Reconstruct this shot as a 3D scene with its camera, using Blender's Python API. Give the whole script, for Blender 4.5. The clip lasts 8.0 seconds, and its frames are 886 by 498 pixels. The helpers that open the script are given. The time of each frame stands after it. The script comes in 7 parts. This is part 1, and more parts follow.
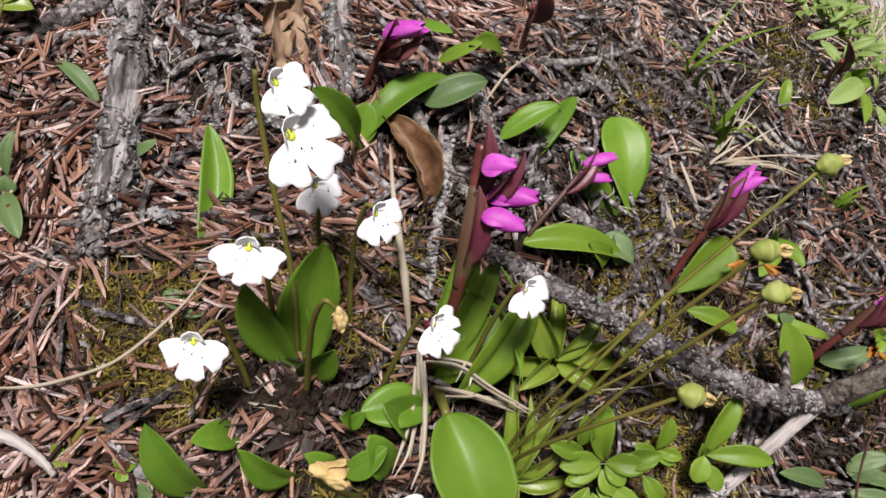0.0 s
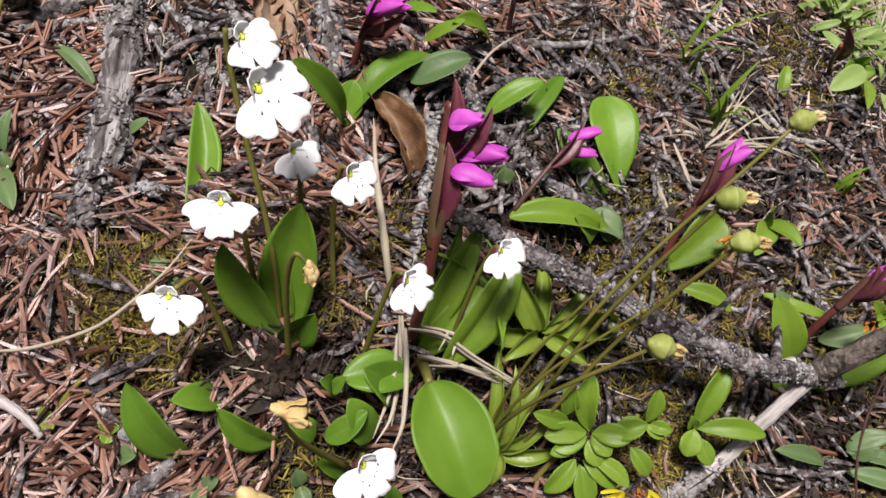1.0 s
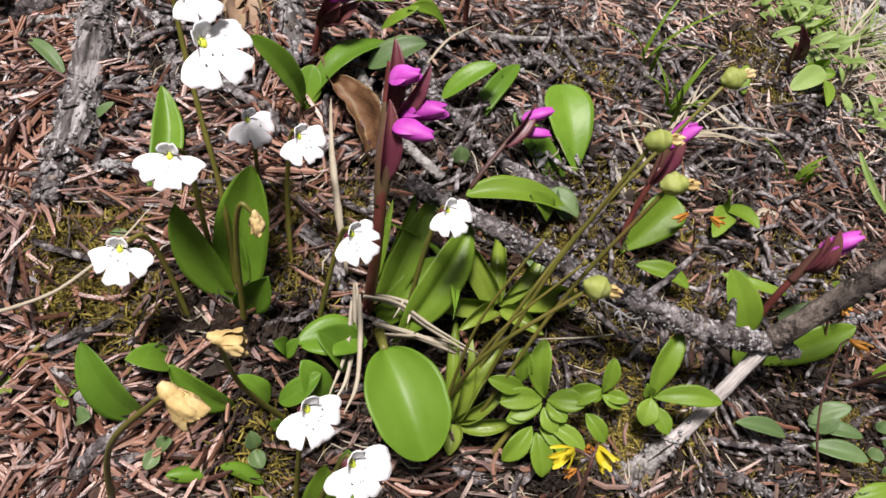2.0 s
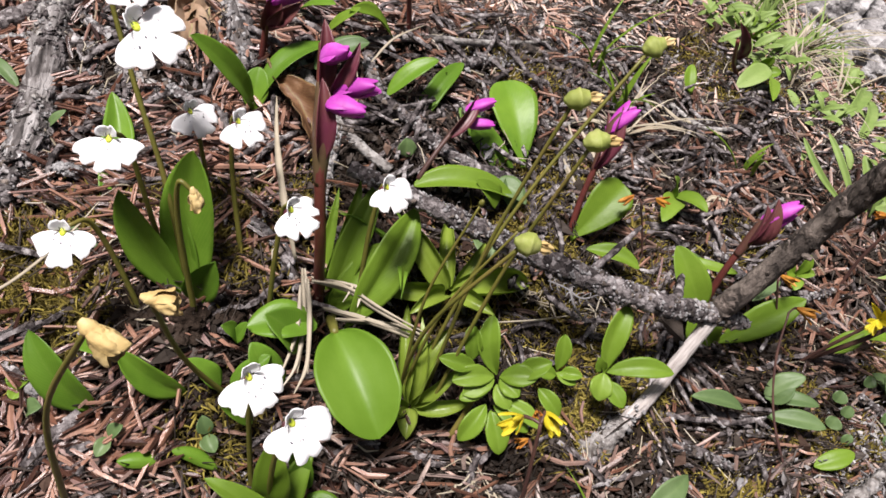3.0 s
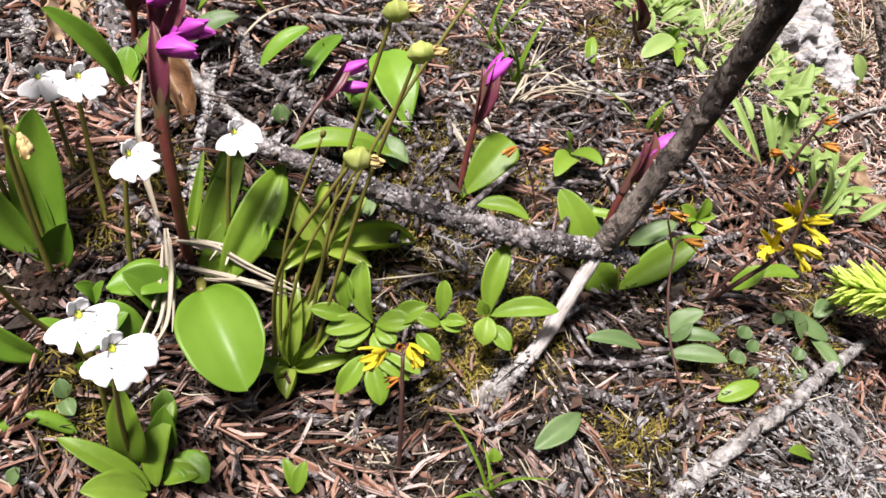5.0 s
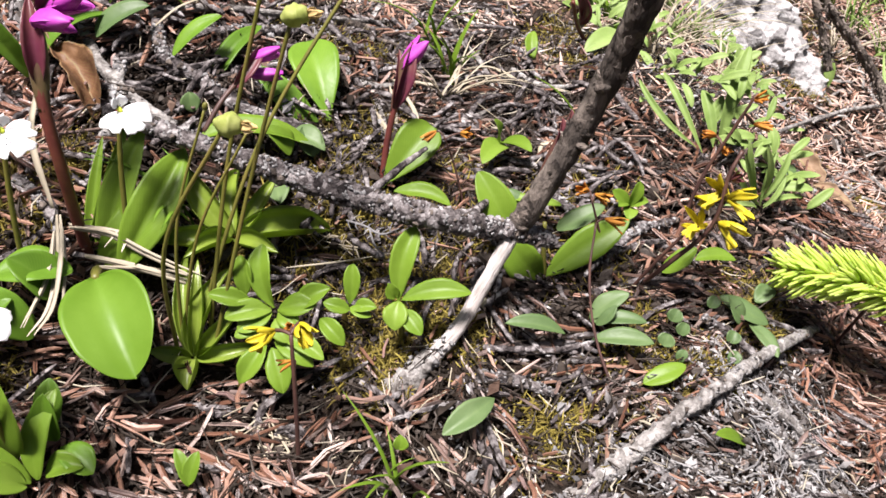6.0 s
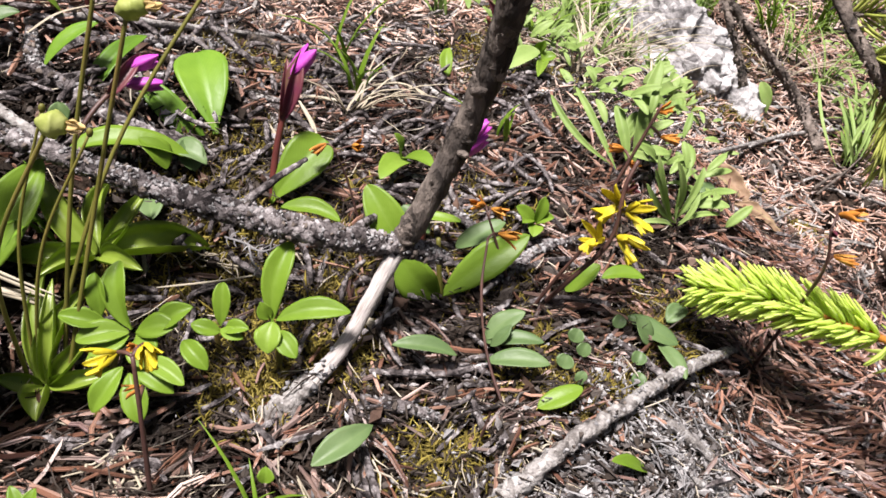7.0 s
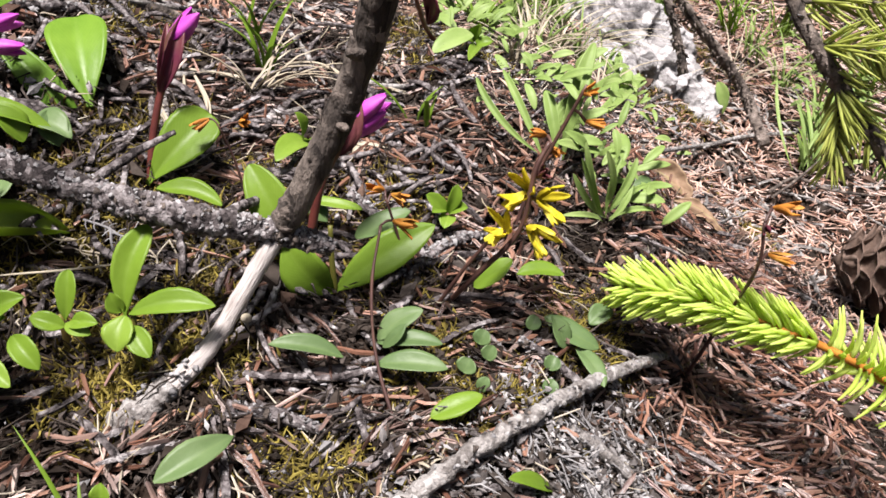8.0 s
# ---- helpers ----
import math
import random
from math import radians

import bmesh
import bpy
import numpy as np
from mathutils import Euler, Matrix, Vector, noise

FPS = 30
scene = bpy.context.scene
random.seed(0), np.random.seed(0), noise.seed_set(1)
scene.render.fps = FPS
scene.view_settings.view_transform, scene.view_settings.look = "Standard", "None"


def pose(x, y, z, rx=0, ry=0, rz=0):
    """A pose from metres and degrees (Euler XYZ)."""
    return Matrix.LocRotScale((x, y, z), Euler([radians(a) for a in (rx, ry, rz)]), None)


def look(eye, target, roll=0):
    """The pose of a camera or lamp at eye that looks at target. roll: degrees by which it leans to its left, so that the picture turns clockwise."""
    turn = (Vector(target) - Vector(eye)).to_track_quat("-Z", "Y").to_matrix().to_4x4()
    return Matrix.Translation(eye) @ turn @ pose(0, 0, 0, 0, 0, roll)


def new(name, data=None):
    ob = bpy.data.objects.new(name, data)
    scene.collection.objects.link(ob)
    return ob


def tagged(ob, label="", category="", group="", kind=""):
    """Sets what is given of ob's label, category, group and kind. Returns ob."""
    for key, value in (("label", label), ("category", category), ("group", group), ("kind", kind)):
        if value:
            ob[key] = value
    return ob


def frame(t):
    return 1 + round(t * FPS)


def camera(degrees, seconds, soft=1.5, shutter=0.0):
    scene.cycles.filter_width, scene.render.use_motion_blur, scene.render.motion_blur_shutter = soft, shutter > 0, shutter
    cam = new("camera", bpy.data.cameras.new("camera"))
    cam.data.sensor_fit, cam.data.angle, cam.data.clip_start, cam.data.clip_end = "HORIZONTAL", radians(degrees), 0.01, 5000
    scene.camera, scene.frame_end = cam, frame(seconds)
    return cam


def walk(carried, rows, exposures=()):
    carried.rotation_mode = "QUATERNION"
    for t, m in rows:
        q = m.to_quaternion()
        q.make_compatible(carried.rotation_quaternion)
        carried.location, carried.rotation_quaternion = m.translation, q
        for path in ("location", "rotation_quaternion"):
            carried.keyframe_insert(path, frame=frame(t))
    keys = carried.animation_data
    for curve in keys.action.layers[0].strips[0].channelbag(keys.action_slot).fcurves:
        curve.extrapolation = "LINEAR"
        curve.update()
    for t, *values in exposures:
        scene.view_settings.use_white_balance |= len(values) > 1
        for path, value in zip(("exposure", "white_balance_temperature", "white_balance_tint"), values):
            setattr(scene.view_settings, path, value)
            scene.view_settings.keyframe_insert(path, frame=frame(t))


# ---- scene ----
cam = camera(57.0, 8.0, 1.6)
PATH = [
    (0, -0.07959, -0.12302, 0.21156, 32.645, -12.145, 18.181),
    (0.5, -0.07147, -0.12754, 0.20888, 33.63, -10.604, 19.034),
    (1, -0.06219, -0.13157, 0.20759, 34.591, -9.879, 19.051),
    (1.5, -0.05148, -0.14134, 0.2021, 36.453, -9.656, 18.819),
    (1.7, -0.04744, -0.14328, 0.20192, 37.343, -9.293, 18.691),
    (2.8, -0.02884, -0.15595, 0.19599, 41.74, -8.404, 17.135),
    (3, -0.02461, -0.15816, 0.19441, 42.653, -7.586, 16.113),
    (3.5, -0.01399, -0.16571, 0.18847, 44.104, -6.425, 14.722),
    (4, -0.00718, -0.16886, 0.1844, 45.371, -5.639, 13.373),
    (4.5, 0.00448, -0.16691, 0.1798, 46.325, -4.586, 12.848),
    (4.7, 0.00781, -0.16679, 0.17799, 46.684, -4.49, 12.83),
    (5.8, 0.03819, -0.16541, 0.16498, 48.901, -2.97, 12.971),
    (6, 0.04111, -0.16393, 0.16203, 49.479, -2.83, 12.395),
    (6.5, 0.05228, -0.15969, 0.15572, 50.789, -3.002, 11.407),
    (7, 0.06163, -0.15269, 0.15135, 52.062, -3.798, 10.525),
    (7.5, 0.0712, -0.14101, 0.14429, 52.669, -4.747, 9.971),
    (8, 0.07906, -0.13377, 0.13613, 52.54, -5.645, 9.684),
]
walk(cam, [(t, pose(x, y, z, rx, ry, rz)) for t, x, y, z, rx, ry, rz in PATH], exposures=[(0.0, 0.3), (1.5, 0.43), (3.5, 0.68), (5.8, 1.12), (8.0, 1.03)])
# ---- light ----
world = bpy.data.worlds.new("overcast_sky")
scene.world = world
world.use_nodes = True
sky = world.node_tree.nodes.new("ShaderNodeTexSky")
sky.sky_type, sky.sun_disc = "NISHITA", False
sky.sun_elevation, sky.sun_rotation = radians(78), radians(-141)
sky.air_density, sky.dust_density = 0.7, 6.0
back = world.node_tree.nodes["Background"]
back.inputs["Strength"].default_value = 0.031
world.node_tree.links.new(sky.outputs[0], back.inputs["Color"])
sun_data = bpy.data.lights.new("sun", "SUN")
sun_data.energy, sun_data.angle, sun_data.color = 5.7, radians(12), (1.0, 0.925, 0.925)
sun = new("sun", sun_data)
sun.matrix_world = look((-0.14, -0.17, 1.0), (0, 0, 0))

# ---- materials ----


def material(name, ramp, scale=150.0, rough=0.7, bump=0.4, bump_scale=700.0, island=0.0, each=0.0, glow=0.0, mottled=0.35, gloss=0.4, distance=0.0004, stretch=None, midrib=0.0, edge=0.1, veins=0.07, cells=0.0, cell_scale=600.0, along=None):
    """A surface whose colour runs along ramp by noise at two sizes, with fine relief. island, each: change from piece to piece.
    glow: the share of light that passes through a thin leaf."""
    m = bpy.data.materials.new(name)
    m.use_nodes = True
    nt = m.node_tree
    nd, ln = nt.nodes, nt.links
    bsdf = nd["Principled BSDF"]
    coord = nd.new("ShaderNodeTexCoord")
    where = coord.outputs["Object"]
    if along:
        where, stretch = coord.outputs["UV"], along
    if stretch:
        mp = nd.new("ShaderNodeMapping")
        mp.inputs["Scale"].default_value = stretch
        ln.new(where, mp.inputs["Vector"])
        where = mp.outputs[0]

    def noisy(s, detail=6.0):
        n = nd.new("ShaderNodeTexNoise")
        n.inputs["Scale"].default_value, n.inputs["Detail"].default_value, n.inputs["Roughness"].default_value = s, detail, 0.62
        ln.new(where, n.inputs["Vector"])
        return n.outputs["Fac"]

    def maths(op, a, b):
        n = nd.new("ShaderNodeMath")
        n.operation = op
        for k, v in enumerate((a, b)):
            if isinstance(v, (int, float)):
                n.inputs[k].default_value = v
            else:
                ln.new(v, n.inputs[k])
        return n.outputs[0]

    fac = maths("ADD", maths("MULTIPLY", noisy(scale), 1 - mottled), maths("MULTIPLY", noisy(scale / 6), mottled))
    fac = maths("ADD", maths("MULTIPLY", maths("SUBTRACT", fac, 0.5), 2.4), 0.5)
    if cells:
        vor = nd.new("ShaderNodeTexVoronoi")
        vor.inputs["Scale"].default_value = cell_scale
        ln.new(where, vor.inputs["Vector"])
        tone = nd.new("ShaderNodeSeparateXYZ")
        ln.new(vor.outputs["Color"], tone.inputs[0])
        fac = maths("ADD", fac, maths("MULTIPLY", maths("SUBTRACT", tone.outputs[0], 0.55), cells))
        fac = maths("SUBTRACT", fac, maths("MULTIPLY", vor.outputs["Distance"], cells * 0.5))
    if island:
        geo = nd.new("ShaderNodeNewGeometry")
        fac = maths("ADD", maths("MULTIPLY", fac, 1 - island), maths("MULTIPLY", geo.outputs["Random Per Island"], island))
    if each:
        info = nd.new("ShaderNodeObjectInfo")
        fac = maths("ADD", maths("MULTIPLY", fac, 1 - each), maths("MULTIPLY", info.outputs["Random"], each))
    cr = nd.new("ShaderNodeValToRGB")
    els = cr.color_ramp.elements
    while len(els) < len(ramp):
        els.new(0.5)
    for k, c in enumerate(ramp):
        els[k].position, els[k].color = k / (len(ramp) - 1), (*c, 1)
    ln.new(fac, cr.inputs[0])
    colour = cr.outputs[0]
    if midrib:
        uv = nd.new("ShaderNodeSeparateXYZ")
        ln.new(coord.outputs["UV"], uv.inputs[0])
        across = maths("ABSOLUTE", maths("SUBTRACT", uv.outputs["Y"], 0.5), 0)
        rib = nd.new("ShaderNodeMapRange")
        rib.inputs["From Min"].default_value, rib.inputs["From Max"].default_value = 0.008, 0.045
        rib.inputs["To Min"].default_value, rib.inputs["To Max"].default_value = midrib, 0.0
        ln.new(across, rib.inputs["Value"])
        vein = maths("SINE", maths("MULTIPLY", maths("SUBTRACT", uv.outputs["X"], maths("MULTIPLY", across, 0.8)), 58.0), 0)
        wave = maths("MULTIPLY", maths("POWER", maths("ABSOLUTE", vein, 0), 8.0), veins)
        rim = nd.new("ShaderNodeMapRange")
        rim.inputs["From Min"].default_value, rim.inputs["From Max"].default_value = 0.47, 0.5
        rim.inputs["To Min"].default_value, rim.inputs["To Max"].default_value = 0.0, edge
        ln.new(across, rim.inputs["Value"])
        mix = nd.new("ShaderNodeMix")
        mix.data_type = "RGBA"
        ln.new(maths("ADD", maths("ADD", rib.outputs[0], wave), rim.outputs[0]), mix.inputs["Factor"])
        ln.new(colour, mix.inputs["A"])
        mix.inputs["B"].default_value = (0.33, 0.43, 0.11, 1)
        colour = mix.outputs["Result"]
    ln.new(colour, bsdf.inputs["Base Color"])
    bsdf.inputs["Roughness"].default_value = rough
    bsdf.inputs["Specular IOR Level"].default_value = gloss
    if bump:
        b = nd.new("ShaderNodeBump")
        b.inputs["Strength"].default_value, b.inputs["Distance"].default_value = bump, distance
        ln.new(noisy(bump_scale, 4.0), b.inputs["Height"])
        ln.new(b.outputs[0], bsdf.inputs["Normal"])
    if glow:
        thin = nd.new("ShaderNodeBsdfTranslucent")
        ln.new(colour, thin.inputs["Color"])
        both = nd.new("ShaderNodeMixShader")
        both.inputs[0].default_value = glow
        ln.new(bsdf.outputs[0], both.inputs[1])
        ln.new(thin.outputs[0], both.inputs[2])
        ln.new(both.outputs[0], nd["Material Output"].inputs["Surface"])
    return m


SOIL = material("soil", [(0.005, 0.0036, 0.0028), (0.016, 0.011, 0.008), (0.04, 0.029, 0.022), (0.085, 0.07, 0.058)], 330, 0.95, 1.0, 700, distance=0.002, gloss=0.06)
NEEDLE = material("dead_needle", [(0.008, 0.005, 0.0045), (0.04, 0.018, 0.013), (0.15, 0.068, 0.043), (0.3, 0.17, 0.12), (0.16, 0.105, 0.098), (0.8, 0.62, 0.54)], 60, 0.3, 0.5, 1500, island=0.74, gloss=0.6)
OLDNEEDLE = material("old_needle", [(0.008, 0.0055, 0.0045), (0.042, 0.02, 0.015), (0.155, 0.075, 0.047), (0.27, 0.16, 0.115), (0.13, 0.095, 0.086), (0.6, 0.47, 0.39)], 60, 0.36, 0.5, 1500, island=0.74, gloss=0.5)
# Needle browns lightened in the colour itself, for the sunlit, hazy far slope.
PALENEEDLE = material("sunlit_far_needle", [(0.025, 0.015, 0.0125), (0.16, 0.082, 0.058), (0.42, 0.25, 0.18), (0.54, 0.405, 0.335), (0.33, 0.265, 0.24), (0.7, 0.6, 0.53)], 60, 0.45, 0.3, 1500, island=0.8)
GREYHUMUS = material("grey_humus", [(0.02, 0.017, 0.015), (0.09, 0.08, 0.075), (0.26, 0.25, 0.245), (0.5, 0.49, 0.48)], 500, 0.95, 0.9, 1500, island=0.7, gloss=0.1)
CRUMB = material("humus", [(0.008, 0.006, 0.005), (0.022, 0.017, 0.0135), (0.055, 0.045, 0.038), (0.13, 0.115, 0.105)], 300, 0.95, 0.8, 1200, island=0.6, gloss=0.08)
LICHEN = material("grey_lichen", [(0.08, 0.078, 0.078), (0.21, 0.205, 0.205), (0.42, 0.415, 0.41)], 500, 0.95, 0.9, 1500, island=0.6, gloss=0.1)
BARK = material("lichened_bark", [(0.014, 0.0115, 0.0115), (0.07, 0.06, 0.059), (0.175, 0.157, 0.155), (0.36, 0.34, 0.335), (0.6, 0.58, 0.575)], 380, 0.95, 1.0, 700, distance=0.0016, mottled=0.5, cells=0.5, cell_scale=560, gloss=0.2)
PALEBARK = material("weathered_bark", [(0.035, 0.03, 0.027), (0.13, 0.118, 0.108), (0.27, 0.255, 0.24), (0.42, 0.41, 0.39), (0.58, 0.57, 0.55)], 380, 0.9, 1.0, 800, distance=0.0014, mottled=0.5, cells=0.3, cell_scale=600)
BAREWOOD = material("bare_grey_wood", [(0.115, 0.0975, 0.0863), (0.345, 0.311, 0.287), (0.529, 0.494, 0.471), (0.69, 0.655, 0.633)], 900, 0.75, 1.0, 1400, mottled=0.35, distance=0.0008, along=(0.1, 1.0, 1.0))
LOGWOOD = material("split_grey_wood", [(0.025, 0.022, 0.021), (0.11, 0.1, 0.096), (0.25, 0.237, 0.23), (0.42, 0.405, 0.395), (0.62, 0.6, 0.58)], 520, 0.9, 1.0, 700, mottled=0.5, distance=0.0014, along=(0.16, 1.0, 1.0), cells=0.45, cell_scale=420, gloss=0.2)
DARKBARK = material("dark_twig_bark", [(0.02, 0.016, 0.013), (0.085, 0.068, 0.056), (0.2, 0.165, 0.14), (0.38, 0.33, 0.29)], 240, 0.85, 1.0, 600, distance=0.0014, cells=0.4, cell_scale=300)
TANBARK = material("grey_tan_bark", [(0.012, 0.0095, 0.0085), (0.042, 0.035, 0.03), (0.12, 0.1, 0.085), (0.23, 0.195, 0.165), (0.42, 0.37, 0.32)], 220, 0.88, 1.0, 420, distance=0.002, mottled=0.5, cells=0.35, cell_scale=420, stretch=(1.0, 1.0, 0.3), gloss=0.2)
LEAF = material("green_leaf", [(0.065, 0.145, 0.013), (0.135, 0.265, 0.024), (0.24, 0.4, 0.045)], 90, 0.4, 0.3, 420, each=0.3, glow=0.4, midrib=0.06, gloss=0.3, mottled=0.55)
YOUNG = material("fresh_leaf", [(0.1, 0.185, 0.015), (0.175, 0.29, 0.028), (0.26, 0.385, 0.058)], 90, 0.42, 0.3, 420, each=0.3, glow=0.42, midrib=0.06, gloss=0.3, mottled=0.55)
BROAD = material("glossy_broad_leaf", [(0.07, 0.15, 0.01), (0.115, 0.22, 0.018), (0.165, 0.285, 0.035)], 60, 0.44, 0.35, 110, glow=0.33, midrib=0.0, gloss=0.32, mottled=0.6)
SAGE = material("dull_green_leaf", [(0.07, 0.125, 0.045), (0.122, 0.195, 0.072), (0.2, 0.277, 0.13)], 120, 0.48, 0.3, 500, each=0.3, glow=0.35, midrib=0.06, mottled=0.5)
STICKY = material("yellow_green_leaf", [(0.15, 0.23, 0.02), (0.25, 0.345, 0.045), (0.34, 0.43, 0.08)], 110, 0.34, 0.35, 520, each=0.25, glow=0.48, midrib=0.12, gloss=0.5, edge=0.55, mottled=0.5)
DARKSTEM = material("dark_dry_stem", [(0.022, 0.012, 0.011), (0.062, 0.03, 0.024), (0.12, 0.06, 0.04)], 130, 0.5, 0.3, 800)
STALK = material("green_stalk", [(0.07, 0.073, 0.014), (0.145, 0.14, 0.027), (0.19, 0.13, 0.042)], 90, 0.45, 0.2, 900, glow=0.15)
SHEATH = material("olive_maroon_sheath", [(0.075, 0.018, 0.032), (0.1, 0.045, 0.034), (0.115, 0.088, 0.038), (0.14, 0.125, 0.045)], 70, 0.4, 0.2, 500, glow=0.2, mottled=0.6)
MAROON = material("maroon_stem", [(0.052, 0.0135, 0.015), (0.115, 0.031, 0.024), (0.175, 0.08, 0.036)], 110, 0.4, 0.2, 800)
BRACT = material("maroon_bract", [(0.06, 0.012, 0.028), (0.115, 0.022, 0.045), (0.135, 0.05, 0.042), (0.14, 0.115, 0.045)], 90, 0.4, 0.2, 600, glow=0.2, mottled=0.6)
PURPLE = material("magenta_petal", [(0.36, 0.03, 0.31), (0.54, 0.075, 0.49), (0.68, 0.19, 0.63)], 160, 0.5, 0.15, 700, glow=0.35)
WHITE = material("white_petal", [(0.78, 0.79, 0.8), (0.86, 0.86, 0.86), (0.9, 0.9, 0.89)], 160, 0.6, 0.1, 600, glow=0.25)
THROAT = material("yellow_throat", [(0.3, 0.4, 0.03), (0.5, 0.58, 0.05), (0.62, 0.6, 0.08)], 400, 0.6, 0.3, 1500)
SPECK = material("dark_speck", [(0.06, 0.06, 0.075), (0.12, 0.12, 0.14)], 400, 0.7, 0.0)
WILTED = material("wilted_petal", [(0.36, 0.24, 0.08), (0.58, 0.43, 0.18), (0.72, 0.6, 0.34)], 260, 0.7, 0.6, 700, glow=0.2)
CAPSULE = material("green_capsule", [(0.2, 0.25, 0.05), (0.32, 0.37, 0.09), (0.44, 0.45, 0.18)], 200, 0.62, 0.4, 500, glow=0.3)
PALELEAF = material("pale_green_leaf", [(0.16, 0.255, 0.06), (0.27, 0.385, 0.11), (0.4, 0.5, 0.2)], 110, 0.5, 0.25, 500, each=0.3, glow=0.42, midrib=0.06, gloss=0.3)
YELLOW = material("yellow_petal", [(0.36, 0.3, 0.012), (0.62, 0.52, 0.025), (0.82, 0.74, 0.12)], 260, 0.5, 0.3, 700, glow=0.35, each=0.2)
ORANGE = material("withered_orange", [(0.26, 0.085, 0.014), (0.5, 0.2, 0.028), (0.7, 0.4, 0.075)], 260, 0.6, 0.5, 700, glow=0.25, each=0.3)
STRAW = material("dry_straw", [(0.28, 0.23, 0.155), (0.45, 0.4, 0.3), (0.62, 0.57, 0.48)], 90, 0.65, 0.3, 900, each=0.3, island=0.3, glow=0.25)
DRYLEAF = material("brown_dry_leaf", [(0.04, 0.018, 0.009), (0.12, 0.055, 0.026), (0.23, 0.125, 0.065)], 200, 0.6, 0.8, 400, glow=0.12, midrib=0.1, mottled=0.5)
FLAKE = material("bark_flake_brown", [(0.012, 0.0075, 0.006), (0.045, 0.027, 0.02), (0.12, 0.078, 0.058), (0.22, 0.17, 0.14)], 200, 0.85, 0.7, 700, island=0.6, gloss=0.12)
PALEDRY = material("pale_dry_leaf", [(0.125, 0.0702, 0.0429), (0.265, 0.172, 0.109), (0.406, 0.296, 0.211)], 120, 0.7, 0.6, 400, glow=0.15, midrib=0.25)
MOSS = material("moss", [(0.03, 0.024, 0.007), (0.13, 0.1, 0.02), (0.28, 0.225, 0.04), (0.5, 0.42, 0.12)], 60, 0.8, 0.3, 900, island=0.6, glow=0.22, mottled=0.7)
SPRUCE = material("young_spruce_needle", [(0.5, 0.64, 0.1), (0.68, 0.8, 0.2), (0.78, 0.86, 0.36)], 90, 0.42, 0.15, 900, island=0.5, glow=0.6)
OLDSPRUCE = material("spruce_needle", [(0.23, 0.27, 0.05), (0.42, 0.47, 0.1), (0.6, 0.63, 0.2)], 90, 0.4, 0.15, 900, island=0.6, glow=0.3)
CONE = material("cone_scale", [(0.045, 0.03, 0.023), (0.14, 0.095, 0.072), (0.3, 0.235, 0.195)], 260, 0.75, 0.6, 700, each=0.2)
ROCK = material("pale_rock", [(0.09, 0.086, 0.086), (0.3, 0.29, 0.285), (0.5, 0.49, 0.485), (0.74, 0.73, 0.72)], 110, 0.95, 1.0, 300, distance=0.003, mottled=0.5, cells=0.4, cell_scale=140, gloss=0.15)

# ---- ground ----
HUMPS = {
    -0.2: (-0.008, -0.0037, 0.0099, 0.0006, 0.0002),
    -0.1: (-0.0078, 0.0208, 0.0171, -0.0029, 0.003),
    0.0: (0.0038, 0.0067, 0.006, 0.0127, 0.009),
    0.1: (0.0099, 0.0098, 0.0282, 0.02, 0.0126),
    0.2: (-0.004, -0.0119, 0.0038, -0.0156, -0.029),
}
HUMMOCKS = {
    -0.15: (-0.0081, 0.0042, -0.0049, 0.0059, 0.0015),
    -0.1: (-0.0038, 0.0172, -0.0037, 0.0084, 0.0043),
    -0.05: (-0.0045, -0.0146, 0.0028, 0.007, 0.0034),
    0.0: (0.0071, -0.0023, 0.0018, -0.0044, 0.0006),
    0.05: (0.0038, -0.0027, -0.0005, 0.0045, 0.0012),
    0.1: (0.0008, 0.0036, 0.0108, -0.0034, 0.0035),
    0.15: (-0.0002, -0.0032, -0.0083, -0.0029, 0.0051),
}


def height(x, y):
    """The slope's height, without its fine relief; x and y may be arrays."""
    x, y = np.asarray(x, float), np.asarray(y, float)
    z = -0.019 - 0.2403 * 1.6 * np.tanh(x / 1.6) - 0.0674 * 1.6 * np.tanh(y / 1.6)
    for table, first, step, wide in ((HUMPS, -0.1, 0.1, 0.0098), (HUMMOCKS, -0.1, 0.05, 0.00245)):
        for cx, row in table.items():
            for k, h in enumerate(row):
                z = z + h * np.exp(-((x - cx) ** 2 + (y - first - step * k) ** 2) / wide)
    return z


def ground_at(x, y, h=0.0):
    return Vector((x, y, float(height(x, y)) + h))


def mesh_of(name, verts, faces, mat, smooth=False):
    me = bpy.data.meshes.new(name)
    me.from_pydata(verts, [], faces)
    me.materials.append(mat)
    me.polygons.foreach_set("use_smooth", [smooth] * len(me.polygons))
    me.update()
    return me


def spread(a, b, step, far):
    """Even steps from a to b, then ever wider ones out to far on both sides."""
    mid = list(np.arange(a, b + step / 2, step))
    out = []
    d, g = 0.0, step
    while d < far:
        g *= 1.35
        d += g
        out.append(d)
    return np.array([a - v for v in reversed(out)] + mid + [b + v for v in out])


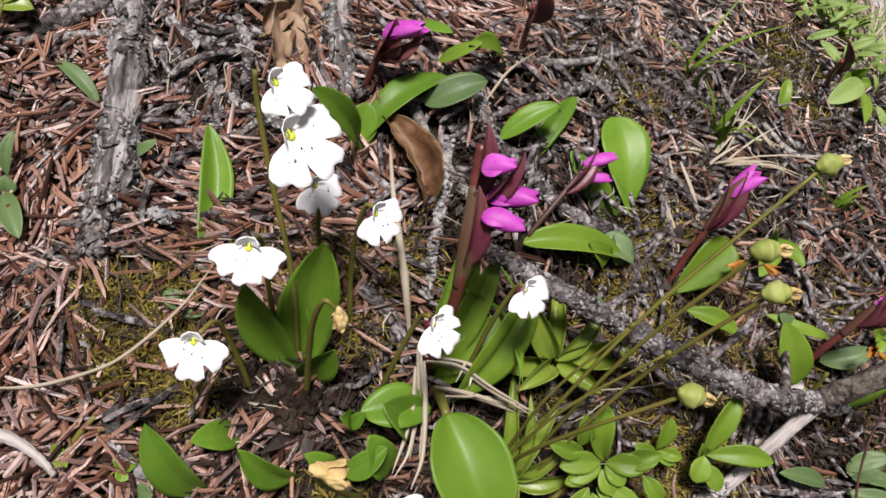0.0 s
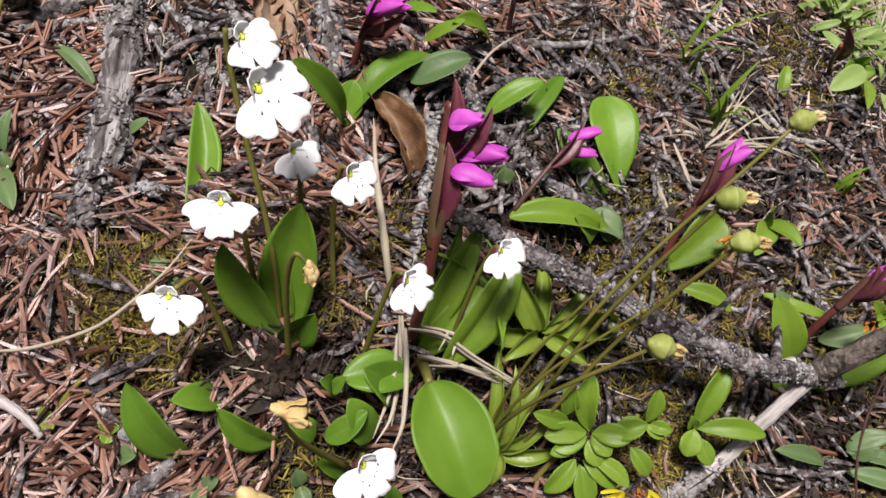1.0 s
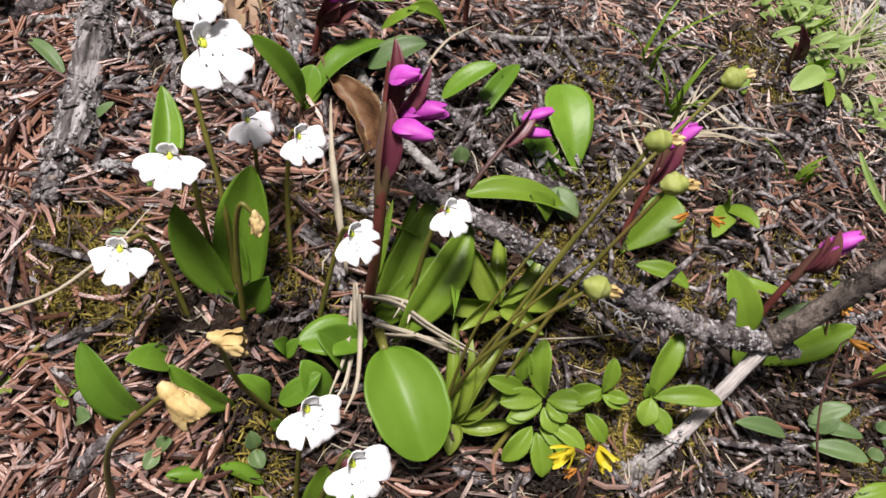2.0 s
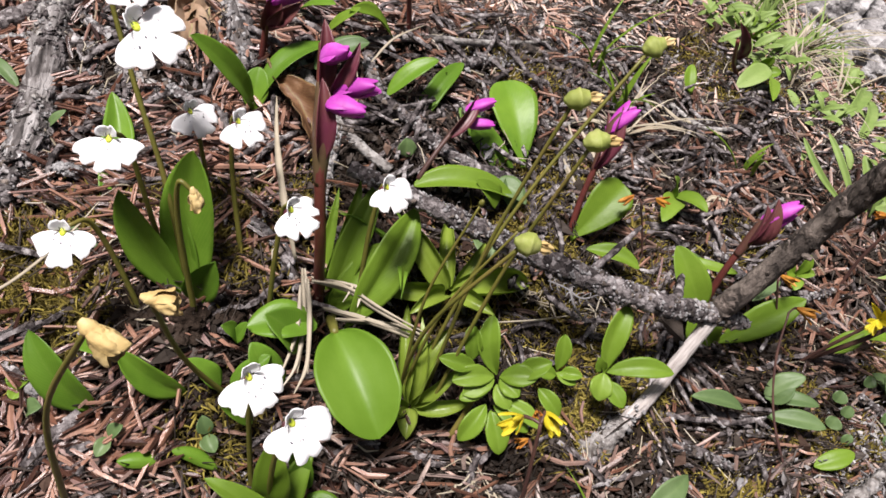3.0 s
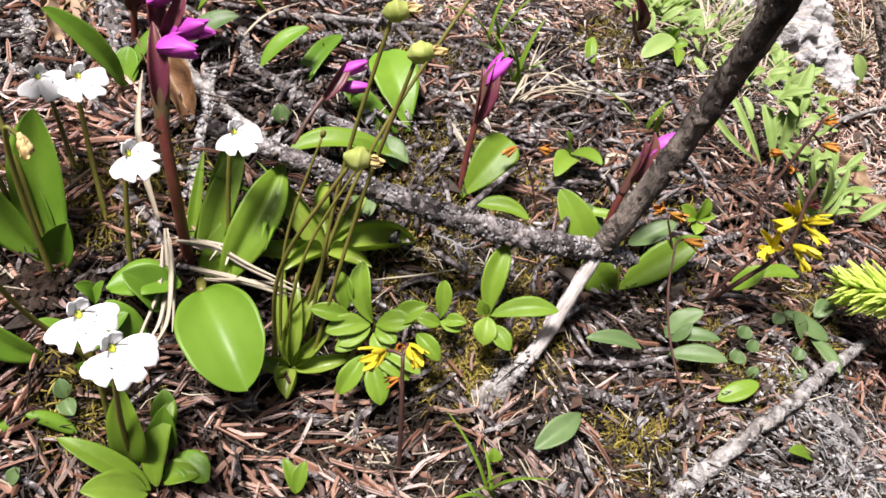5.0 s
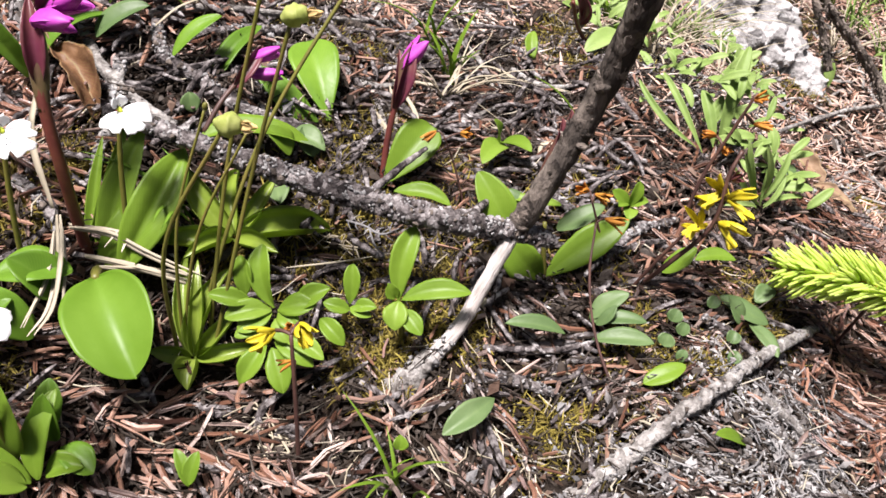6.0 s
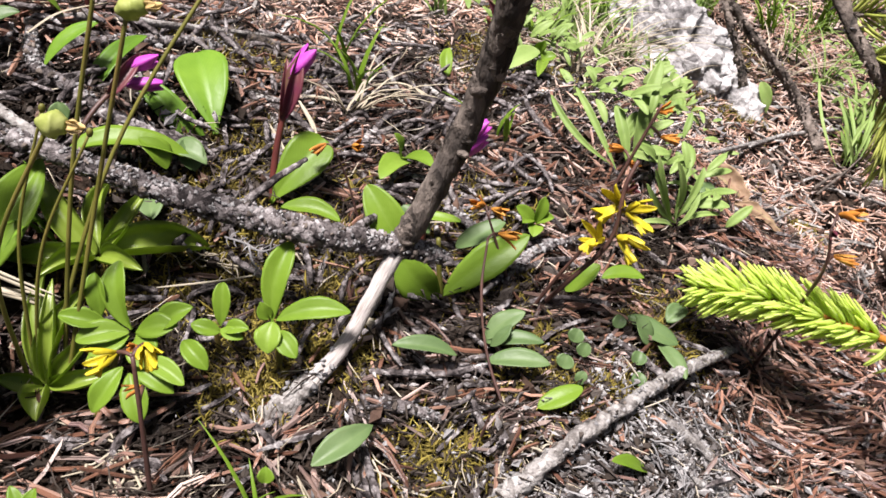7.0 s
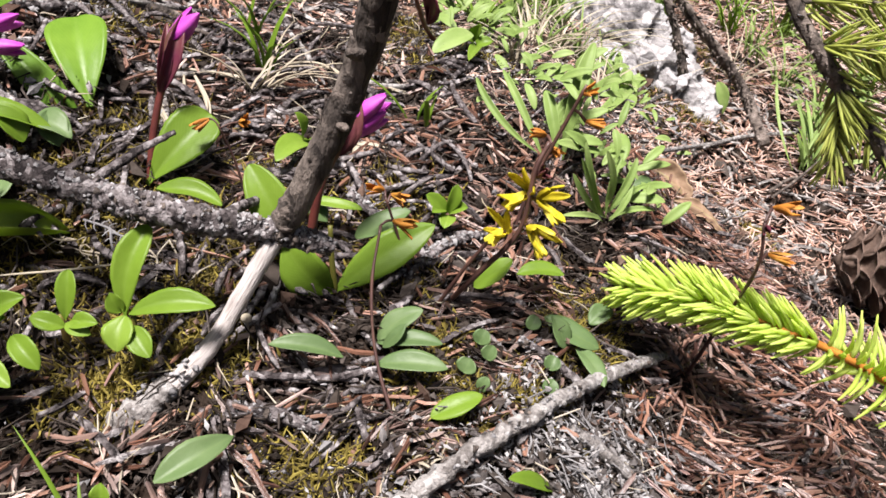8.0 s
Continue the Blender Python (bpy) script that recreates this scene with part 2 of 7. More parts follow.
gx, gy = spread(-0.34, 0.42, 0.0035, 60.0), spread(-0.2, 0.62, 0.0035, 60.0)
gxx, gyy = np.meshgrid(gx, gy)
gz = height(gxx, gyy)
rows_, cols_ = gz.shape
ground_verts = []
for j in range(rows_):
    for i in range(cols_):
        x, y, z = gxx[j, i], gyy[j, i], gz[j, i]
        if abs(x) < 1.5 and abs(y) < 1.5:
            p = Vector((x, y, 0))
            z += 0.004 * noise.noise(p * 38) + 0.0022 * noise.noise(p * 110) + 0.0018 * noise.noise(p * 250) - 0.0012
        ground_verts.append((x, y, z))
ground_faces = [(j * cols_ + i, j * cols_ + i + 1, (j + 1) * cols_ + i + 1, (j + 1) * cols_ + i) for j in range(rows_ - 1) for i in range(cols_ - 1)]
tagged(new("ground", mesh_of("ground", ground_verts, ground_faces, SOIL, True)), "dark brown forest soil on a gentle slope", "ground", kind="structure")


# ---- builders ----
def thing(name, base, label, category, group=""):
    ob = new(name)
    ob.empty_display_size = 0.005
    ob.location = base
    return tagged(ob, label, category, group)


def part(name, bm, mat, parent, label=""):
    """Links a bmesh, drawn in world places, as one mesh under a thing or a part."""
    top = parent
    while top.parent:
        top = top.parent
    bmesh.ops.recalc_face_normals(bm, faces=bm.faces[:])
    bm.transform(Matrix.Translation(-Vector(top.location)))
    me = bpy.data.meshes.new(name)
    bm.to_mesh(me)
    bm.free()
    me.materials.append(mat)
    me.polygons.foreach_set("use_smooth", [True] * len(me.polygons))
    ob = new(name, me)
    ob.parent = parent
    return tagged(ob, label) if label else ob


def curve_through(pts, n=6):
    """Places along a smooth line through pts."""
    pts = [Vector(p) for p in pts]
    ext = [2 * pts[0] - pts[1]] + pts + [2 * pts[-1] - pts[-2]]
    out = []
    for k in range(len(pts) - 1):
        p0, p1, p2, p3 = ext[k : k + 4]
        for s in range(n):
            t = s / n
            out.append(0.5 * (2 * p1 + (p2 - p0) * t + (2 * p0 - 5 * p1 + 4 * p2 - p3) * t * t + (3 * p1 - p0 - 3 * p2 + p3) * t**3))
    return out + [pts[-1]]


def tube(pts, radii, sides=8, n=6, knobby=0.0, grain=300.0, bm=None):
    """A round, tapering rod along a smooth line; knobby: uneven bark, as a share of the radius."""
    bm = bm or bmesh.new()
    line = curve_through(pts, n)
    if isinstance(radii, (int, float)):
        radii = (radii, radii)
    at = np.linspace(0, 1, len(radii))
    side, rings, gone = None, [], 0.0
    uvl = bm.loops.layers.uv.verify()
    uvs = {}
    for k, p in enumerate(line):
        gone += (p - line[max(k - 1, 0)]).length
        d = (line[min(k + 1, len(line) - 1)] - line[max(k - 1, 0)]).normalized()
        side = (side - d * side.dot(d)).normalized() if side else d.orthogonal().normalized()
        up = d.cross(side)
        r = float(np.interp(k / (len(line) - 1), at, radii))
        ring = []
        for s in range(sides):
            a = 2 * math.pi * s / sides
            way = side * math.cos(a) + up * math.sin(a)
            q = p + way * r
            if knobby:
                q = q + way * r * knobby * (noise.noise(q * grain) + 0.7 * noise.noise(q * grain * 2.7))
            ring.append(bm.verts.new(q))
            uvs[ring[-1]] = (gone, r * min(a, 2 * math.pi - a))
        rings.append(ring)
    for a, b in zip(rings, rings[1:]):
        for s in range(sides):
            for lp in bm.faces.new((a[s], a[(s + 1) % sides], b[(s + 1) % sides], b[s])).loops:
                lp[uvl].uv = uvs[lp.vert]
    bm.faces.new(rings[0][::-1])
    bm.faces.new(rings[-1])
    return bm


def blade(base, tip, width, face=(0, -0.3, 1), arch=0.08, fold=0.2, a=0.7, b=0.7, thick=0.0003, wave=0.05, droop=0.0, skew=0.0, n=12, m=3, bm=None, foot=0.12, crease=0.0, rolled=0.0, teeth=0.0):
    """A leaf or petal from base to tip. face: the way its upper side looks; arch: its rise midway; fold: its trough across;
    a, b: how fast it widens and narrows; droop: how far the tip bends back; crease: a trough along the midrib;
    rolled: rims that curl up; teeth: a finely toothed rim."""
    bm = bm or bmesh.new()
    base, tip, face = Vector(base), Vector(tip), Vector(face)
    axis = tip - base
    size = axis.length
    e1 = axis / size
    nrm = (face - e1 * face.dot(e1)).normalized()
    e2 = nrm.cross(e1)
    peak = (a / (a + b)) ** a * (b / (a + b)) ** b
    uvl = bm.loops.layers.uv.verify()
    seed = Vector((base.x * 311, base.y * 277, tip.x * 193))
    upper, lower, uvs = [], [], {}
    for i in range(n + 1):
        u = (1 - math.cos(math.pi * i / n)) / 2
        w = width / 2 * max(u**a * (1 - u) ** b / peak, foot * (1 - u) + 0.03 * u)
        w *= 1 + 0.06 * noise.noise(seed + Vector((u * 5.0, 9.0, 0))) + teeth * (1 if i % 2 else -1)
        mid = base + axis * u + nrm * size * (arch * 4 * u * (1 - u) - droop * u**3) + e2 * size * skew * 4 * u * (1 - u)
        up_row, low_row = [], []
        for j in range(-m, m + 1):
            s = j / m
            lift = fold * w * (s * s) + wave * width * noise.noise(seed + Vector((u * 2.2, s * 1.1, 0))) * abs(s)
            lift += crease * w * min(1.0, abs(s) * 2.2) + rolled * w * max(0.0, abs(s) - 0.6) ** 2 * 6.0
            s = s * (1 - rolled * max(0.0, abs(s) - 0.6) * 0.9)
            q = mid + e2 * (w * s) + nrm * lift
            v1, v2 = bm.verts.new(q), bm.verts.new(q - nrm * thick * (1.15 - s * s))
            uvs[v1] = uvs[v2] = (u, 0.5 + 0.5 * j / m)
            up_row.append(v1)
            low_row.append(v2)
        upper.append(up_row)
        lower.append(low_row)
    faces = []
    for i in range(n):
        for j in range(2 * m):
            faces.append(bm.faces.new((upper[i][j], upper[i][j + 1], upper[i + 1][j + 1], upper[i + 1][j])))
            faces.append(bm.faces.new((lower[i][j], lower[i + 1][j], lower[i + 1][j + 1], lower[i][j + 1])))
        for j in (0, 2 * m):
            faces.append(bm.faces.new((upper[i][j], upper[i + 1][j], lower[i + 1][j], lower[i][j])))
    for i in (0, n):
        for j in range(2 * m):
            faces.append(bm.faces.new((upper[i][j], upper[i][j + 1], lower[i][j + 1], lower[i][j])))
    for f in faces:
        for lp in f.loops:
            lp[uvl].uv = uvs[lp.vert]
    return bm


def ball(centre, radii, axis=(0, 0, 1), sub=2, rough=0.0, grain=300.0, bm=None):
    """A rounded body, long along axis."""
    bm = bm or bmesh.new()
    turn = Vector(axis).to_track_quat("Z", "Y").to_matrix().to_4x4()
    got = bmesh.ops.create_icosphere(bm, subdivisions=sub, radius=1.0)["verts"]
    for v in got:
        p = Vector((v.co.x * radii[0], v.co.y * radii[1], v.co.z * radii[2]))
        q = turn @ p + Vector(centre)
        if rough:
            q += (q - Vector(centre)).normalized() * rough * min(radii) * noise.noise(q * grain)
        v.co = q
    return bm


def crust(parent, pts, radius, count, size, mat=None, name="lichen", seed=1, label="pale grey crusty lichen", flat=0.42):
    """Lichen flakes sitting on a rod, as one part."""
    rng = random.Random(seed)
    line = curve_through(pts, 8)
    bm = bmesh.new()
    radii = (radius, radius) if isinstance(radius, float) else radius
    for _ in range(count):
        k = rng.randrange(len(line) - 1)
        if noise.noise(line[k] * 90) < rng.uniform(-0.5, 0.35):
            continue
        r = float(np.interp(k / (len(line) - 1), np.linspace(0, 1, len(radii)), radii))
        p = line[k].lerp(line[k + 1], rng.random())
        d = (line[k + 1] - line[k]).normalized()
        way = Vector((rng.gauss(0, 1), rng.gauss(0, 1), rng.gauss(0.5, 1)))
        way = (way - d * way.dot(d)).normalized()
        s = size * rng.uniform(0.4, 1.2)
        first = len(bm.verts)
        ball(p + way * r * 0.98, (s, s * rng.uniform(0.5, 1), s * flat), way + Vector((rng.gauss(0, 0.6), rng.gauss(0, 0.6), 0)), 1, 0.0, 900, bm)
        bm.verts.ensure_lookup_table()
        for v in bm.verts[first:]:
            v.co += Vector((rng.gauss(0, 1), rng.gauss(0, 1), rng.gauss(0, 1))) * s * 0.22
    ob = part(name, bm, mat or LICHEN, parent)
    return tagged(ob, label, kind="stuff")


# ---- branches ----
def branch(name, pts, radii, mat, label, sides=12, knobby=0.3, n=8, lichen=0, flake=0.0012, stubs=(), grain=450.0):
    """A lying or standing branch with its lichen and its broken side twigs."""
    pts = [Vector(p) for p in pts]
    ob = thing(name, pts[0], label, "branch")
    part("wood", tube(pts, radii, sides, n, knobby, grain), mat, ob)
    if lichen:
        crust(ob, pts, radii, int(lichen * 2.4), flake * 0.85, seed=len(name) + lichen)
        crust(ob, pts, radii, lichen // 3, flake * 1.4, DARKBARK, "bark_scale", lichen, "dark scaly bark")
    for k, (a, b, r) in enumerate(stubs):
        part("side_twig", tube([a, (Vector(a) + Vector(b)) / 2 + Vector((0.0008, 0, 0.0012)), b], (r, r * 0.5), 8, 8, 0.35, 500), mat, ob)
    return ob


branch("lichened_branch", [(-0.0735, -0.008, 0.052), (-0.056, -0.0085, 0.049), (-0.0345, -0.0085, 0.044), (-0.014, -0.0085, 0.040), (0.0032, -0.0078, 0.0372), (0.018, -0.0045, 0.0335), (0.0305, 0.002, 0.0288), (0.041, 0.007, 0.0235)],
       (0.0019, 0.0023, 0.0026, 0.0029, 0.0031, 0.0029, 0.0026, 0.0019), BARK, "grey-brown dead branch crusted with pale lichen", 26, 0.36, 40, 620, 0.0008,
       [((-0.008, -0.0085, 0.0385), (0.004, 0.012, 0.043), 0.0012), ((0.018, -0.0045, 0.0335), (0.021, 0.024, 0.022), 0.0016)])
stick = thing("leaning_dead_stick", (0.0042, -0.0385, -0.004), "dead stick standing aslant, pale and bare below, bark above", "branch")
part("root_end", tube([(0.001, -0.044, -0.009), (0.0052, -0.0375, -0.004), (0.0105, -0.0315, 0.0), (0.0155, -0.024, 0.0045)], (0.0032, 0.0036, 0.0036, 0.0026), 12, 10, 0.5, 420), PALEBARK, stick, "lichened grey foot of the stick")
part("bare_wood", tube([(0.0105, -0.0315, 0.0), (0.0205, -0.0165, 0.0085), (0.0265, -0.0055, 0.0205), (0.0308, 0.0018, 0.0300), (0.0348, 0.0046, 0.0378)], (0.0024, 0.0019, 0.002, 0.0021, 0.002), 14, 12, 0.14, 260), BAREWOOD, stick, "pale weathered bare wood")
STICK = [(0.0318, 0.0030, 0.0316), (0.0368, 0.0055, 0.0434), (0.0414, 0.0075, 0.0555), (0.0463, 0.0085, 0.0708), (0.0485, 0.0075, 0.0803), (0.0502, 0.0055, 0.0892), (0.0525, 0.003, 0.102), (0.0545, 0.0, 0.116)]
part("bark", tube([(0.0298, 0.0008, 0.0282)] + STICK, (0.0025, 0.003, 0.0032, 0.0032, 0.0034, 0.0033, 0.0034, 0.0034), 20, 20, 0.14, 130), TANBARK, stick, "grey-tan cracked bark")
crust(stick, [(0.001, -0.044, -0.009), (0.0052, -0.0375, -0.004), (0.0155, -0.024, 0.0045)], 0.0034, 60, 0.001)
crust(stick, [(0.0105, -0.0315, 0.0), (0.0155, -0.024, 0.0045), (0.0205, -0.0165, 0.0085)], 0.0022, 50, 0.0008, seed=4)
along_stick = curve_through(STICK, 12)
for u, long, fat in ((0.03, 0.008, 0.98), (0.34, 0.005, 0.99), (0.5, 0.006, 1.03), (0.68, 0.006, 0.99), (0.86, 0.007, 1.0)):
    c = along_stick[int(u * (len(along_stick) - 1))]
    d = (along_stick[int(u * (len(along_stick) - 1)) + 1] - c).normalized() * long / 2
    part("bark_ring", tube([c - d * 1.2, c - d * 0.4, c + d * 0.4, c + d * 1.2], (0.0028, 0.0032 * fat, 0.0032 * fat, 0.0028), 18, 8, 0.22, 300), DARKBARK, stick, "dark ragged ring of old bark")
for a, b, r in (((0.0308, 0.0018, 0.03), (0.0235, -0.001, 0.0275), 0.0011), ((0.0463, 0.0055, 0.0711), (0.0440, 0.0035, 0.0722), 0.0011), ((0.0414, 0.0062, 0.0557), (0.0445, 0.0035, 0.0562), 0.001)):
    part("knot", tube([a, (Vector(a) + Vector(b)) / 2, b], (r * 1.3, r, r * 0.6), 8, 6, 0.5, 500), DARKBARK, stick, "broken stub of a side twig")
rng_flake = random.Random(3)
for k in range(34):
    u = rng_flake.random()
    line = along_stick
    c = line[int(u * (len(line) - 1))]
    way = Vector((rng_flake.gauss(0, 1), rng_flake.gauss(-0.6, 1), rng_flake.gauss(0, 0.3))).normalized()
    up = Vector((0.1, -0.05, 1)).normalized()
    sz = rng_flake.uniform(0.0018, 0.0042)
    flake = blade(c + way * 0.0029 - up * sz, c + way * rng_flake.uniform(0.003, 0.0042) + up * sz, sz * rng_flake.uniform(0.6, 1.1), way, 0.0, -0.5, 0.3, 0.3, 0.0005, 0.2, 0, 0, 4, 2)
    part("bark_flake", flake, DARKBARK, stick, "loose flake of dark bark")
branch("ground_stick", [(0.054, -0.052, -0.008), (0.064, -0.041, -0.005), (0.077, -0.027, 0.001), (0.0895, -0.0125, 0.001), (0.104, 0.009, -0.006), (0.119, 0.031, -0.017), (0.131, 0.05, -0.0285)],
       (0.0028, 0.0024, 0.002, 0.0018, 0.0017, 0.0016, 0.0014), PALEBARK, "pale grey lichened stick lying on the litter", 14, 0.5, 20, 150, 0.0007)


# ---- leaves, flowers ----
def lobed_sheet(centre, right, down, d, reach, half, dome, seed, thick=0.00022, rings=7, steps=44, cup=0.0):
    """A thin petal sheet that fans out from centre round the way down, over half degrees to either side.
    reach(angle): its radius; dome: how far its rim falls back; cup: how far its sides lift."""
    bm = bmesh.new()
    front, rear = [], []
    for k in range(steps + 1):
        ang = half * (2 * k / steps - 1)
        way = down * math.cos(radians(ang)) + right * math.sin(radians(ang))
        r = reach(ang)
        r *= 1 + 0.07 * noise.noise(Vector((ang * 0.09, seed, 0))) + 0.04 * noise.noise(Vector((ang * 0.3, seed, 4)))
        fr, rr = [], []
        for q in range(rings + 1):
            u = 0.06 + 0.94 * q / rings
            lift = -dome * r * u * u + cup * r * u * abs(math.sin(radians(ang))) + 0.1 * r * u * noise.noise(Vector((ang * 0.045, u * 1.6, seed)))
            p = centre + way * r * u + d * lift
            fr.append(bm.verts.new(p))
            rr.append(bm.verts.new(p - d * thick))
        front.append(fr)
        rear.append(rr)
    for k in range(steps):
        for q in range(rings):
            bm.faces.new((front[k][q], front[k][q + 1], front[k + 1][q + 1], front[k + 1][q]))
            bm.faces.new((rear[k][q], rear[k + 1][q], rear[k + 1][q + 1], rear[k][q + 1]))
        bm.faces.new((front[k][rings], rear[k][rings], rear[k + 1][rings], front[k + 1][rings]))
        bm.faces.new((front[k][0], front[k + 1][0], rear[k + 1][0], rear[k][0]))
    for k in (0, steps):
        for q in range(rings):
            bm.faces.new((front[k][q], front[k][q + 1], rear[k][q + 1], rear[k][q]))
    return bm


def flower(parent, p, d, s, roll=0.0):
    """A white flower at p, looking along d, s wide: a small two-lobed hood over a yellow throat and a broad three-lobed lip below."""
    p, d = Vector(p), Vector(d).normalized()
    up = (Vector((0, 0, 1)) - d * d.z).normalized()
    up = Matrix.Rotation(radians(roll), 3, d) @ up
    right = d.cross(up) * -1
    rng = random.Random(int(p.x * 1e5))
    seed = rng.uniform(0, 90)
    head = part("flower_head", tube([p - d * s * 0.04, p - d * s * 0.2 + up * s * 0.02, p - d * s * 0.42 - up * s * 0.06], (s * 0.09, s * 0.1, s * 0.035), 8, 4), BRACT, parent, "white flower head on a dark red calyx")
    turn, gap = rng.uniform(-6, 6), [rng.uniform(0.24, 0.5), rng.uniform(0.24, 0.5)]
    mid, sides = rng.uniform(0.64, 0.74), [rng.uniform(0.6, 0.7), rng.uniform(0.64, 0.74)]

    def lip(ang):
        a = ang - turn
        side = 0 if a < 0 else 1
        r = mid + (sides[side] - mid) * min(1, max(0, (abs(a) - 22) / 22))
        r *= 1 - gap[side] * math.exp(-(((abs(a) - 30) / 3.6) ** 2))
        r *= 1 - 0.09 * math.exp(-((a / 6.0) ** 2)) - 0.08 * math.exp(-(((abs(a) - 62) / 6.0) ** 2))
        return s * r * (1 - 0.6 * max(0, (abs(a) - 80) / 24) ** 1.5)

    part("lower_lip", lobed_sheet(p, right, -up, d, lip, 104, 0.13, seed, cup=0.04), WHITE, head, "broad three-lobed white lip")

    def hood(ang):
        return s * 0.34 * (1 - 0.25 * math.exp(-((ang / 10.0) ** 2))) * (1 - 0.4 * (abs(ang) / 62) ** 3)

    stand = (up * 0.55 + d * 0.83).normalized()
    facing = (d * 0.55 - up * 0.83).normalized()
    part("upper_lip", lobed_sheet(p + up * s * 0.05, right, stand, facing, hood, 62, -0.2, seed + 7, rings=5, steps=24, cup=0.55), WHITE, head, "small two-lobed white hood")
    part("throat", ball(p + d * s * 0.03 + up * s * 0.01, (s * 0.065, s * 0.085, s * 0.03), d + up * -0.3, 2), THROAT, head, "yellow-green throat")
    bm = bmesh.new()
    for u in (-0.035, 0.035):
        ball(p + right * s * u + stand * s * 0.12 + facing * s * 0.03, (s * 0.012, s * 0.012, s * 0.05), stand, 1, bm=bm)
    for k in range(6):
        a, r = radians(rng.uniform(-70, 70)), s * rng.uniform(0.2, 0.36)
        z = s * rng.uniform(0.009, 0.02)
        q = p + (-up * math.cos(a) + right * math.sin(a)) * r
        ball(q + d * (s * 0.012 - 0.13 * r * r / (s * 0.65)), (z, z * rng.uniform(0.8, 1.8), s * 0.012), d, 1, bm=bm)
    part("speck", bm, SPECK, head, "small dark specks")


def flower_stalk(blooms, stem, label="white flower with yellow throat on a thin stalk"):
    ob = thing("white_flower", stem[0], label, "flower", "white flowers")
    part("stalk", tube(stem, (0.00075, 0.0006, 0.0005), 8, 6, 0.12, 300), STALK, ob)
    for b in blooms:
        flower(ob, *b)
    return ob


FACE, EAST = (0.06, -0.36, 0.93), (0.36, -0.13, 0.92)
TALL = (Vector(EAST).normalized() + Vector(FACE).normalized() * 1.2).normalized()
flower_stalk([((-0.1177, -0.0282, 0.1026), TALL, 0.0096, 50), ((-0.1125, -0.0325, 0.0957), TALL, 0.0138, 52)], [(-0.101, -0.045, 0.029), (-0.1075, -0.038, 0.0577), (-0.1158, -0.0312, 0.0766), (-0.1222, -0.0255, 0.0925), (-0.1235, -0.024, 0.099)], "tall stalk bearing two large white flowers")
flower_stalk([((-0.111, -0.019, 0.065), EAST, 0.0098, -6)], [(-0.106, -0.021, 0.033), (-0.109, -0.0185, 0.05), (-0.1105, -0.0175, 0.064)])
flower_stalk([((-0.0955, -0.0245, 0.0715), EAST, 0.0100, 4)], [(-0.094, -0.03, 0.03), (-0.0985, -0.0235, 0.05), (-0.0985, -0.022, 0.068), (-0.0965, -0.0225, 0.071)])
flower_stalk([((-0.114, -0.046, 0.076), FACE, 0.0108, 6)], [(-0.106, -0.044, 0.029), (-0.1105, -0.0415, 0.05), (-0.1138, -0.0405, 0.07), (-0.114, -0.044, 0.0765)])
flower_stalk([((-0.118, -0.0615, 0.061), FACE, 0.0106, 8)], [(-0.107, -0.0555, 0.0255), (-0.1125, -0.0535, 0.043), (-0.1165, -0.0545, 0.058), (-0.1178, -0.0595, 0.0615)])
flower_stalk([((-0.0757, -0.0405, 0.0655), EAST, 0.0100, 4)], [(-0.0815, -0.044, 0.016), (-0.0805, -0.041, 0.04), (-0.079, -0.038, 0.06), (-0.077, -0.039, 0.0655)])
flower_stalk([((-0.0595, -0.0225, 0.063), EAST, 0.0100, -4)], [(-0.0625, -0.0285, 0.02), (-0.0625, -0.0235, 0.045), (-0.0612, -0.021, 0.06), (-0.0598, -0.022, 0.063)])
flower_stalk([((-0.0698, -0.0755, 0.0525), EAST, 0.0116, -10)], [(-0.0705, -0.077, 0.004), (-0.0715, -0.074, 0.03), (-0.0708, -0.073, 0.05), (-0.0695, -0.0745, 0.0525)])
flower_stalk([((-0.0567, -0.0845, 0.057), EAST, 0.0115, -6)], [(-0.0655, -0.079, 0.003), (-0.0625, -0.0815, 0.03), (-0.059, -0.082, 0.052), (-0.0565, -0.0835, 0.057)])


def leafy(name, base, label, leaves, mat, category="leaf plant", group="", stem=None, **kw):
    """A plant of separate leaves: each (base, tip, width) and, where wanted, its own shape."""
    ob = thing(name, base, label, category, group)
    if stem:
        part("stem", tube(stem, (0.0009, 0.0006), 7, 5), STALK, ob)
    for lf in leaves:
        own = dict(kw)
        if len(lf) > 3:
            own.update(lf[3])
        rng = random.Random(int(abs(lf[0][0] + lf[1][1] * 3 + lf[1][2] * 7) * 1e6))
        own["fold"] = own.get("fold", 0.2) + rng.uniform(-0.05, 0.35)
        own["droop"] = own.get("droop", 0.0) + rng.uniform(-0.02, 0.16)
        own["skew"] = rng.uniform(-0.09, 0.09)
        own["wave"] = rng.uniform(0.06, 0.16)
        own.setdefault("n", 16)
        own.setdefault("m", 4)
        part("leaf", blade(lf[0], lf[1], lf[2], **own), mat, ob)
    return ob


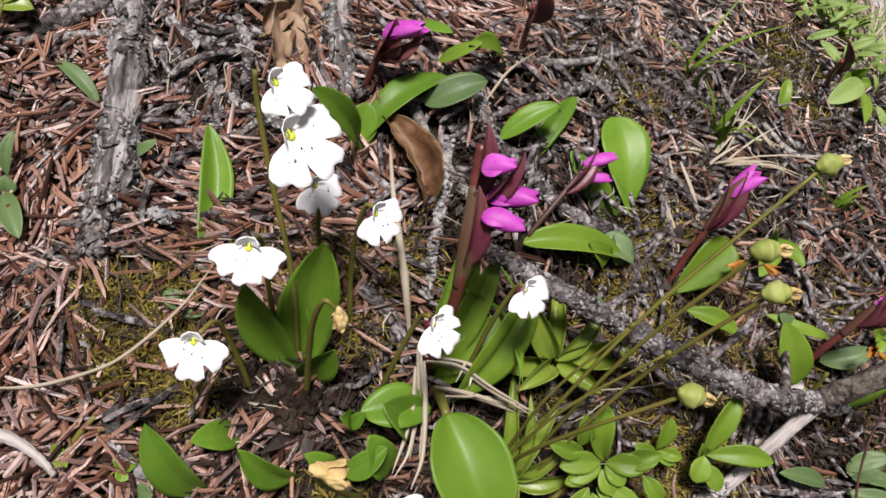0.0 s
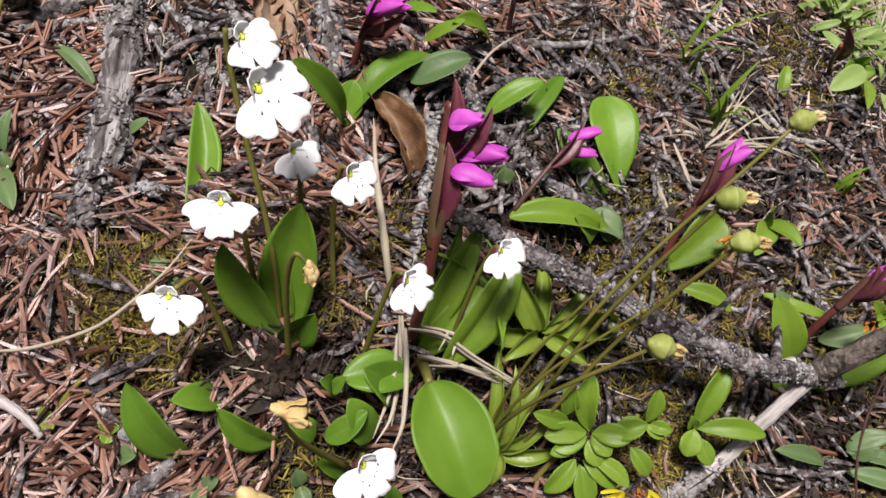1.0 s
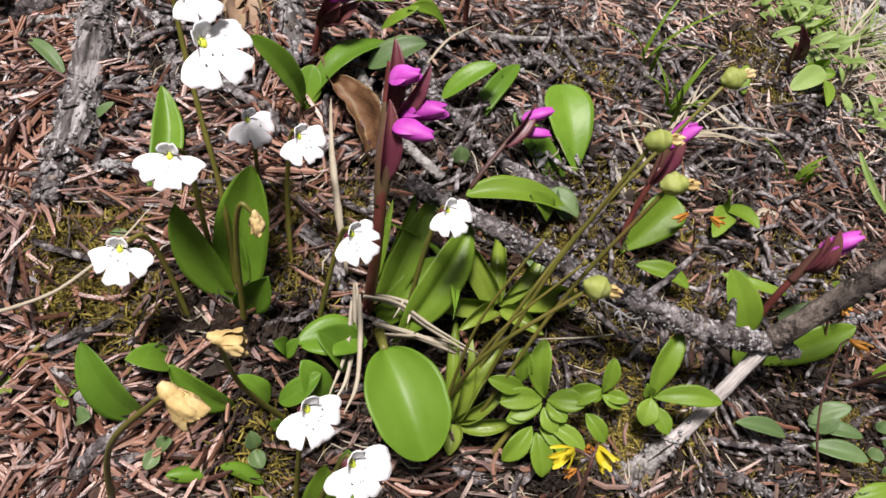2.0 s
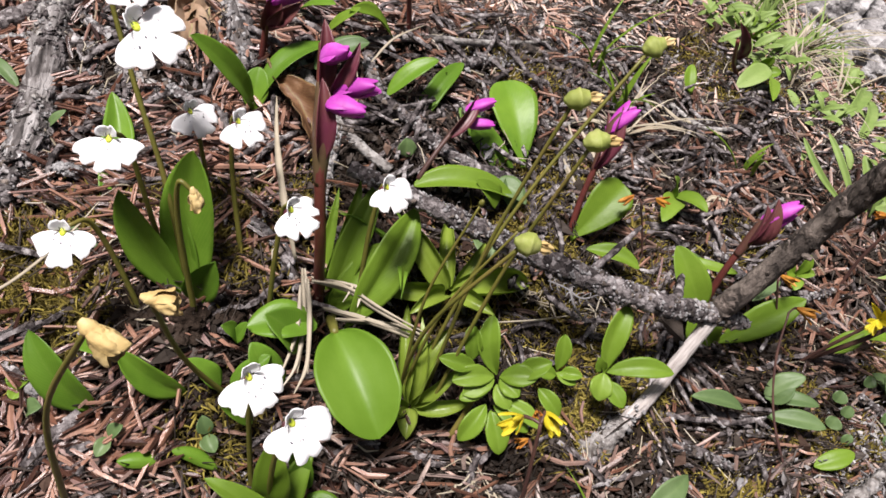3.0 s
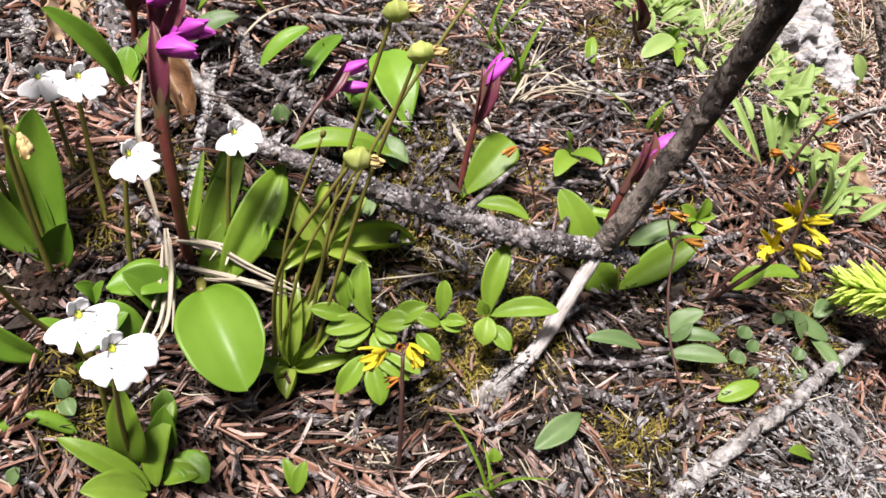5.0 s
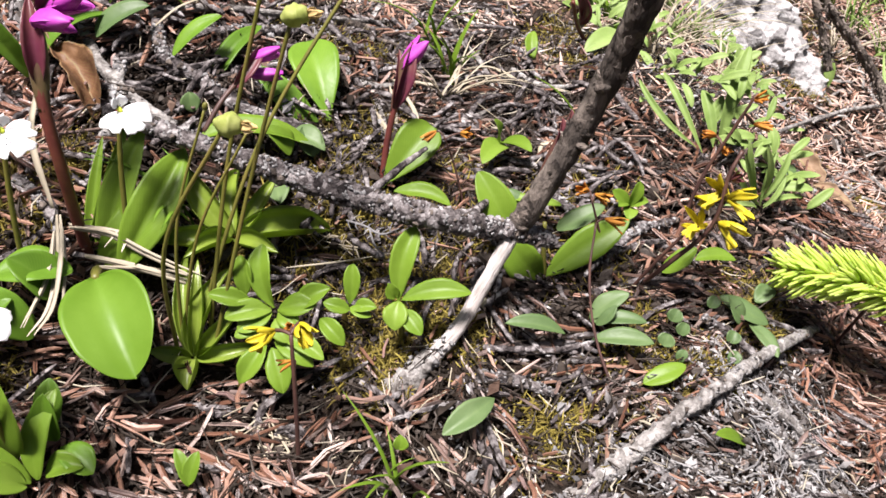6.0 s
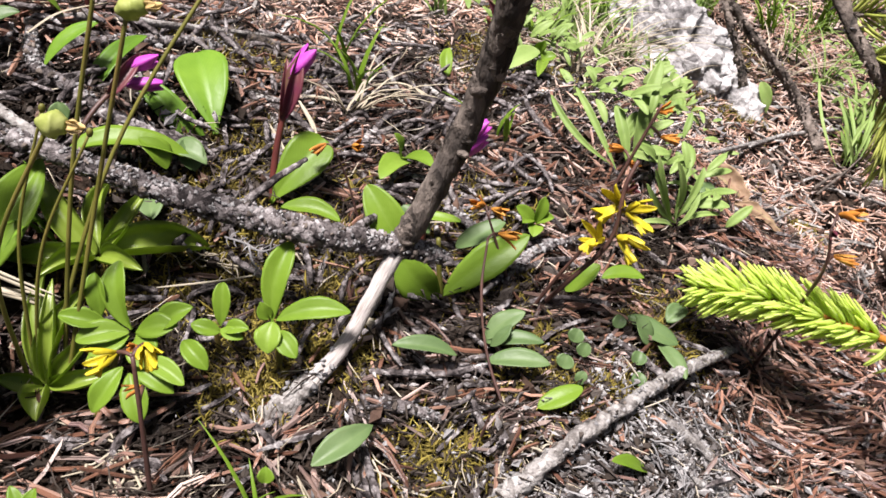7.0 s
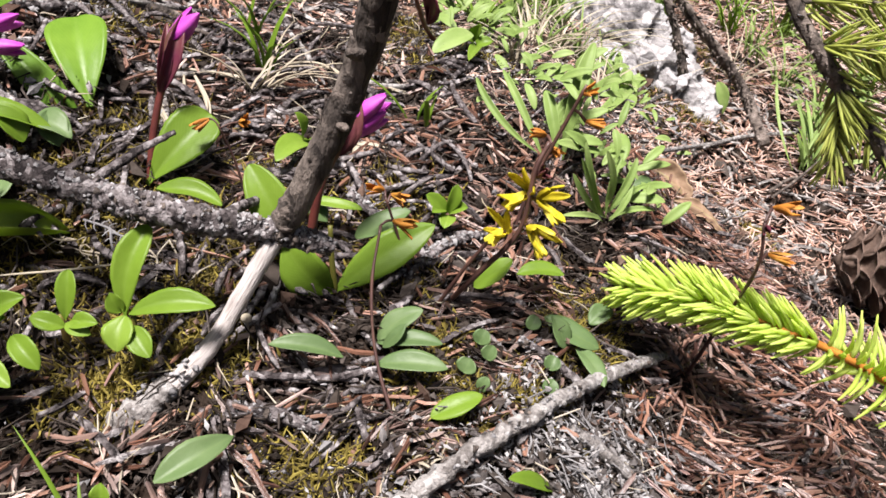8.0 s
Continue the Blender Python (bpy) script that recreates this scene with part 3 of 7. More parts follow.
UPRIGHT = dict(face=(0.25, -0.8, 0.5), arch=-0.03, fold=0.25, a=0.75, b=0.62, crease=0.12)
LYING = dict(face=(0.05, -0.45, 0.9), a=0.75, b=0.66, crease=0.14, teeth=0.018, n=26)
RISING = dict(face=(0.1, -0.8, 0.4), a=0.85, b=0.5, crease=0.12, teeth=0.015, n=26)
FLAT = dict(face=(0.1, -0.15, 1), arch=0.06, fold=0.12, a=0.62, b=0.62, crease=0.1)
leafy("upright_leaves", (-0.1, -0.0455, 0.03), "three upright smooth green leaves in a clump",
      [((-0.1005, -0.0455, 0.029), (-0.1145, -0.0465, 0.0605), 0.0095, dict(b=0.7)), ((-0.0995, -0.0445, 0.029), (-0.1029, -0.033, 0.0665), 0.0125), ((-0.1, -0.044, 0.03), (-0.108, -0.038, 0.051), 0.008), ((-0.0985, -0.046, 0.029), (-0.0935, -0.0455, 0.044), 0.0085)], LEAF, **UPRIGHT)
leafy("single_leaf", (-0.133, -0.029, 0.033), "single pointed green leaf standing in the needles", [((-0.1340, -0.0285, 0.0350), (-0.1462, 0.0000, 0.0465), 0.0085, dict(face=(0.4, -0.5, 0.75), a=0.7, b=0.75))], LEAF, **UPRIGHT)
broad = leafy("broad_leaf", (-0.062, -0.038, 0.024), "broad oval glossy bright green leaf on a short stalk", [((-0.0640, -0.0406, 0.0267), (-0.0444, -0.0609, 0.0204), 0.0193, dict(face=(0.2, -0.45, 0.9), arch=0.08, fold=0.12, a=0.55, b=0.5, n=44, m=9, droop=0.05, crease=0.1))], BROAD, **FLAT)
part("leaf_stalk", tube([(-0.0637, -0.0409, 0.0267), (-0.0665, -0.036, 0.0245), (-0.0685, -0.0305, 0.0175)], (0.0011, 0.0015, 0.0017), 8, 4), STALK, broad, "short green leaf stalk")


def orchid(base, stem, buds, bracts, leaves, label, r=0.0014, mat=None, tone=None, sheath=None):
    """A purple orchid: maroon stem, folded bracts, magenta blooms and broad basal leaves."""
    ob = thing("purple_orchid", base, label, "orchid", "purple orchids")
    part("stem", tube(stem, (r, r * 0.9, r * 0.8), 9, 6), tone or MAROON, ob, "dark maroon stem")
    if sheath:
        part("sheath", tube(sheath, (r * 0.95, r * 1.35, r * 1.5, r * 0.9), 14, 6, 0.1, 120), SHEATH, ob, "swollen maroon and olive sheath")
    for b, t, w in bracts:
        part("bract", blade(b, t, w, (0.45, -0.6, 0.4), 0.12, 1.1, 0.7, 0.8, 0.0004, 0.03, 0, 0, 10, 3), BRACT, ob, "maroon bract")
    for b, t, w in buds:
        b, t = Vector(b), Vector(t)
        d = (t - b).normalized()
        for k, roll in enumerate((0, 120, 240)):
            f = Matrix.Rotation(radians(roll), 3, d) @ d.orthogonal()
            part("petal", blade(b, t + f * w * 0.28 * (k > 0), w * 1.05, -f, -0.14, 1.0, 0.5, 0.75, 0.0003, 0.15, 0.06 * k, 0, 10, 3), PURPLE, ob, "magenta petal")
    for b, t, w, *o in leaves:
        own = dict(face=(0.1, -0.3, 1), arch=0.08, fold=0.2, a=0.65, b=0.6, crease=0.1, n=22, m=5)
        if o:
            own.update(o[0])
        part("leaf", blade(b, t, w, **own), mat or LEAF, ob, "broad green basal leaf")
    return ob


orchid((-0.0728, -0.0300, 0.0200), [(-0.0728, -0.0300, 0.0190), (-0.0722, -0.0310, 0.0450), (-0.0737, -0.0285, 0.0660), (-0.0752, -0.0240, 0.0740), (-0.0785, -0.0165, 0.0835), (-0.0800, -0.0120, 0.0900)],
       [((-0.0783, -0.0185, 0.0900), (-0.0728, -0.0158, 0.0935), 0.0046), ((-0.0755, -0.0185, 0.0825), (-0.0658, -0.0155, 0.0865), 0.0050), ((-0.0748, -0.0238, 0.0828), (-0.0664, -0.0208, 0.0828), 0.0048)],
       [((-0.0742, -0.0275, 0.0690), (-0.0775, -0.0190, 0.0860), 0.0046), ((-0.0775, -0.0185, 0.0800), (-0.0806, -0.0105, 0.0950), 0.0042), ((-0.0765, -0.0200, 0.0800), (-0.0715, -0.0125, 0.0930), 0.0036)],
       [((-0.0634, -0.0342, 0.0205), (-0.0535, -0.0088, 0.0455), 0.0112, dict(face=(0.35, -0.75, 0.5), a=1.0, b=0.75, n=24, m=6, fold=0.1, crease=0.3, droop=0.1)), ((-0.0705, -0.0295, 0.0200), (-0.0660, -0.0050, 0.0475), 0.0080, dict(face=(0.15, -0.8, 0.5), a=0.75, b=0.75, fold=0.15, crease=0.22)),
        ((-0.0735, -0.0280, 0.0210), (-0.0708, -0.0060, 0.0470), 0.0048, dict(face=(0.5, -0.6, 0.4), a=0.6, b=0.8, fold=0.5)), ((-0.0745, -0.0275, 0.0210), (-0.0757, -0.0090, 0.0450), 0.0032, dict(face=(0.3, -0.8, 0.4), a=0.6, b=0.8, fold=0.5)), ((-0.0695, -0.0320, 0.0190), (-0.0600, -0.0170, 0.0370), 0.0085, dict(face=(0.1, -0.6, 0.7), a=0.8, b=0.5, droop=0.15))],
       "purple orchid with three magenta blooms and maroon bracts", 0.0015, mat=YOUNG, sheath=[(-0.0736, -0.0290, 0.0640), (-0.0745, -0.0262, 0.0710), (-0.0758, -0.0228, 0.0765), (-0.0782, -0.0172, 0.0835)])
orchid((-0.1164, 0.0285, 0.036), [(-0.1164, 0.0285, 0.035), (-0.1155, 0.0302, 0.048), (-0.1135, 0.0315, 0.064)],
       [((-0.114, 0.0318, 0.066), (-0.1045, 0.034, 0.073), 0.005)], [((-0.1145, 0.031, 0.058), (-0.1115, 0.0325, 0.0725), 0.006), ((-0.114, 0.031, 0.06), (-0.104, 0.034, 0.0685), 0.0045)],
       [((-0.1110, 0.0140, 0.0430), (-0.1205, 0.0010, 0.0720), 0.0085, dict(face=(0.5, -0.2, 0.8), arch=0.08)), ((-0.1105, 0.0150, 0.0430), (-0.0955, 0.0396, 0.0535), 0.0085, dict(face=(-0.4, -0.3, 0.8), arch=0.2)), ((-0.1110, 0.0140, 0.0420), (-0.1120, 0.0215, 0.0520), 0.0080)],
       "purple orchid in bud with two long leaves", 0.0012)
orchid((-0.0125, 0.028, 0.0165), [(-0.0125, 0.028, 0.0155), (-0.0125, 0.033, 0.028), (-0.0108, 0.0395, 0.043)],
       [((-0.0112, 0.0425, 0.0475), (-0.0052, 0.0495, 0.0545), 0.0046)], [((-0.0118, 0.037, 0.037), (-0.0088, 0.0475, 0.0545), 0.0042), ((-0.0118, 0.037, 0.037), (-0.0125, 0.0465, 0.052), 0.0035)],
       [((-0.0120, 0.0259, 0.0175), (-0.0009, 0.0423, 0.0309), 0.0128, dict(face=(0.1, -0.7, 0.65), a=1.1, b=0.42, teeth=0.012, n=30))], "purple orchid bud above one broad leaf", 0.0011, mat=YOUNG, sheath=[(-0.0116, 0.0370, 0.0370), (-0.0110, 0.0405, 0.0435), (-0.0103, 0.0440, 0.0490), (-0.0085, 0.0465, 0.0530)])
orchid((0.0325, 0.02, 0.012), [(0.0318, 0.0195, 0.012), (0.0335, 0.023, 0.028), (0.0375, 0.0285, 0.04)],
       [((0.0375, 0.029, 0.0415), (0.0455, 0.0345, 0.049), 0.0046), ((0.0375, 0.0285, 0.039), (0.0455, 0.035, 0.0445), 0.0044)], [((0.0358, 0.0265, 0.035), (0.0395, 0.032, 0.0495), 0.0055), ((0.0358, 0.0265, 0.035), (0.0375, 0.031, 0.047), 0.005)],
       [((0.0295, 0.0125, 0.018), (0.0172, 0.0205, 0.0325), 0.0098, dict(face=(0.2, -0.7, 0.7), a=0.5))], "purple orchid with two open magenta blooms", 0.0012, mat=YOUNG, sheath=[(0.0345, 0.0245, 0.0320), (0.0362, 0.0268, 0.0370), (0.0378, 0.0288, 0.0410), (0.0395, 0.0305, 0.0440)])
orchid((-0.058, 0.014, 0.036), [(-0.0595, 0.0125, 0.036), (-0.0565, 0.0195, 0.0425), (-0.0525, 0.0305, 0.0475)],
       [((-0.0525, 0.032, 0.049), (-0.0455, 0.0375, 0.052), 0.0035), ((-0.053, 0.0305, 0.0455), (-0.044, 0.035, 0.0455), 0.0035)], [((-0.055, 0.024, 0.044), (-0.0505, 0.037, 0.052), 0.004)],
       [((-0.0322, 0.0390, 0.0290), (-0.0462, 0.0610, 0.0435), 0.0152, dict(face=(0.3, -0.6, 0.8), a=1.1, b=0.5, droop=0.05)), ((-0.034, 0.036, 0.024), (-0.056, 0.042, 0.042), 0.008, dict(face=(0.0, -0.4, 0.9)))], "drooping purple orchid buds beside a large leaf", 0.0008, tone=DARKSTEM)


# ---- kinds of small things ----
def seed_stalk(stem, d, size=0.0075):
    """A thin green stalk with a ripening seed capsule and its withered tip."""
    ob = thing("seed_capsule", stem[0], "pale green seed capsule with withered tip on a thin stalk", "seed head", "seed capsules")
    part("stalk", tube(stem, (0.00055, 0.0005, 0.00045), 7, 8), STALK, ob)
    p, d = Vector(stem[-1]), Vector(d).normalized()
    pod = part("capsule", tube([p - d * size * 0.3, p - d * size * 0.12, p + d * size * 0.15, p + d * size * 0.42], (size * 0.09, size * 0.25, size * 0.33, size * 0.2), 14, 8, 0.3, 300), CAPSULE, ob, "swollen pale green capsule")
    for k in range(4):
        f = Matrix.Rotation(radians(90 * k + 20), 3, d) @ d.orthogonal()
        part("withered_lobe", blade(p + d * size * 0.38, p + d * size * (0.62 + 0.06 * k) + f * size * 0.12, size * 0.2, f, 0.1, 0.5, 0.5, 0.5, 0.0002, 0.3, 0.2, 0, 5, 2), WILTED, pod, "withered pale brown lobe")
    return ob


def bare_stalk(stem):
    ob = thing("flower_stalk", stem[0], "thin green flower stalk without its flower", "stalk", "bare stalks")
    part("stalk", tube(stem, (0.0005, 0.0004, 0.0003), 7, 8), STALK, ob)
    part("stalk_tip", ball(stem[-1], (0.0007, 0.0007, 0.0011), (0.2, 0, 1), 2), STALK, ob)
    return ob


def wilted_flower(stem, d, size):
    """A spent flower hanging on its bent stalk."""
    ob = thing("wilted_flower", stem[0], "wilted yellow-brown flower nodding on a curved stalk", "flower", "wilted flowers")
    part("stalk", tube(stem, (0.0008, 0.0006, 0.0005), 8, 8, 0.12, 300), STALK, ob)
    p, d = Vector(stem[-1]), Vector(d).normalized()
    body = part("body", tube([p - d * size * 0.2, p, p + d * size * 0.25, p + d * size * 0.5], (size * 0.08, size * 0.17, size * 0.2, size * 0.1), 12, 6, 0.3, 500), WILTED, ob, "shrunken yellow-brown corolla")
    rng = random.Random(int(abs(p.x) * 1e5))
    for k in range(6):
        f = (Matrix.Rotation(radians(60 * k + rng.uniform(-12, 12)), 3, d) @ d.orthogonal()).normalized()
        bm = blade(p - d * size * 0.05 + f * size * 0.1, p + d * size * rng.uniform(0.65, 0.95) + f * size * rng.uniform(0.15, 0.32), size * 0.45, f, 0.12, -0.7, 0.4, 0.3, 0.0002, 0.4, rng.uniform(-0.2, 0.1), 0, 12, 4)
        for v in bm.verts:
            v.co += f * size * 0.09 * noise.noise(v.co * 900) + d * size * 0.06 * noise.noise(v.co * 700 + Vector((3, 0, 0)))
        part("lobe", bm, WILTED, body, "crumpled dry lobe")
    return ob


TONES = {"yellow": YELLOW, "orange": ORANGE, "brown": BRACT}


def yellow_orchid(label, stem, blooms, r):
    """An orchid with small spidery blooms: five narrow petals and a frilled lip each."""
    ob = thing("yellow_orchid", stem[0], label, "orchid", "yellow orchids")
    if len(stem) == 2:
        stem = [stem[0], tuple((Vector(stem[0]) + Vector(stem[1])) / 2), stem[1]]
    r *= 0.75
    part("stem", tube(stem, (r, r * 0.85, r * 0.7), 8, 6, 0.25, 500), DARKSTEM, ob, "dark red-brown stem")
    line = curve_through(stem, 8)
    for p, d, s, tone in blooms:
        p, d = Vector(p), Vector(d).normalized()
        mat = TONES[tone]
        foot = min(line, key=lambda c: (c - p).length)
        root = p - d * s * 0.45
        ovary = part("ovary", tube([foot, (foot + root) / 2 + Vector((0, 0, s * 0.06)), root], (r * 0.6, r * 0.7, r * 0.8), 6, 4), DARKSTEM, ob)
        rng = random.Random(int((p.x + p.z) * 1e5))
        side = d.orthogonal().normalized()
        s *= 0.84 if tone == "yellow" else 0.74
        opening = 0.46 if tone == "yellow" else 0.22
        for k in range(5):
            f = Matrix.Rotation(radians(72 * k + rng.uniform(-12, 12)), 3, d) @ side
            way = (d + f * opening * rng.uniform(0.7, 1.4)).normalized()
            part("petal", blade(root, root + way * s * rng.uniform(0.85, 1.15), s * rng.uniform(0.2, 0.3), -f + d * 0.2, -0.06, 0.5, 0.7, 0.6, 0.00025, 0.35, rng.uniform(-0.15, 0.2), rng.uniform(-0.08, 0.08), 8, 2), mat, ovary)
        if tone == "yellow":
            low = (d - Vector((0, 0, 0.6))).normalized()
            for k in (-1, 0, 1):
                part("lip_lobe", blade(root + d * s * 0.3, root + low * s * 0.95 + low.cross(Vector((0, 0, 1))) * s * 0.14 * k, s * 0.2, d, 0.0, -0.4, 0.5, 0.3, 0.0002, 0.8, 0.1, 0, 7, 2), YELLOW, ovary, "frilled yellow lip")
    return ob


def straw(label, lines, width, strands=0):
    """Dry grass: one blade for each line."""
    if not isinstance(lines[0], list):
        lines = [lines]
    ob = thing("dry_grass", lines[0][0], label, "dry grass")
    rng = random.Random(len(label) + len(lines))
    for line in lines:
        for strand in range(strands or (2 if width > 0.0006 else 1)):
            off = Vector((rng.gauss(0, 1), rng.gauss(0, 0.5), rng.gauss(0, 1))) * width * 1.1
            pts = curve_through([Vector(p) + off * (0.4 + 0.6 * k) for k, p in enumerate(line)], 7)
            bm = bmesh.new()
            rows = []
            wide = width * rng.uniform(0.55, 0.85)
            for k, p in enumerate(pts):
                d = (pts[min(k + 1, len(pts) - 1)] - pts[max(k - 1, 0)]).normalized()
                side = d.cross(Vector((0.1, -0.7, 0.7))).normalized()
                nrm = side.cross(d)
                end = k / (len(pts) - 1)
                w = wide * (1.0 - 0.85 * end**3) * (0.45 + 0.55 * min(1, end * 5)) * (1 + 0.25 * noise.noise(p * 400))
                rows.append([bm.verts.new(p + side * w * a + nrm * wide * b) for a, b in ((-1, 0.3), (0, 0), (1, 0.3), (0, -0.3))])
            for a, b in zip(rows, rows[1:]):
                for s in range(4):
                    bm.faces.new((a[s], a[(s + 1) % 4], b[(s + 1) % 4], b[s]))
            bm.faces.new(rows[0][::-1])
            bm.faces.new(rows[-1])
            part("blade", bm, STRAW, ob)
    return ob


def rootlets(label, start, reach, count, r, seed):
    """Pale, forked rootlets or lichen threads lying on the litter."""
    rng = random.Random(seed)
    ob = thing("pale_rootlets", start, label, "rootlets")
    ends = [Vector(start)]
    for k in range(count):
        a = rng.choice(ends[-6:])
        b = a + Vector((rng.gauss(0, 1), rng.gauss(0, 0.7), 0)) * reach
        b.z = float(height(b.x, b.y)) + rng.uniform(0.002, 0.005)
        m = (a + b) / 2 + Vector((rng.gauss(0, 1), rng.gauss(0, 1), 0.5)) * reach * 0.2
        part("thread", tube([a, m, b], (r, r * 0.8, r * 0.4), 6, 4, 0.2, 900), STRAW, ob)
        ends.append(b)
    return ob


def dry_leaf(label, base, tip, width, curl, mat=None):
    ob = thing("dry_leaf", base, label, "dry leaf")
    bm = blade(base, tip, width, (0.3, -0.5, 1), 0.03, curl, 0.4, 0.45, 0.0004, 0.6, 0.05, 0.1, 30, 10)
    for v in bm.verts:
        v.co += Vector((0.2, -0.5, 0.8)) * (0.0011 * noise.noise(v.co * 230) + 0.0005 * noise.noise(v.co * 600)) + Vector((0.0008, 0.0004, 0)) * noise.noise(v.co * 300 + Vector((5, 0, 0)))
    part("leaf_blade", bm, mat or DRYLEAF, ob)
    a, b = Vector(base), Vector(tip)
    part("leaf_stalk", tube([a, a - (b - a) * 0.1, a - (b - a) * 0.22 + Vector((0, 0, 0.001))], (0.0006, 0.0004), 6, 3), DRYLEAF, ob)
    return ob


def spruce_needles(axis, length, count, mat, ob, thick=0.00055, lean=0.75, seed=2, flat=0.0):
    """Needles all round a shoot, as one part."""
    rng = random.Random(seed)
    line = curve_through(axis, 12)
    bm = bmesh.new()
    for k in range(count):
        u = (k + rng.random()) / count * (len(line) - 1.001)
        i = int(u)
        p = line[i].lerp(line[i + 1], u - i)
        d = (line[i + 1] - line[i]).normalized()
        a = rng.uniform(0, 2 * math.pi)
        s1 = d.cross(Vector((0, 0, 1))).normalized()
        f = s1 * math.cos(a) + s1.cross(d) * math.sin(a) * (1 - flat)
        way = (d * lean + f).normalized()
        ln = length * rng.uniform(0.8, 1.15) * (0.55 + 0.45 * min(1, (1 - u / len(line)) * 4))
        bend = d * ln * 0.16
        tube([p, p + way * ln * 0.5, p + way * ln + bend], (thick * 0.8, thick, thick * 0.35), 5, 2, 0, 1, bm)
    return part("needles", bm, mat, ob, "dense narrow needles")


shoot = thing("spruce_shoot", (0.1855, 0.0270, -0.0200), "fresh bright yellow-green spruce shoot hanging over the litter", "spruce twig")
SHOOT = [(0.1661, 0.0410, -0.0062), (0.1454, 0.0421, -0.0021), (0.1290, 0.0424, 0.0006), (0.1115, 0.0413, 0.0008)]
shoot_axis = part("shoot_axis", tube([(0.205, 0.034, -0.019), (0.185, 0.0385, -0.012)] + SHOOT, (0.0013, 0.0012, 0.001, 0.0007), 7, 6, 0.2), ORANGE, shoot, "orange-brown shoot axis")
spruce_needles(SHOOT, 0.0112, 430, SPRUCE, shoot_axis, 0.00068, 0.8, 2, 0.2)
spruce_needles([(0.203, 0.0345, -0.0185), (0.185, 0.0385, -0.012), (0.168, 0.0408, -0.0068)], 0.0142, 80, SPRUCE, shoot_axis, 0.00068, 0.25, 7)


def pegged(name, pts, radii, ob, pegs, label, seed):
    """A twig rough with the pegs that fallen needles leave."""
    rng = random.Random(seed)
    bm = tube(pts, radii, 9, 10, 0.3, 500)
    line = curve_through(pts, 10)
    for _ in range(pegs):
        k = rng.randrange(len(line) - 1)
        p = line[k].lerp(line[k + 1], rng.random())
        d = (line[k + 1] - line[k]).normalized()
        f = (Matrix.Rotation(rng.uniform(0, 6.28), 3, d) @ d.orthogonal()).normalized()
        r = sum(radii) / len(radii)
        tube([p + f * r * 0.7, p + f * r * 1.2 + d * 0.0003, p + f * r * 1.75 + d * 0.0008], (0.0005, 0.0004, 0.0002), 5, 1, 0, 1, bm)
    part(name, bm, DARKBARK, ob, label)


bough = thing("spruce_branch", (0.2750, 0.1100, -0.0950), "dark spruce branch with olive-green needles and bare twigs", "spruce twig")
BOUGH = [(0.1300, 0.1780, 0.1000), (0.1450, 0.1700, 0.0720), (0.1585, 0.1551, 0.0488), (0.1739, 0.1436, 0.0318), (0.1888, 0.1459, 0.0171), (0.2035, 0.1400, 0.0042), (0.2400, 0.1250, -0.0300), (0.2750, 0.1100, -0.0980)]
pegged("wood", BOUGH, (0.002, 0.0022, 0.0026, 0.0027, 0.0028, 0.0028, 0.003, 0.003), bough, 150, "dark scaly wood", 3)
crust(bough, BOUGH[1:6], 0.0026, 60, 0.0011)
for k, (a, b, c) in enumerate((((0.1600, 0.1540, 0.0470), (0.1800, 0.1500, 0.0520), (0.2050, 0.1480, 0.0480)), ((0.1700, 0.1460, 0.0360), (0.1900, 0.1420, 0.0380), (0.2150, 0.1400, 0.0300)), ((0.1550, 0.1590, 0.0550), (0.1720, 0.1600, 0.0640), (0.1950, 0.1600, 0.0640)))):
    twig_part = part("side_twig", tube([a, b, c], (0.0012, 0.0007), 6, 5, 0.2), DARKBARK, bough)
    spruce_needles([a, b, c], 0.0145, 90, OLDSPRUCE, twig_part, 0.0006, 0.8, 20 + k)
spruce_needles([(0.1760, 0.1436, 0.0300), (0.1888, 0.1459, 0.0171), (0.2035, 0.1400, 0.0042)], 0.0135, 60, OLDSPRUCE, bough, 0.0006, 0.9, 31)
hanging = part("side_twig", tube([(0.1790, 0.1430, 0.0270), (0.1850, 0.1400, 0.0130), (0.1880, 0.1380, -0.0040)], (0.001, 0.0008, 0.0005), 6, 5, 0.2), DARKBARK, bough)
spruce_needles([(0.1800, 0.1425, 0.0250), (0.1850, 0.1400, 0.0130), (0.1880, 0.1380, -0.0040)], 0.0120, 80, OLDSPRUCE, hanging, 0.0006, 1.1, 33)
pegged("bare_twig", [(0.1300, 0.1780, 0.1000), (0.1090, 0.1470, 0.0640), (0.1225, 0.1450, 0.0440), (0.1400, 0.1500, 0.0270), (0.1543, 0.1545, 0.0120), (0.1640, 0.1400, -0.0005)], (0.0014, 0.0014, 0.0017, 0.0019, 0.002, 0.0021), bough, 170, "bare twig with peg-like leaf scars", 4)
pegged("bare_twig", [(0.1300, 0.1780, 0.1000), (0.1080, 0.1470, 0.0670), (0.1150, 0.1330, 0.0500), (0.1220, 0.1290, 0.0370), (0.1264, 0.1261, 0.0271)], (0.0012, 0.0012, 0.0013, 0.0013, 0.0017), bough, 110, "short bare twig with leaf scars", 5)

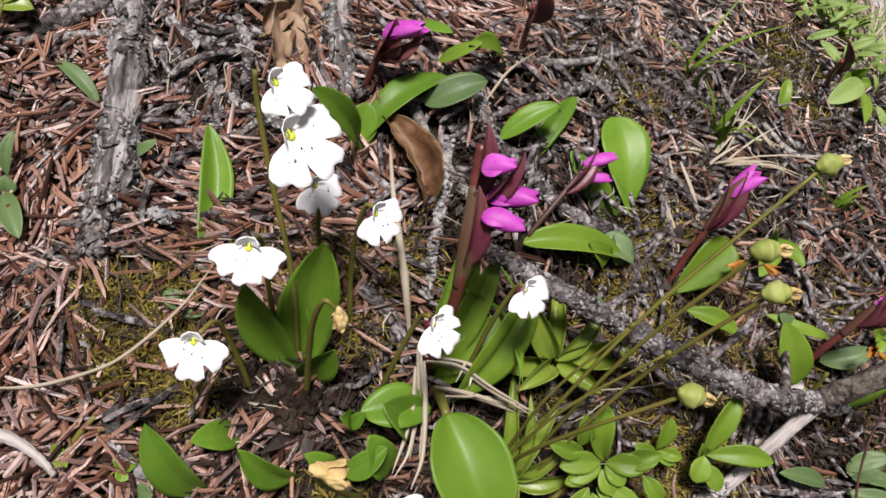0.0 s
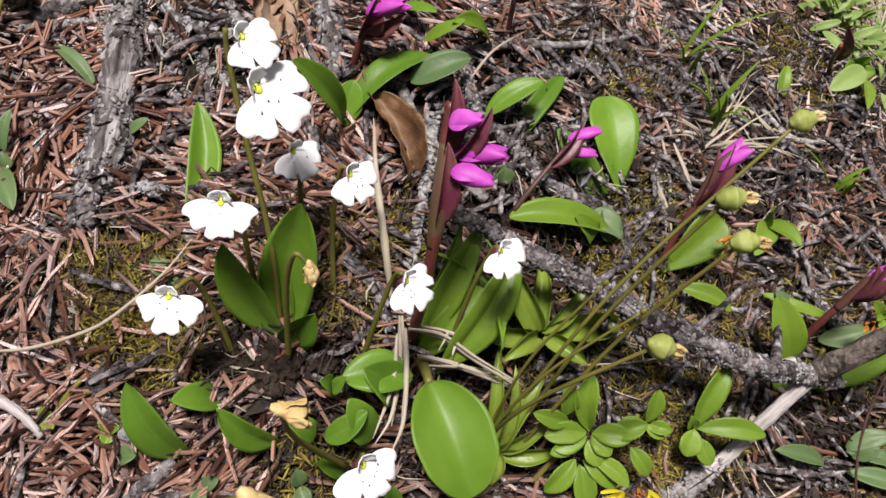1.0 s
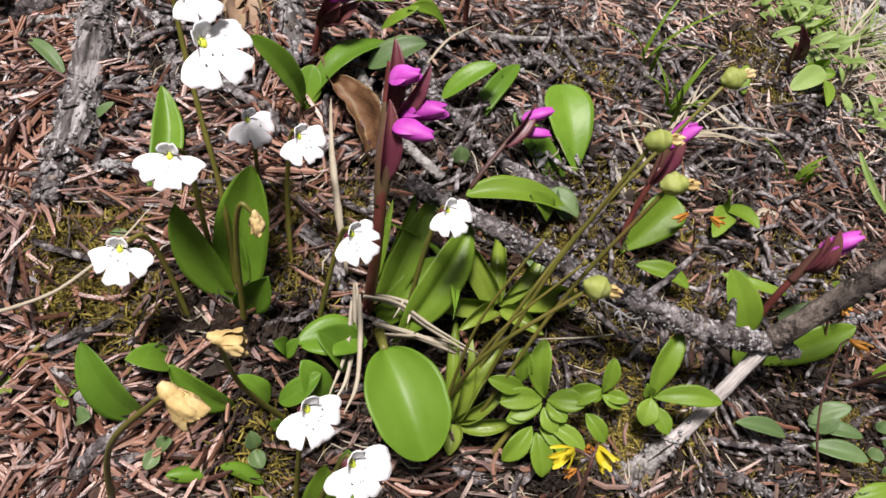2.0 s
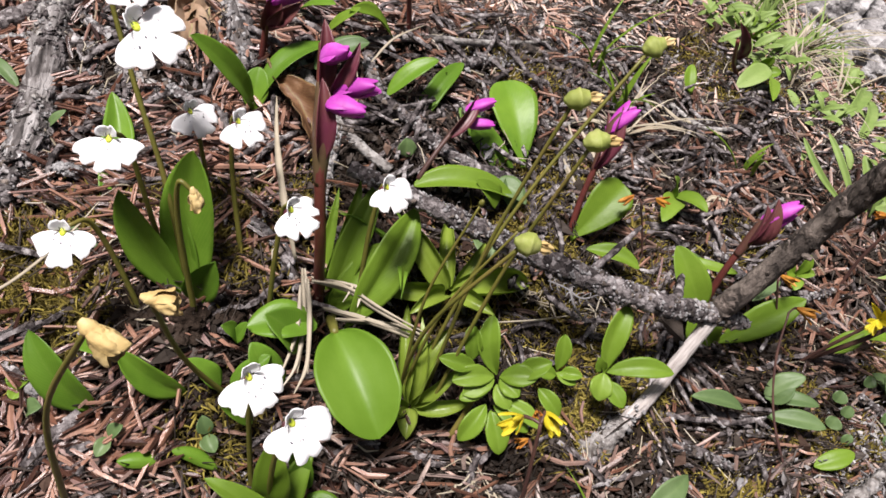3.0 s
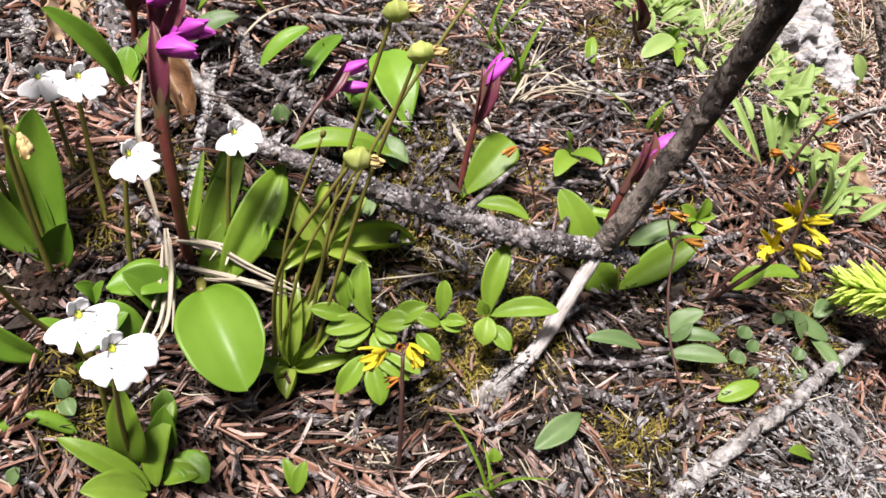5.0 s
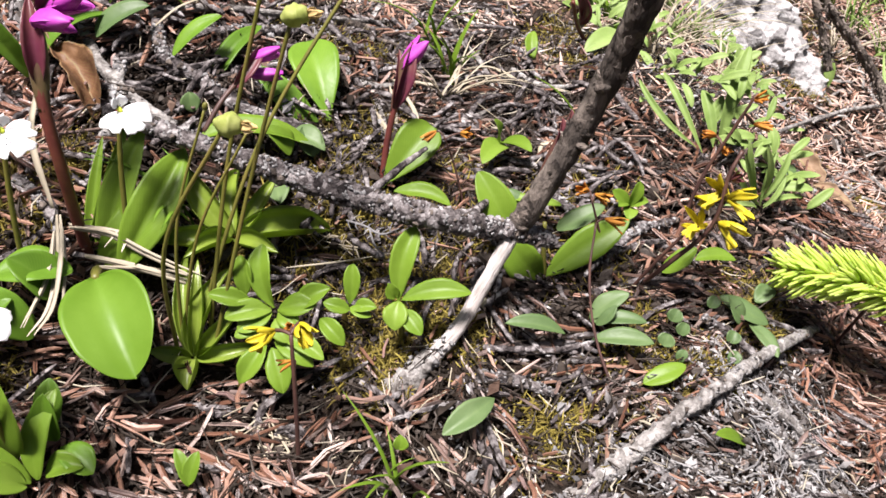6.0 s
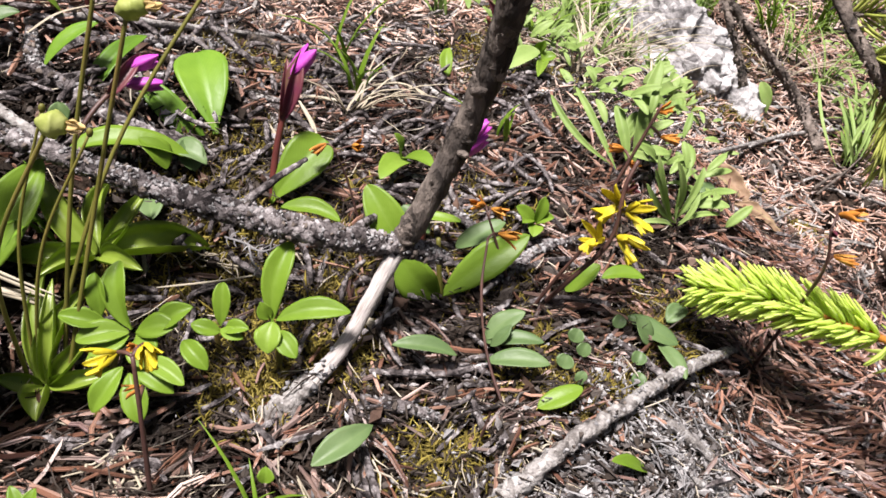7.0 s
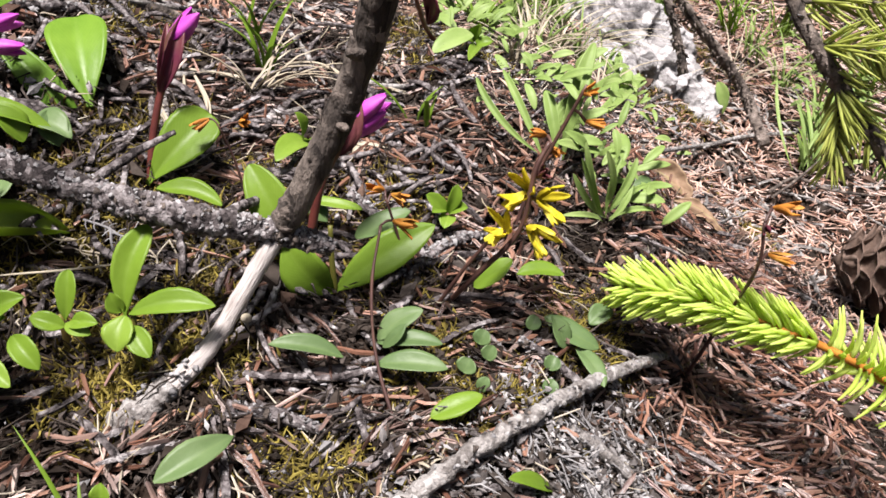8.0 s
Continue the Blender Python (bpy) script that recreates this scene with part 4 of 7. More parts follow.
cone = thing("spruce_cone", (0.2680, 0.1950, -0.1120), "large brown spruce cone lying on the ground", "cone")
axis = Vector((0.8, -0.2, 0.1)).normalized()
c0 = Vector((0.2372, 0.2000, -0.0829))
part("core", ball(c0 + axis * 0.03, (0.012, 0.012, 0.036), axis, 2, 0.1), CONE, cone)
for row in range(11):
    for k in range(9):
        a = 2 * math.pi * (k + 0.5 * (row % 2)) / 9
        s1 = axis.orthogonal().normalized()
        f = s1 * math.cos(a) + axis.cross(s1) * math.sin(a)
        rad = 0.024 * math.sin(math.pi * min(0.96, (row + 2.8) / 13.8)) + 0.002
        p = c0 + axis * (0.006 * row - 0.002)
        part("scale", blade(p + f * rad * 0.4, p + f * rad + axis * 0.006, 0.0155, f * 0.5 + axis * -1, -0.16, 0.25, 0.5, 0.2, 0.0009, 0.08, 0.12, 0, 8, 3), CONE, cone)


def stone(x, y, z, radii, label, seed, along=(0, 1, 0)):
    """A weathered, pitted lump of pale stone."""
    bm = bmesh.new()
    ball((x, y, z), (radii[0], radii[2], radii[1]), along, 6, 0.0, 1, bm)
    for v in bm.verts:
        out = (v.co - Vector((x, y, z))).normalized()
        q = v.co + Vector((seed, 0, 0))
        v.co += out * min(radii) * (0.5 * noise.noise(q * 30) + 0.3 * noise.noise(q * 75) + 0.16 * noise.noise(q * 180) + 0.07 * noise.noise(q * 420))
    ob = thing("rock", (x, y, z - radii[2]), label, "rock")
    part("stone_body", bm, ROCK, ob)


stone(0.1240, 0.4160, -0.0800, (0.032, 0.072, 0.034), "pale grey weathered rock ridge bulging from the slope", 0.0, (-0.82, 0.55, 0.16))
stone(0.1800, 0.3880, -0.1060, (0.022, 0.030, 0.016), "low pale grey stone at the foot of the ridge", 3.0, (-0.8, 0.6, 0.1))
stone(0.1120, 0.3500, -0.0700, (0.026, 0.030, 0.013), "low pale stone among dry grass", 6.0)


def grass_tuft(x, y, count, size, label, mat, wide=0.0007, seed=1, lean=0.5):
    rng = random.Random(seed)
    ob = thing("grass_tuft", ground_at(x, y), label, "grass", "grass tufts")
    for _ in range(count):
        a = rng.uniform(0, 2 * math.pi)
        r = size * rng.uniform(0.2, lean * 1.6)
        b = ground_at(x + rng.gauss(0, size * 0.08), y + rng.gauss(0, size * 0.08), -0.0005)
        t = b + Vector((math.cos(a) * r, math.sin(a) * r, size * rng.uniform(0.5, 1.1)))
        part("blade", blade(b, t, wide * 2 * rng.uniform(0.7, 1.3), (math.cos(a) * -0.7, math.sin(a) * -0.7, 0.7), 0.1, 0.5, 0.25, 0.7, 0.00015, 0.0, rng.uniform(0, 0.3), 0, 7, 1), mat, ob)
    return ob


def bushy_herb(x, y, spread_x, spread_y, count, tall, seed):
    """A low bush of small pale leaves on hidden stalks."""
    rng = random.Random(seed)
    ob = thing("bushy_herb", ground_at(x, y), "bushy herb with many small pale green leaves", "herb", "bushy herbs")
    for _ in range(count):
        b = ground_at(x + rng.gauss(0, spread_x), y + rng.gauss(0, spread_y), rng.uniform(0.003, tall))
        a, ln = rng.uniform(0, 2 * math.pi), rng.uniform(0.006, 0.013)
        t = b + Vector((math.cos(a), math.sin(a), rng.uniform(0.1, 1.1))).normalized() * ln
        part("leaf", blade(b, t, ln * rng.uniform(0.24, 0.36), (0.1, -0.5, 0.8), 0.08, 0.3, 0.6, 0.6, 0.0002, 0.1, rng.uniform(0, 0.15), 0, 8, 2), PALELEAF, ob)
    return ob


bushy_herb(0.092, 0.105, 0.010, 0.006, 34, 0.03, 1)
bushy_herb(0.112, 0.1, 0.007, 0.006, 20, 0.016, 2)
bushy_herb(0.138, 0.3, 0.012, 0.012, 20, 0.012, 3)
bushy_herb(0.28, 0.42, 0.018, 0.016, 40, 0.03, 4)
bushy_herb(0.05, 0.225, 0.014, 0.010, 30, 0.012, 5)
bushy_herb(0.31, 0.5, 0.03, 0.02, 44, 0.03, 6)
bushy_herb(0.058, 0.19, 0.008, 0.008, 22, 0.014, 7)
bushy_herb(0.034, 0.222, 0.010, 0.008, 24, 0.014, 8)
bushy_herb(0.078, 0.158, 0.007, 0.006, 16, 0.012, 9)
bushy_herb(0.132, 0.315, 0.010, 0.008, 24, 0.014, 10)
bushy_herb(0.285, 0.385, 0.012, 0.012, 30, 0.024, 11)
for k, (x, y, n, s) in enumerate(((-0.006, 0.098, 7, 0.024), (0.079, 0.40, 26, 0.04), (0.06, 0.33, 20, 0.035), (0.17, 0.53, 30, 0.05), (0.285, 0.60, 30, 0.06), (0.225, 0.54, 24, 0.05), (0.05, 0.215, 12, 0.022), (0.13, 0.46, 22, 0.045), (0.33, 0.50, 26, 0.05), (0.26, 0.36, 12, 0.03), (0.38, 0.62, 26, 0.06))):
    grass_tuft(x, y, n, s, "tuft of fresh green grass", YOUNG, 0.0009, 10 + k)
for k, (x, y, n, s) in enumerate(((0.03, 0.26, 16, 0.03), (0.06, 0.265, 18, 0.03), (0.085, 0.35, 18, 0.035), (0.0, 0.225, 12, 0.022), (0.27, 0.40, 16, 0.035), (0.295, 0.43, 18, 0.04), (0.255, 0.45, 16, 0.04), (0.31, 0.36, 14, 0.035), (0.16, 0.5, 20, 0.04), (0.105, 0.5, 20, 0.045), (0.24, 0.5, 20, 0.045), (0.3, 0.53, 20, 0.05), (0.082, 0.25, 12, 0.026), (0.1, 0.29, 14, 0.03), (0.068, 0.3, 12, 0.03), (0.115, 0.33, 10, 0.026))):
    grass_tuft(x, y, n, s, "tuft of fresh green grass", PALELEAF, 0.0008, 70 + k)
grass_tuft(0.015, -0.061, 9, 0.02, "small tuft of green grass blades in the litter", YOUNG, 0.0005, 31, 0.5)
grass_tuft(0.045, 0.095, 5, 0.016, "few green grass blades", YOUNG, 0.0008, 32, 0.8)
grass_tuft(-0.02, 0.125, 5, 0.03, "few thin green grass blades", YOUNG, 0.0007, 33, 0.5)
grass_tuft(-0.055, -0.008, 6, 0.03, "narrow green blades among the rosettes", LEAF, 0.0008, 34, 0.5)
for k, (x, y, n, s) in enumerate(((0.075, 0.235, 24, 0.024), (0.09, 0.275, 28, 0.03), (0.055, 0.285, 20, 0.026), (0.11, 0.245, 16, 0.022), (0.1, 0.31, 20, 0.028), (0.075, 0.325, 16, 0.026), (-0.005, 0.085, 14, 0.02), (0.215, 0.43, 20, 0.04), (0.07, 0.19, 20, 0.022))):
    grass_tuft(x, y, n, s, "tuft of dry bleached grass", STRAW, 0.0005, 50 + k, 1.25)

rootlets("white forked rootlets on the needles", (-0.0170, -0.0600, 0.0030), 0.0055, 16, 0.00035, 4)
rootlets("pale lichen threads under the branch", (0.0010, 0.0090, 0.0150), 0.0045, 14, 0.00025, 5)
rootlets("fine pale rootlets among the leaves", (-0.0120, 0.0000, 0.0140), 0.0060, 12, 0.0002, 6)
rootlets("fine pale rootlets under the flowers", (-0.1000, -0.0560, 0.0290), 0.0060, 12, 0.00022, 7)
rootlets("pale rootlets by the ground stick", (0.0720, -0.0300, 0.0020), 0.0070, 12, 0.00025, 8)

def comb_lichen(pts, teeth, size, label):
    """A pale thread of lichen with short side teeth."""
    ob = thing("lichen_thread", pts[0], label, "lichen", "lichen threads")
    bm = tube(pts, (0.00028, 0.00034, 0.00022), 6, 8)
    line = curve_through(pts, 8)
    rng = random.Random(teeth)
    for k in range(teeth):
        i = 1 + int(k * (len(line) - 2) / teeth)
        d = (line[i] - line[i - 1]).normalized()
        f = (Matrix.Rotation(rng.uniform(-0.5, 0.5) + (3.14 if k % 2 else 0), 3, d) @ d.cross(Vector((0, -0.6, 0.8)))).normalized()
        tube([line[i], line[i] + (f + d * 0.3) * size * 0.5, line[i] + (f + d * 0.7) * size * rng.uniform(0.7, 1.2)], (0.0002, 0.00017, 0.0001), 5, 2, 0, 1, bm)
    part("thread", bm, LICHEN, ob)
    return ob


COMB = Vector((-0.0069, 0.0029, 0.0210))
comb_lichen([COMB + Vector((-0.0085, -0.0005, 0.0010)), COMB + Vector((-0.0030, -0.0010, 0.0005)), COMB + Vector((0.0020, -0.0025, 0.0)), COMB + Vector((0.0065, -0.0005, 0.0015))], 13, 0.0022, "whitish comb-like lichen thread below the branch")
comb_lichen([COMB + Vector((-0.0020, -0.0010, 0.0005)), COMB + Vector((0.0010, -0.0060, -0.0010)), COMB + Vector((0.0050, -0.0095, -0.0015))], 8, 0.0016, "short whitish lichen thread on the moss")

# ---- twigs ----
LOG = [(-0.1567, -0.0401, 0.0329), (-0.1595, -0.0306, 0.0334), (-0.1630, -0.0187, 0.0343), (-0.1705, 0.0003, 0.0367), (-0.1788, 0.0192, 0.0406), (-0.1858, 0.0348, 0.0432), (-0.1960, 0.0566, 0.0453)]
LOG_RADII = (0.0036, 0.0042, 0.0058, 0.0056, 0.0053, 0.0056, 0.0056)
log = branch("lichened_log", LOG, LOG_RADII, LOGWOOD, "thick grey dead stick with flaking lichened bark", 36, 0.22, 40, 260, 0.001, (), 260.0)
crust(log, LOG, LOG_RADII, 420, 0.0022, BARK, "bark_plate", 12, "dark flaking bark plates", 0.16)
crust(log, LOG[1:], LOG_RADII[1:], 230, 0.0016, PALEBARK, "lichen_plate", 15, "pale grey lichen plates", 0.2)
part("side_twig", tube([(-0.1600, -0.0330, 0.0345), (-0.1640, -0.0345, 0.0355), (-0.1672, -0.0355, 0.0350)], (0.0012, 0.001, 0.0004), 8, 6, 0.3, 500), LOGWOOD, log)
branch("knobbly_twig", [(-0.1767, 0.0321, 0.0435), (-0.1669, 0.0278, 0.0436), (-0.1554, 0.0282, 0.0448)], (0.0013, 0.0016, 0.0011), BARK, "dark lichened twig in the litter", 9, 0.5, 8, 40, 0.0009)
branch("knobbly_twig", [(-0.1624, 0.0094, 0.0387), (-0.1549, 0.0042, 0.0380), (-0.1486, -0.0017, 0.0376)], (0.0013, 0.0016, 0.0011), BARK, "dark lichened twig in the litter", 9, 0.5, 8, 40, 0.0009)
branch("knobbly_twig", [(-0.1564, 0.0372, 0.0473), (-0.1489, 0.0285, 0.0458), (-0.1459, 0.0188, 0.0431)], (0.0013, 0.0016, 0.0011), BARK, "dark lichened twig in the litter", 9, 0.5, 8, 40, 0.0009)
branch("knobbly_twig", [(-0.1389, 0.0144, 0.0423), (-0.1309, 0.0111, 0.0422), (-0.1204, 0.0090, 0.0423)], (0.0013, 0.0016, 0.0011), BARK, "dark lichened twig in the litter", 9, 0.5, 8, 40, 0.0009)
branch("knobbly_twig", [(-0.0628, 0.0606, 0.0435), (-0.0531, 0.0781, 0.0371), (-0.0404, 0.0889, 0.0297)], (0.0013, 0.0016, 0.0011), BARK, "dark lichened twig in the litter", 9, 0.5, 8, 40, 0.0009)
branch("knobbly_twig", [(-0.0778, 0.0450, 0.0480), (-0.0647, 0.0601, 0.0442), (-0.0498, 0.0879, 0.0337)], (0.0013, 0.0016, 0.0011), BARK, "dark lichened twig in the litter", 9, 0.5, 8, 40, 0.0009)
branch("knobbly_twig", [(-0.0953, -0.0206, 0.0364), (-0.0857, -0.0244, 0.0325), (-0.0776, -0.0315, 0.0270)], (0.0013, 0.0016, 0.0011), BARK, "dark lichened twig in the litter", 9, 0.5, 8, 40, 0.0009)
branch("knobbly_twig", [(-0.0118, 0.0651, 0.0197), (0.0009, 0.0703, 0.0157), (0.0121, 0.0870, 0.0136)], (0.0009, 0.001, 0.0007), PALEBARK, "thin grey twig in the litter", 7, 0.4)
branch("knobbly_twig", [(-0.0354, 0.0652, 0.0303), (-0.0252, 0.0705, 0.0251), (-0.0168, 0.0854, 0.0207)], (0.0009, 0.001, 0.0007), PALEBARK, "thin grey twig in the litter", 7, 0.4)
branch("knobbly_twig", [(0.0133, 0.1204, 0.0122), (0.0265, 0.1114, 0.0120), (0.0421, 0.1194, 0.0105)], (0.0009, 0.001, 0.0007), PALEBARK, "thin grey twig in the litter", 7, 0.4)
branch("knobbly_twig", [(-0.0132, 0.1404, 0.0126), (-0.0006, 0.1224, 0.0136), (0.0094, 0.1025, 0.0138)], (0.0009, 0.001, 0.0007), PALEBARK, "thin grey twig in the litter", 7, 0.4)
branch("pale_twig", [(-0.0903, 0.0462, 0.0517), (-0.0773, 0.0607, 0.0495), (-0.0608, 0.0807, 0.0408), (-0.0386, 0.1238, 0.0218)], (0.0012, 0.0013, 0.0012, 0.0008), PALEBARK, "thin pale twig lying across the litter", 8, 0.2)
branch("thin_twig", [(-0.0461, 0.0968, 0.0301), (-0.0298, 0.1064, 0.0224), (-0.0089, 0.1087, 0.0165)], (0.0011, 0.0009, 0.0007), DARKBARK, "thin brown twig on the litter", 7, 0.2)
branch("thin_twig", [(-0.0434, 0.0696, 0.0339), (-0.0209, 0.0928, 0.0215), (-0.0009, 0.1152, 0.0145)], (0.0007, 0.0006, 0.0004), DARKBARK, "thin dark twig on the litter", 6, 0.2)
branch("knobbly_twig", [(-0.0872, 0.0441, 0.0508), (-0.0790, 0.0316, 0.0467), (-0.0666, 0.0287, 0.0425), (-0.0519, 0.0256, 0.0363), (-0.0320, 0.0316, 0.0289)], (0.0016, 0.0019, 0.0021, 0.0021, 0.0015), BARK, "crooked dark twig crusted with lichen", 11, 0.5, 10, 130, 0.0009)
branch("knobbly_twig", [(-0.1760, 0.0243, 0.0419), (-0.1641, 0.0159, 0.0405), (-0.1539, 0.0071, 0.0390), (-0.1390, 0.0046, 0.0399)], (0.0018, 0.0017, 0.0014, 0.001), BARK, "short dark twig with lichen crust", 10, 0.5, 8, 60, 0.0009)
branch("knobbly_twig", [(-0.1550, 0.0158, 0.0410), (-0.1478, 0.0143, 0.0415), (-0.1390, 0.0118, 0.0415)], (0.0017, 0.0016, 0.0013), PALEBARK, "short grey broken twig with lichen", 9, 0.4, 8, 30, 0.0008)
branch("knobbly_twig", [(-0.1684, 0.0209, 0.0413), (-0.1601, 0.0211, 0.0422), (-0.1546, 0.0250, 0.0437), (-0.1478, 0.0316, 0.0468)], (0.0012, 0.0013, 0.001, 0.0007), BARK, "dark crooked twig on the litter", 8, 0.4, 8, 30, 0.0008)
branch("knobbly_twig", [(-0.2050, 0.0075, 0.0384), (-0.1959, 0.0140, 0.0393), (-0.1843, 0.0211, 0.0405)], (0.0012, 0.0013, 0.001), PALEBARK, "grey lichened twig beside the log", 9, 0.4, 8, 50, 0.0009)
branch("dead_root", [(-0.2022, 0.0111, 0.0398), (-0.1985, 0.0187, 0.0411), (-0.1901, 0.0304, 0.0435)], (0.0024, 0.003, 0.0025), BARK, "dark grey piece of dead root", 10, 0.4)
branch("lichened_log", [(-0.1177, 0.0256, 0.0470), (-0.1251, 0.0370, 0.0506), (-0.1315, 0.0484, 0.0526), (-0.1376, 0.0661, 0.0531)], (0.0026, 0.0042, 0.0045, 0.004), LOGWOOD, "thick grey stick covered with lichen", 18, 0.2, 20, 300, 0.0012)
branch("knobbly_twig", [(-0.0787, -0.0155, 0.0318), (-0.0824, -0.0016, 0.0366), (-0.0851, 0.0118, 0.0410), (-0.0899, 0.0257, 0.0457)], (0.001, 0.0015, 0.0018, 0.0021), PALEBARK, "grey twig shaggy with lichen, standing among leaves", 10, 0.5, 8, 110, 0.0011)
branch("thin_twig", [(-0.0320, 0.0676, 0.0285), (-0.0229, 0.0595, 0.0244), (-0.0173, 0.0497, 0.0219), (-0.0139, 0.0411, 0.0202)], (0.0008, 0.0009, 0.0008, 0.0006), PALEBARK, "thin grey twig on the litter", 7, 0.3)
branch("knobbly_twig", [(-0.1089, 0.0377, 0.0510), (-0.0948, 0.0235, 0.0457), (-0.0827, 0.0161, 0.0417), (-0.0677, 0.0118, 0.0368)], (0.0016, 0.0018, 0.0018, 0.0014), PALEBARK, "grey peeling twig under the flowers", 9, 0.3, 8, 40, 0.0008)
branch("knobbly_twig", [(0.1293, 0.0820, -0.0167), (0.1409, 0.0815, -0.0239), (0.1563, 0.0896, -0.0325)], (0.001, 0.0012, 0.0008), BARK, "dark lichened twig among needles", 8, 0.4, 8, 40, 0.0008)
branch("knobbly_twig", [(0.0567, 0.0220, 0.0065), (0.0610, 0.0336, 0.0065), (0.0653, 0.0404, 0.0064), (0.0785, 0.0537, 0.0035)], (0.0012, 0.0014, 0.0012, 0.0009), BARK, "dark lichened twig with a fork", 9, 0.5, 8, 60, 0.0009)
branch("knobbly_twig", [(0.0489, 0.0344, 0.0106), (0.0440, 0.0390, 0.0114), (0.0353, 0.0451, 0.0126)], (0.0012, 0.0014, 0.001), BARK, "dark lichened twig among needles", 9, 0.5, 8, 40, 0.0008)
branch("knobbly_twig", [(0.0864, 0.0158, -0.0012), (0.0947, 0.0148, -0.0049), (0.1062, 0.0128, -0.0117)], (0.001, 0.0014, 0.001), BARK, "short dark twig on moss", 9, 0.5, 8, 40, 0.0008)
branch("knobbly_twig", [(0.0276, -0.0251, 0.0017), (0.0380, -0.0237, 0.0006), (0.0486, -0.0244, -0.0003)], (0.0014, 0.0016, 0.001), BARK, "dark crumbling twig on needles", 9, 0.5, 8, 50, 0.0008)
branch("knobbly_twig", [(0.0885, -0.0135, -0.0050), (0.0994, -0.0140, -0.0099), (0.1110, -0.0142, -0.0176), (0.1326, -0.0039, -0.0346)], (0.0012, 0.0014, 0.0016, 0.0016), PALEBARK, "pale lichened twig branching from a stick", 9, 0.5, 8, 90, 0.0009)
branch("thin_twig", [(0.1377, 0.2133, -0.0507), (0.1953, 0.3414, -0.1063), (0.2248, 0.3697, -0.1099)], (0.0012, 0.0014, 0.001), PALEBARK, "pale thin twig on the needles", 7, 0.3)
branch("thin_twig", [(0.2073, 0.3446, -0.1099), (0.2200, 0.3352, -0.1144), (0.2253, 0.3151, -0.1176)], (0.0009, 0.0008, 0.0006), DARKBARK, "thin dark twig on needles", 7, 0.3)
branch("thin_twig", [(-0.0537, 0.1011, 0.0317), (-0.0435, 0.1081, 0.0265), (-0.0353, 0.1155, 0.0220)], (0.0018, 0.0018, 0.0014), DARKBARK, "brown broken twig on the litter", 8, 0.25)
branch("grey_root", [(-0.1172, -0.0930, 0.0145), (-0.1152, -0.0864, 0.0174), (-0.1110, -0.0794, 0.0209)], (0.002, 0.002, 0.0015), BARK, "dark grey dead twig", 9, 0.3)

# ---- ground leaves ----
leafy("small_leaf", (-0.1767, -0.0010, 0.0378), "small dull green pointed leaf beside the log",
      [((-0.1767, -0.0010, 0.0378), (-0.1911, 0.0041, 0.0427), 0.0041)], SAGE, "leaf plant", "", **FLAT)
leafy("small_leaf", (-0.1610, -0.0108, 0.0369), "small dull green leaf in the needles",
      [((-0.1610, -0.0108, 0.0369), (-0.1570, -0.0075, 0.0417), 0.0029)], SAGE, "leaf plant", "", **FLAT)
leafy("small_leaf", (-0.1849, -0.0288, 0.0352), "pale green pointed leaf in the needles",
      [((-0.1849, -0.0288, 0.0352), (-0.1864, -0.0213, 0.0430), 0.0033)], SAGE, "leaf plant", "", **FLAT)
leafy("round_leaves", (-0.1826, -0.0330, 0.0336), "two round dull green leaves",
      [((-0.1826, -0.0330, 0.0336), (-0.1836, -0.0308, 0.0378), 0.0044), ((-0.1838, -0.0338, 0.0338), (-0.1727, -0.0431, 0.0375), 0.0059)], SAGE, "leaf plant", "", **FLAT)
leafy("green_leaf", (-0.1114, 0.0494, 0.0559), "green oval leaf behind the orchids",
      [((-0.1114, 0.0494, 0.0559), (-0.0990, 0.0460, 0.0636), 0.0043)], LEAF, "leaf plant", "", **FLAT)
leafy("green_leaf", (-0.0998, 0.0415, 0.0557), "arching bright green leaves",
      [((-0.0998, 0.0415, 0.0557), (-0.0908, 0.0436, 0.0660), 0.0045), ((-0.0822, 0.0532, 0.0523), (-0.0915, 0.0430, 0.0662), 0.0065)], YOUNG, "leaf plant", "", **FLAT)
leafy("sage_leaf", (-0.0985, 0.0296, 0.0507), "broad dull green leaf behind orchids",
      [((-0.0985, 0.0296, 0.0507), (-0.0859, 0.0378, 0.0601), 0.0084)], SAGE, "leaf plant", "", **FLAT)
leafy("long_leaf", (-0.0763, 0.0314, 0.0473), "two long smooth green leaves",
      [((-0.0763, 0.0314, 0.0473), (-0.0648, 0.0419, 0.0570), 0.0065), ((-0.0672, 0.0330, 0.0380), (-0.0594, 0.0567, 0.0496), 0.0062, dict(face=(0.1, -0.6, 0.75)))], LEAF, "leaf plant", "", **FLAT)
leafy("long_leaf", (-0.0600, 0.0105, 0.0350), "long bright green leaf lying across",
      [((-0.0600, 0.0105, 0.0350), (-0.0315, 0.0215, 0.0335), 0.0082, dict(arch=0.1, a=0.45, b=0.6))], YOUNG, "leaf plant", "", **FLAT)
leafy("round_leaf", (-0.0311, 0.0214, 0.0274), "dull round green leaf on the litter",
      [((-0.0311, 0.0214, 0.0274), (-0.0351, 0.0270, 0.0342), 0.0071)], SAGE, "leaf plant", "", **FLAT)
leafy("round_leaf", (-0.0647, 0.0171, 0.0389), "small round green leaf on the litter",
      [((-0.0647, 0.0171, 0.0389), (-0.0658, 0.0192, 0.0440), 0.0054)], SAGE, "leaf plant", "", **FLAT)
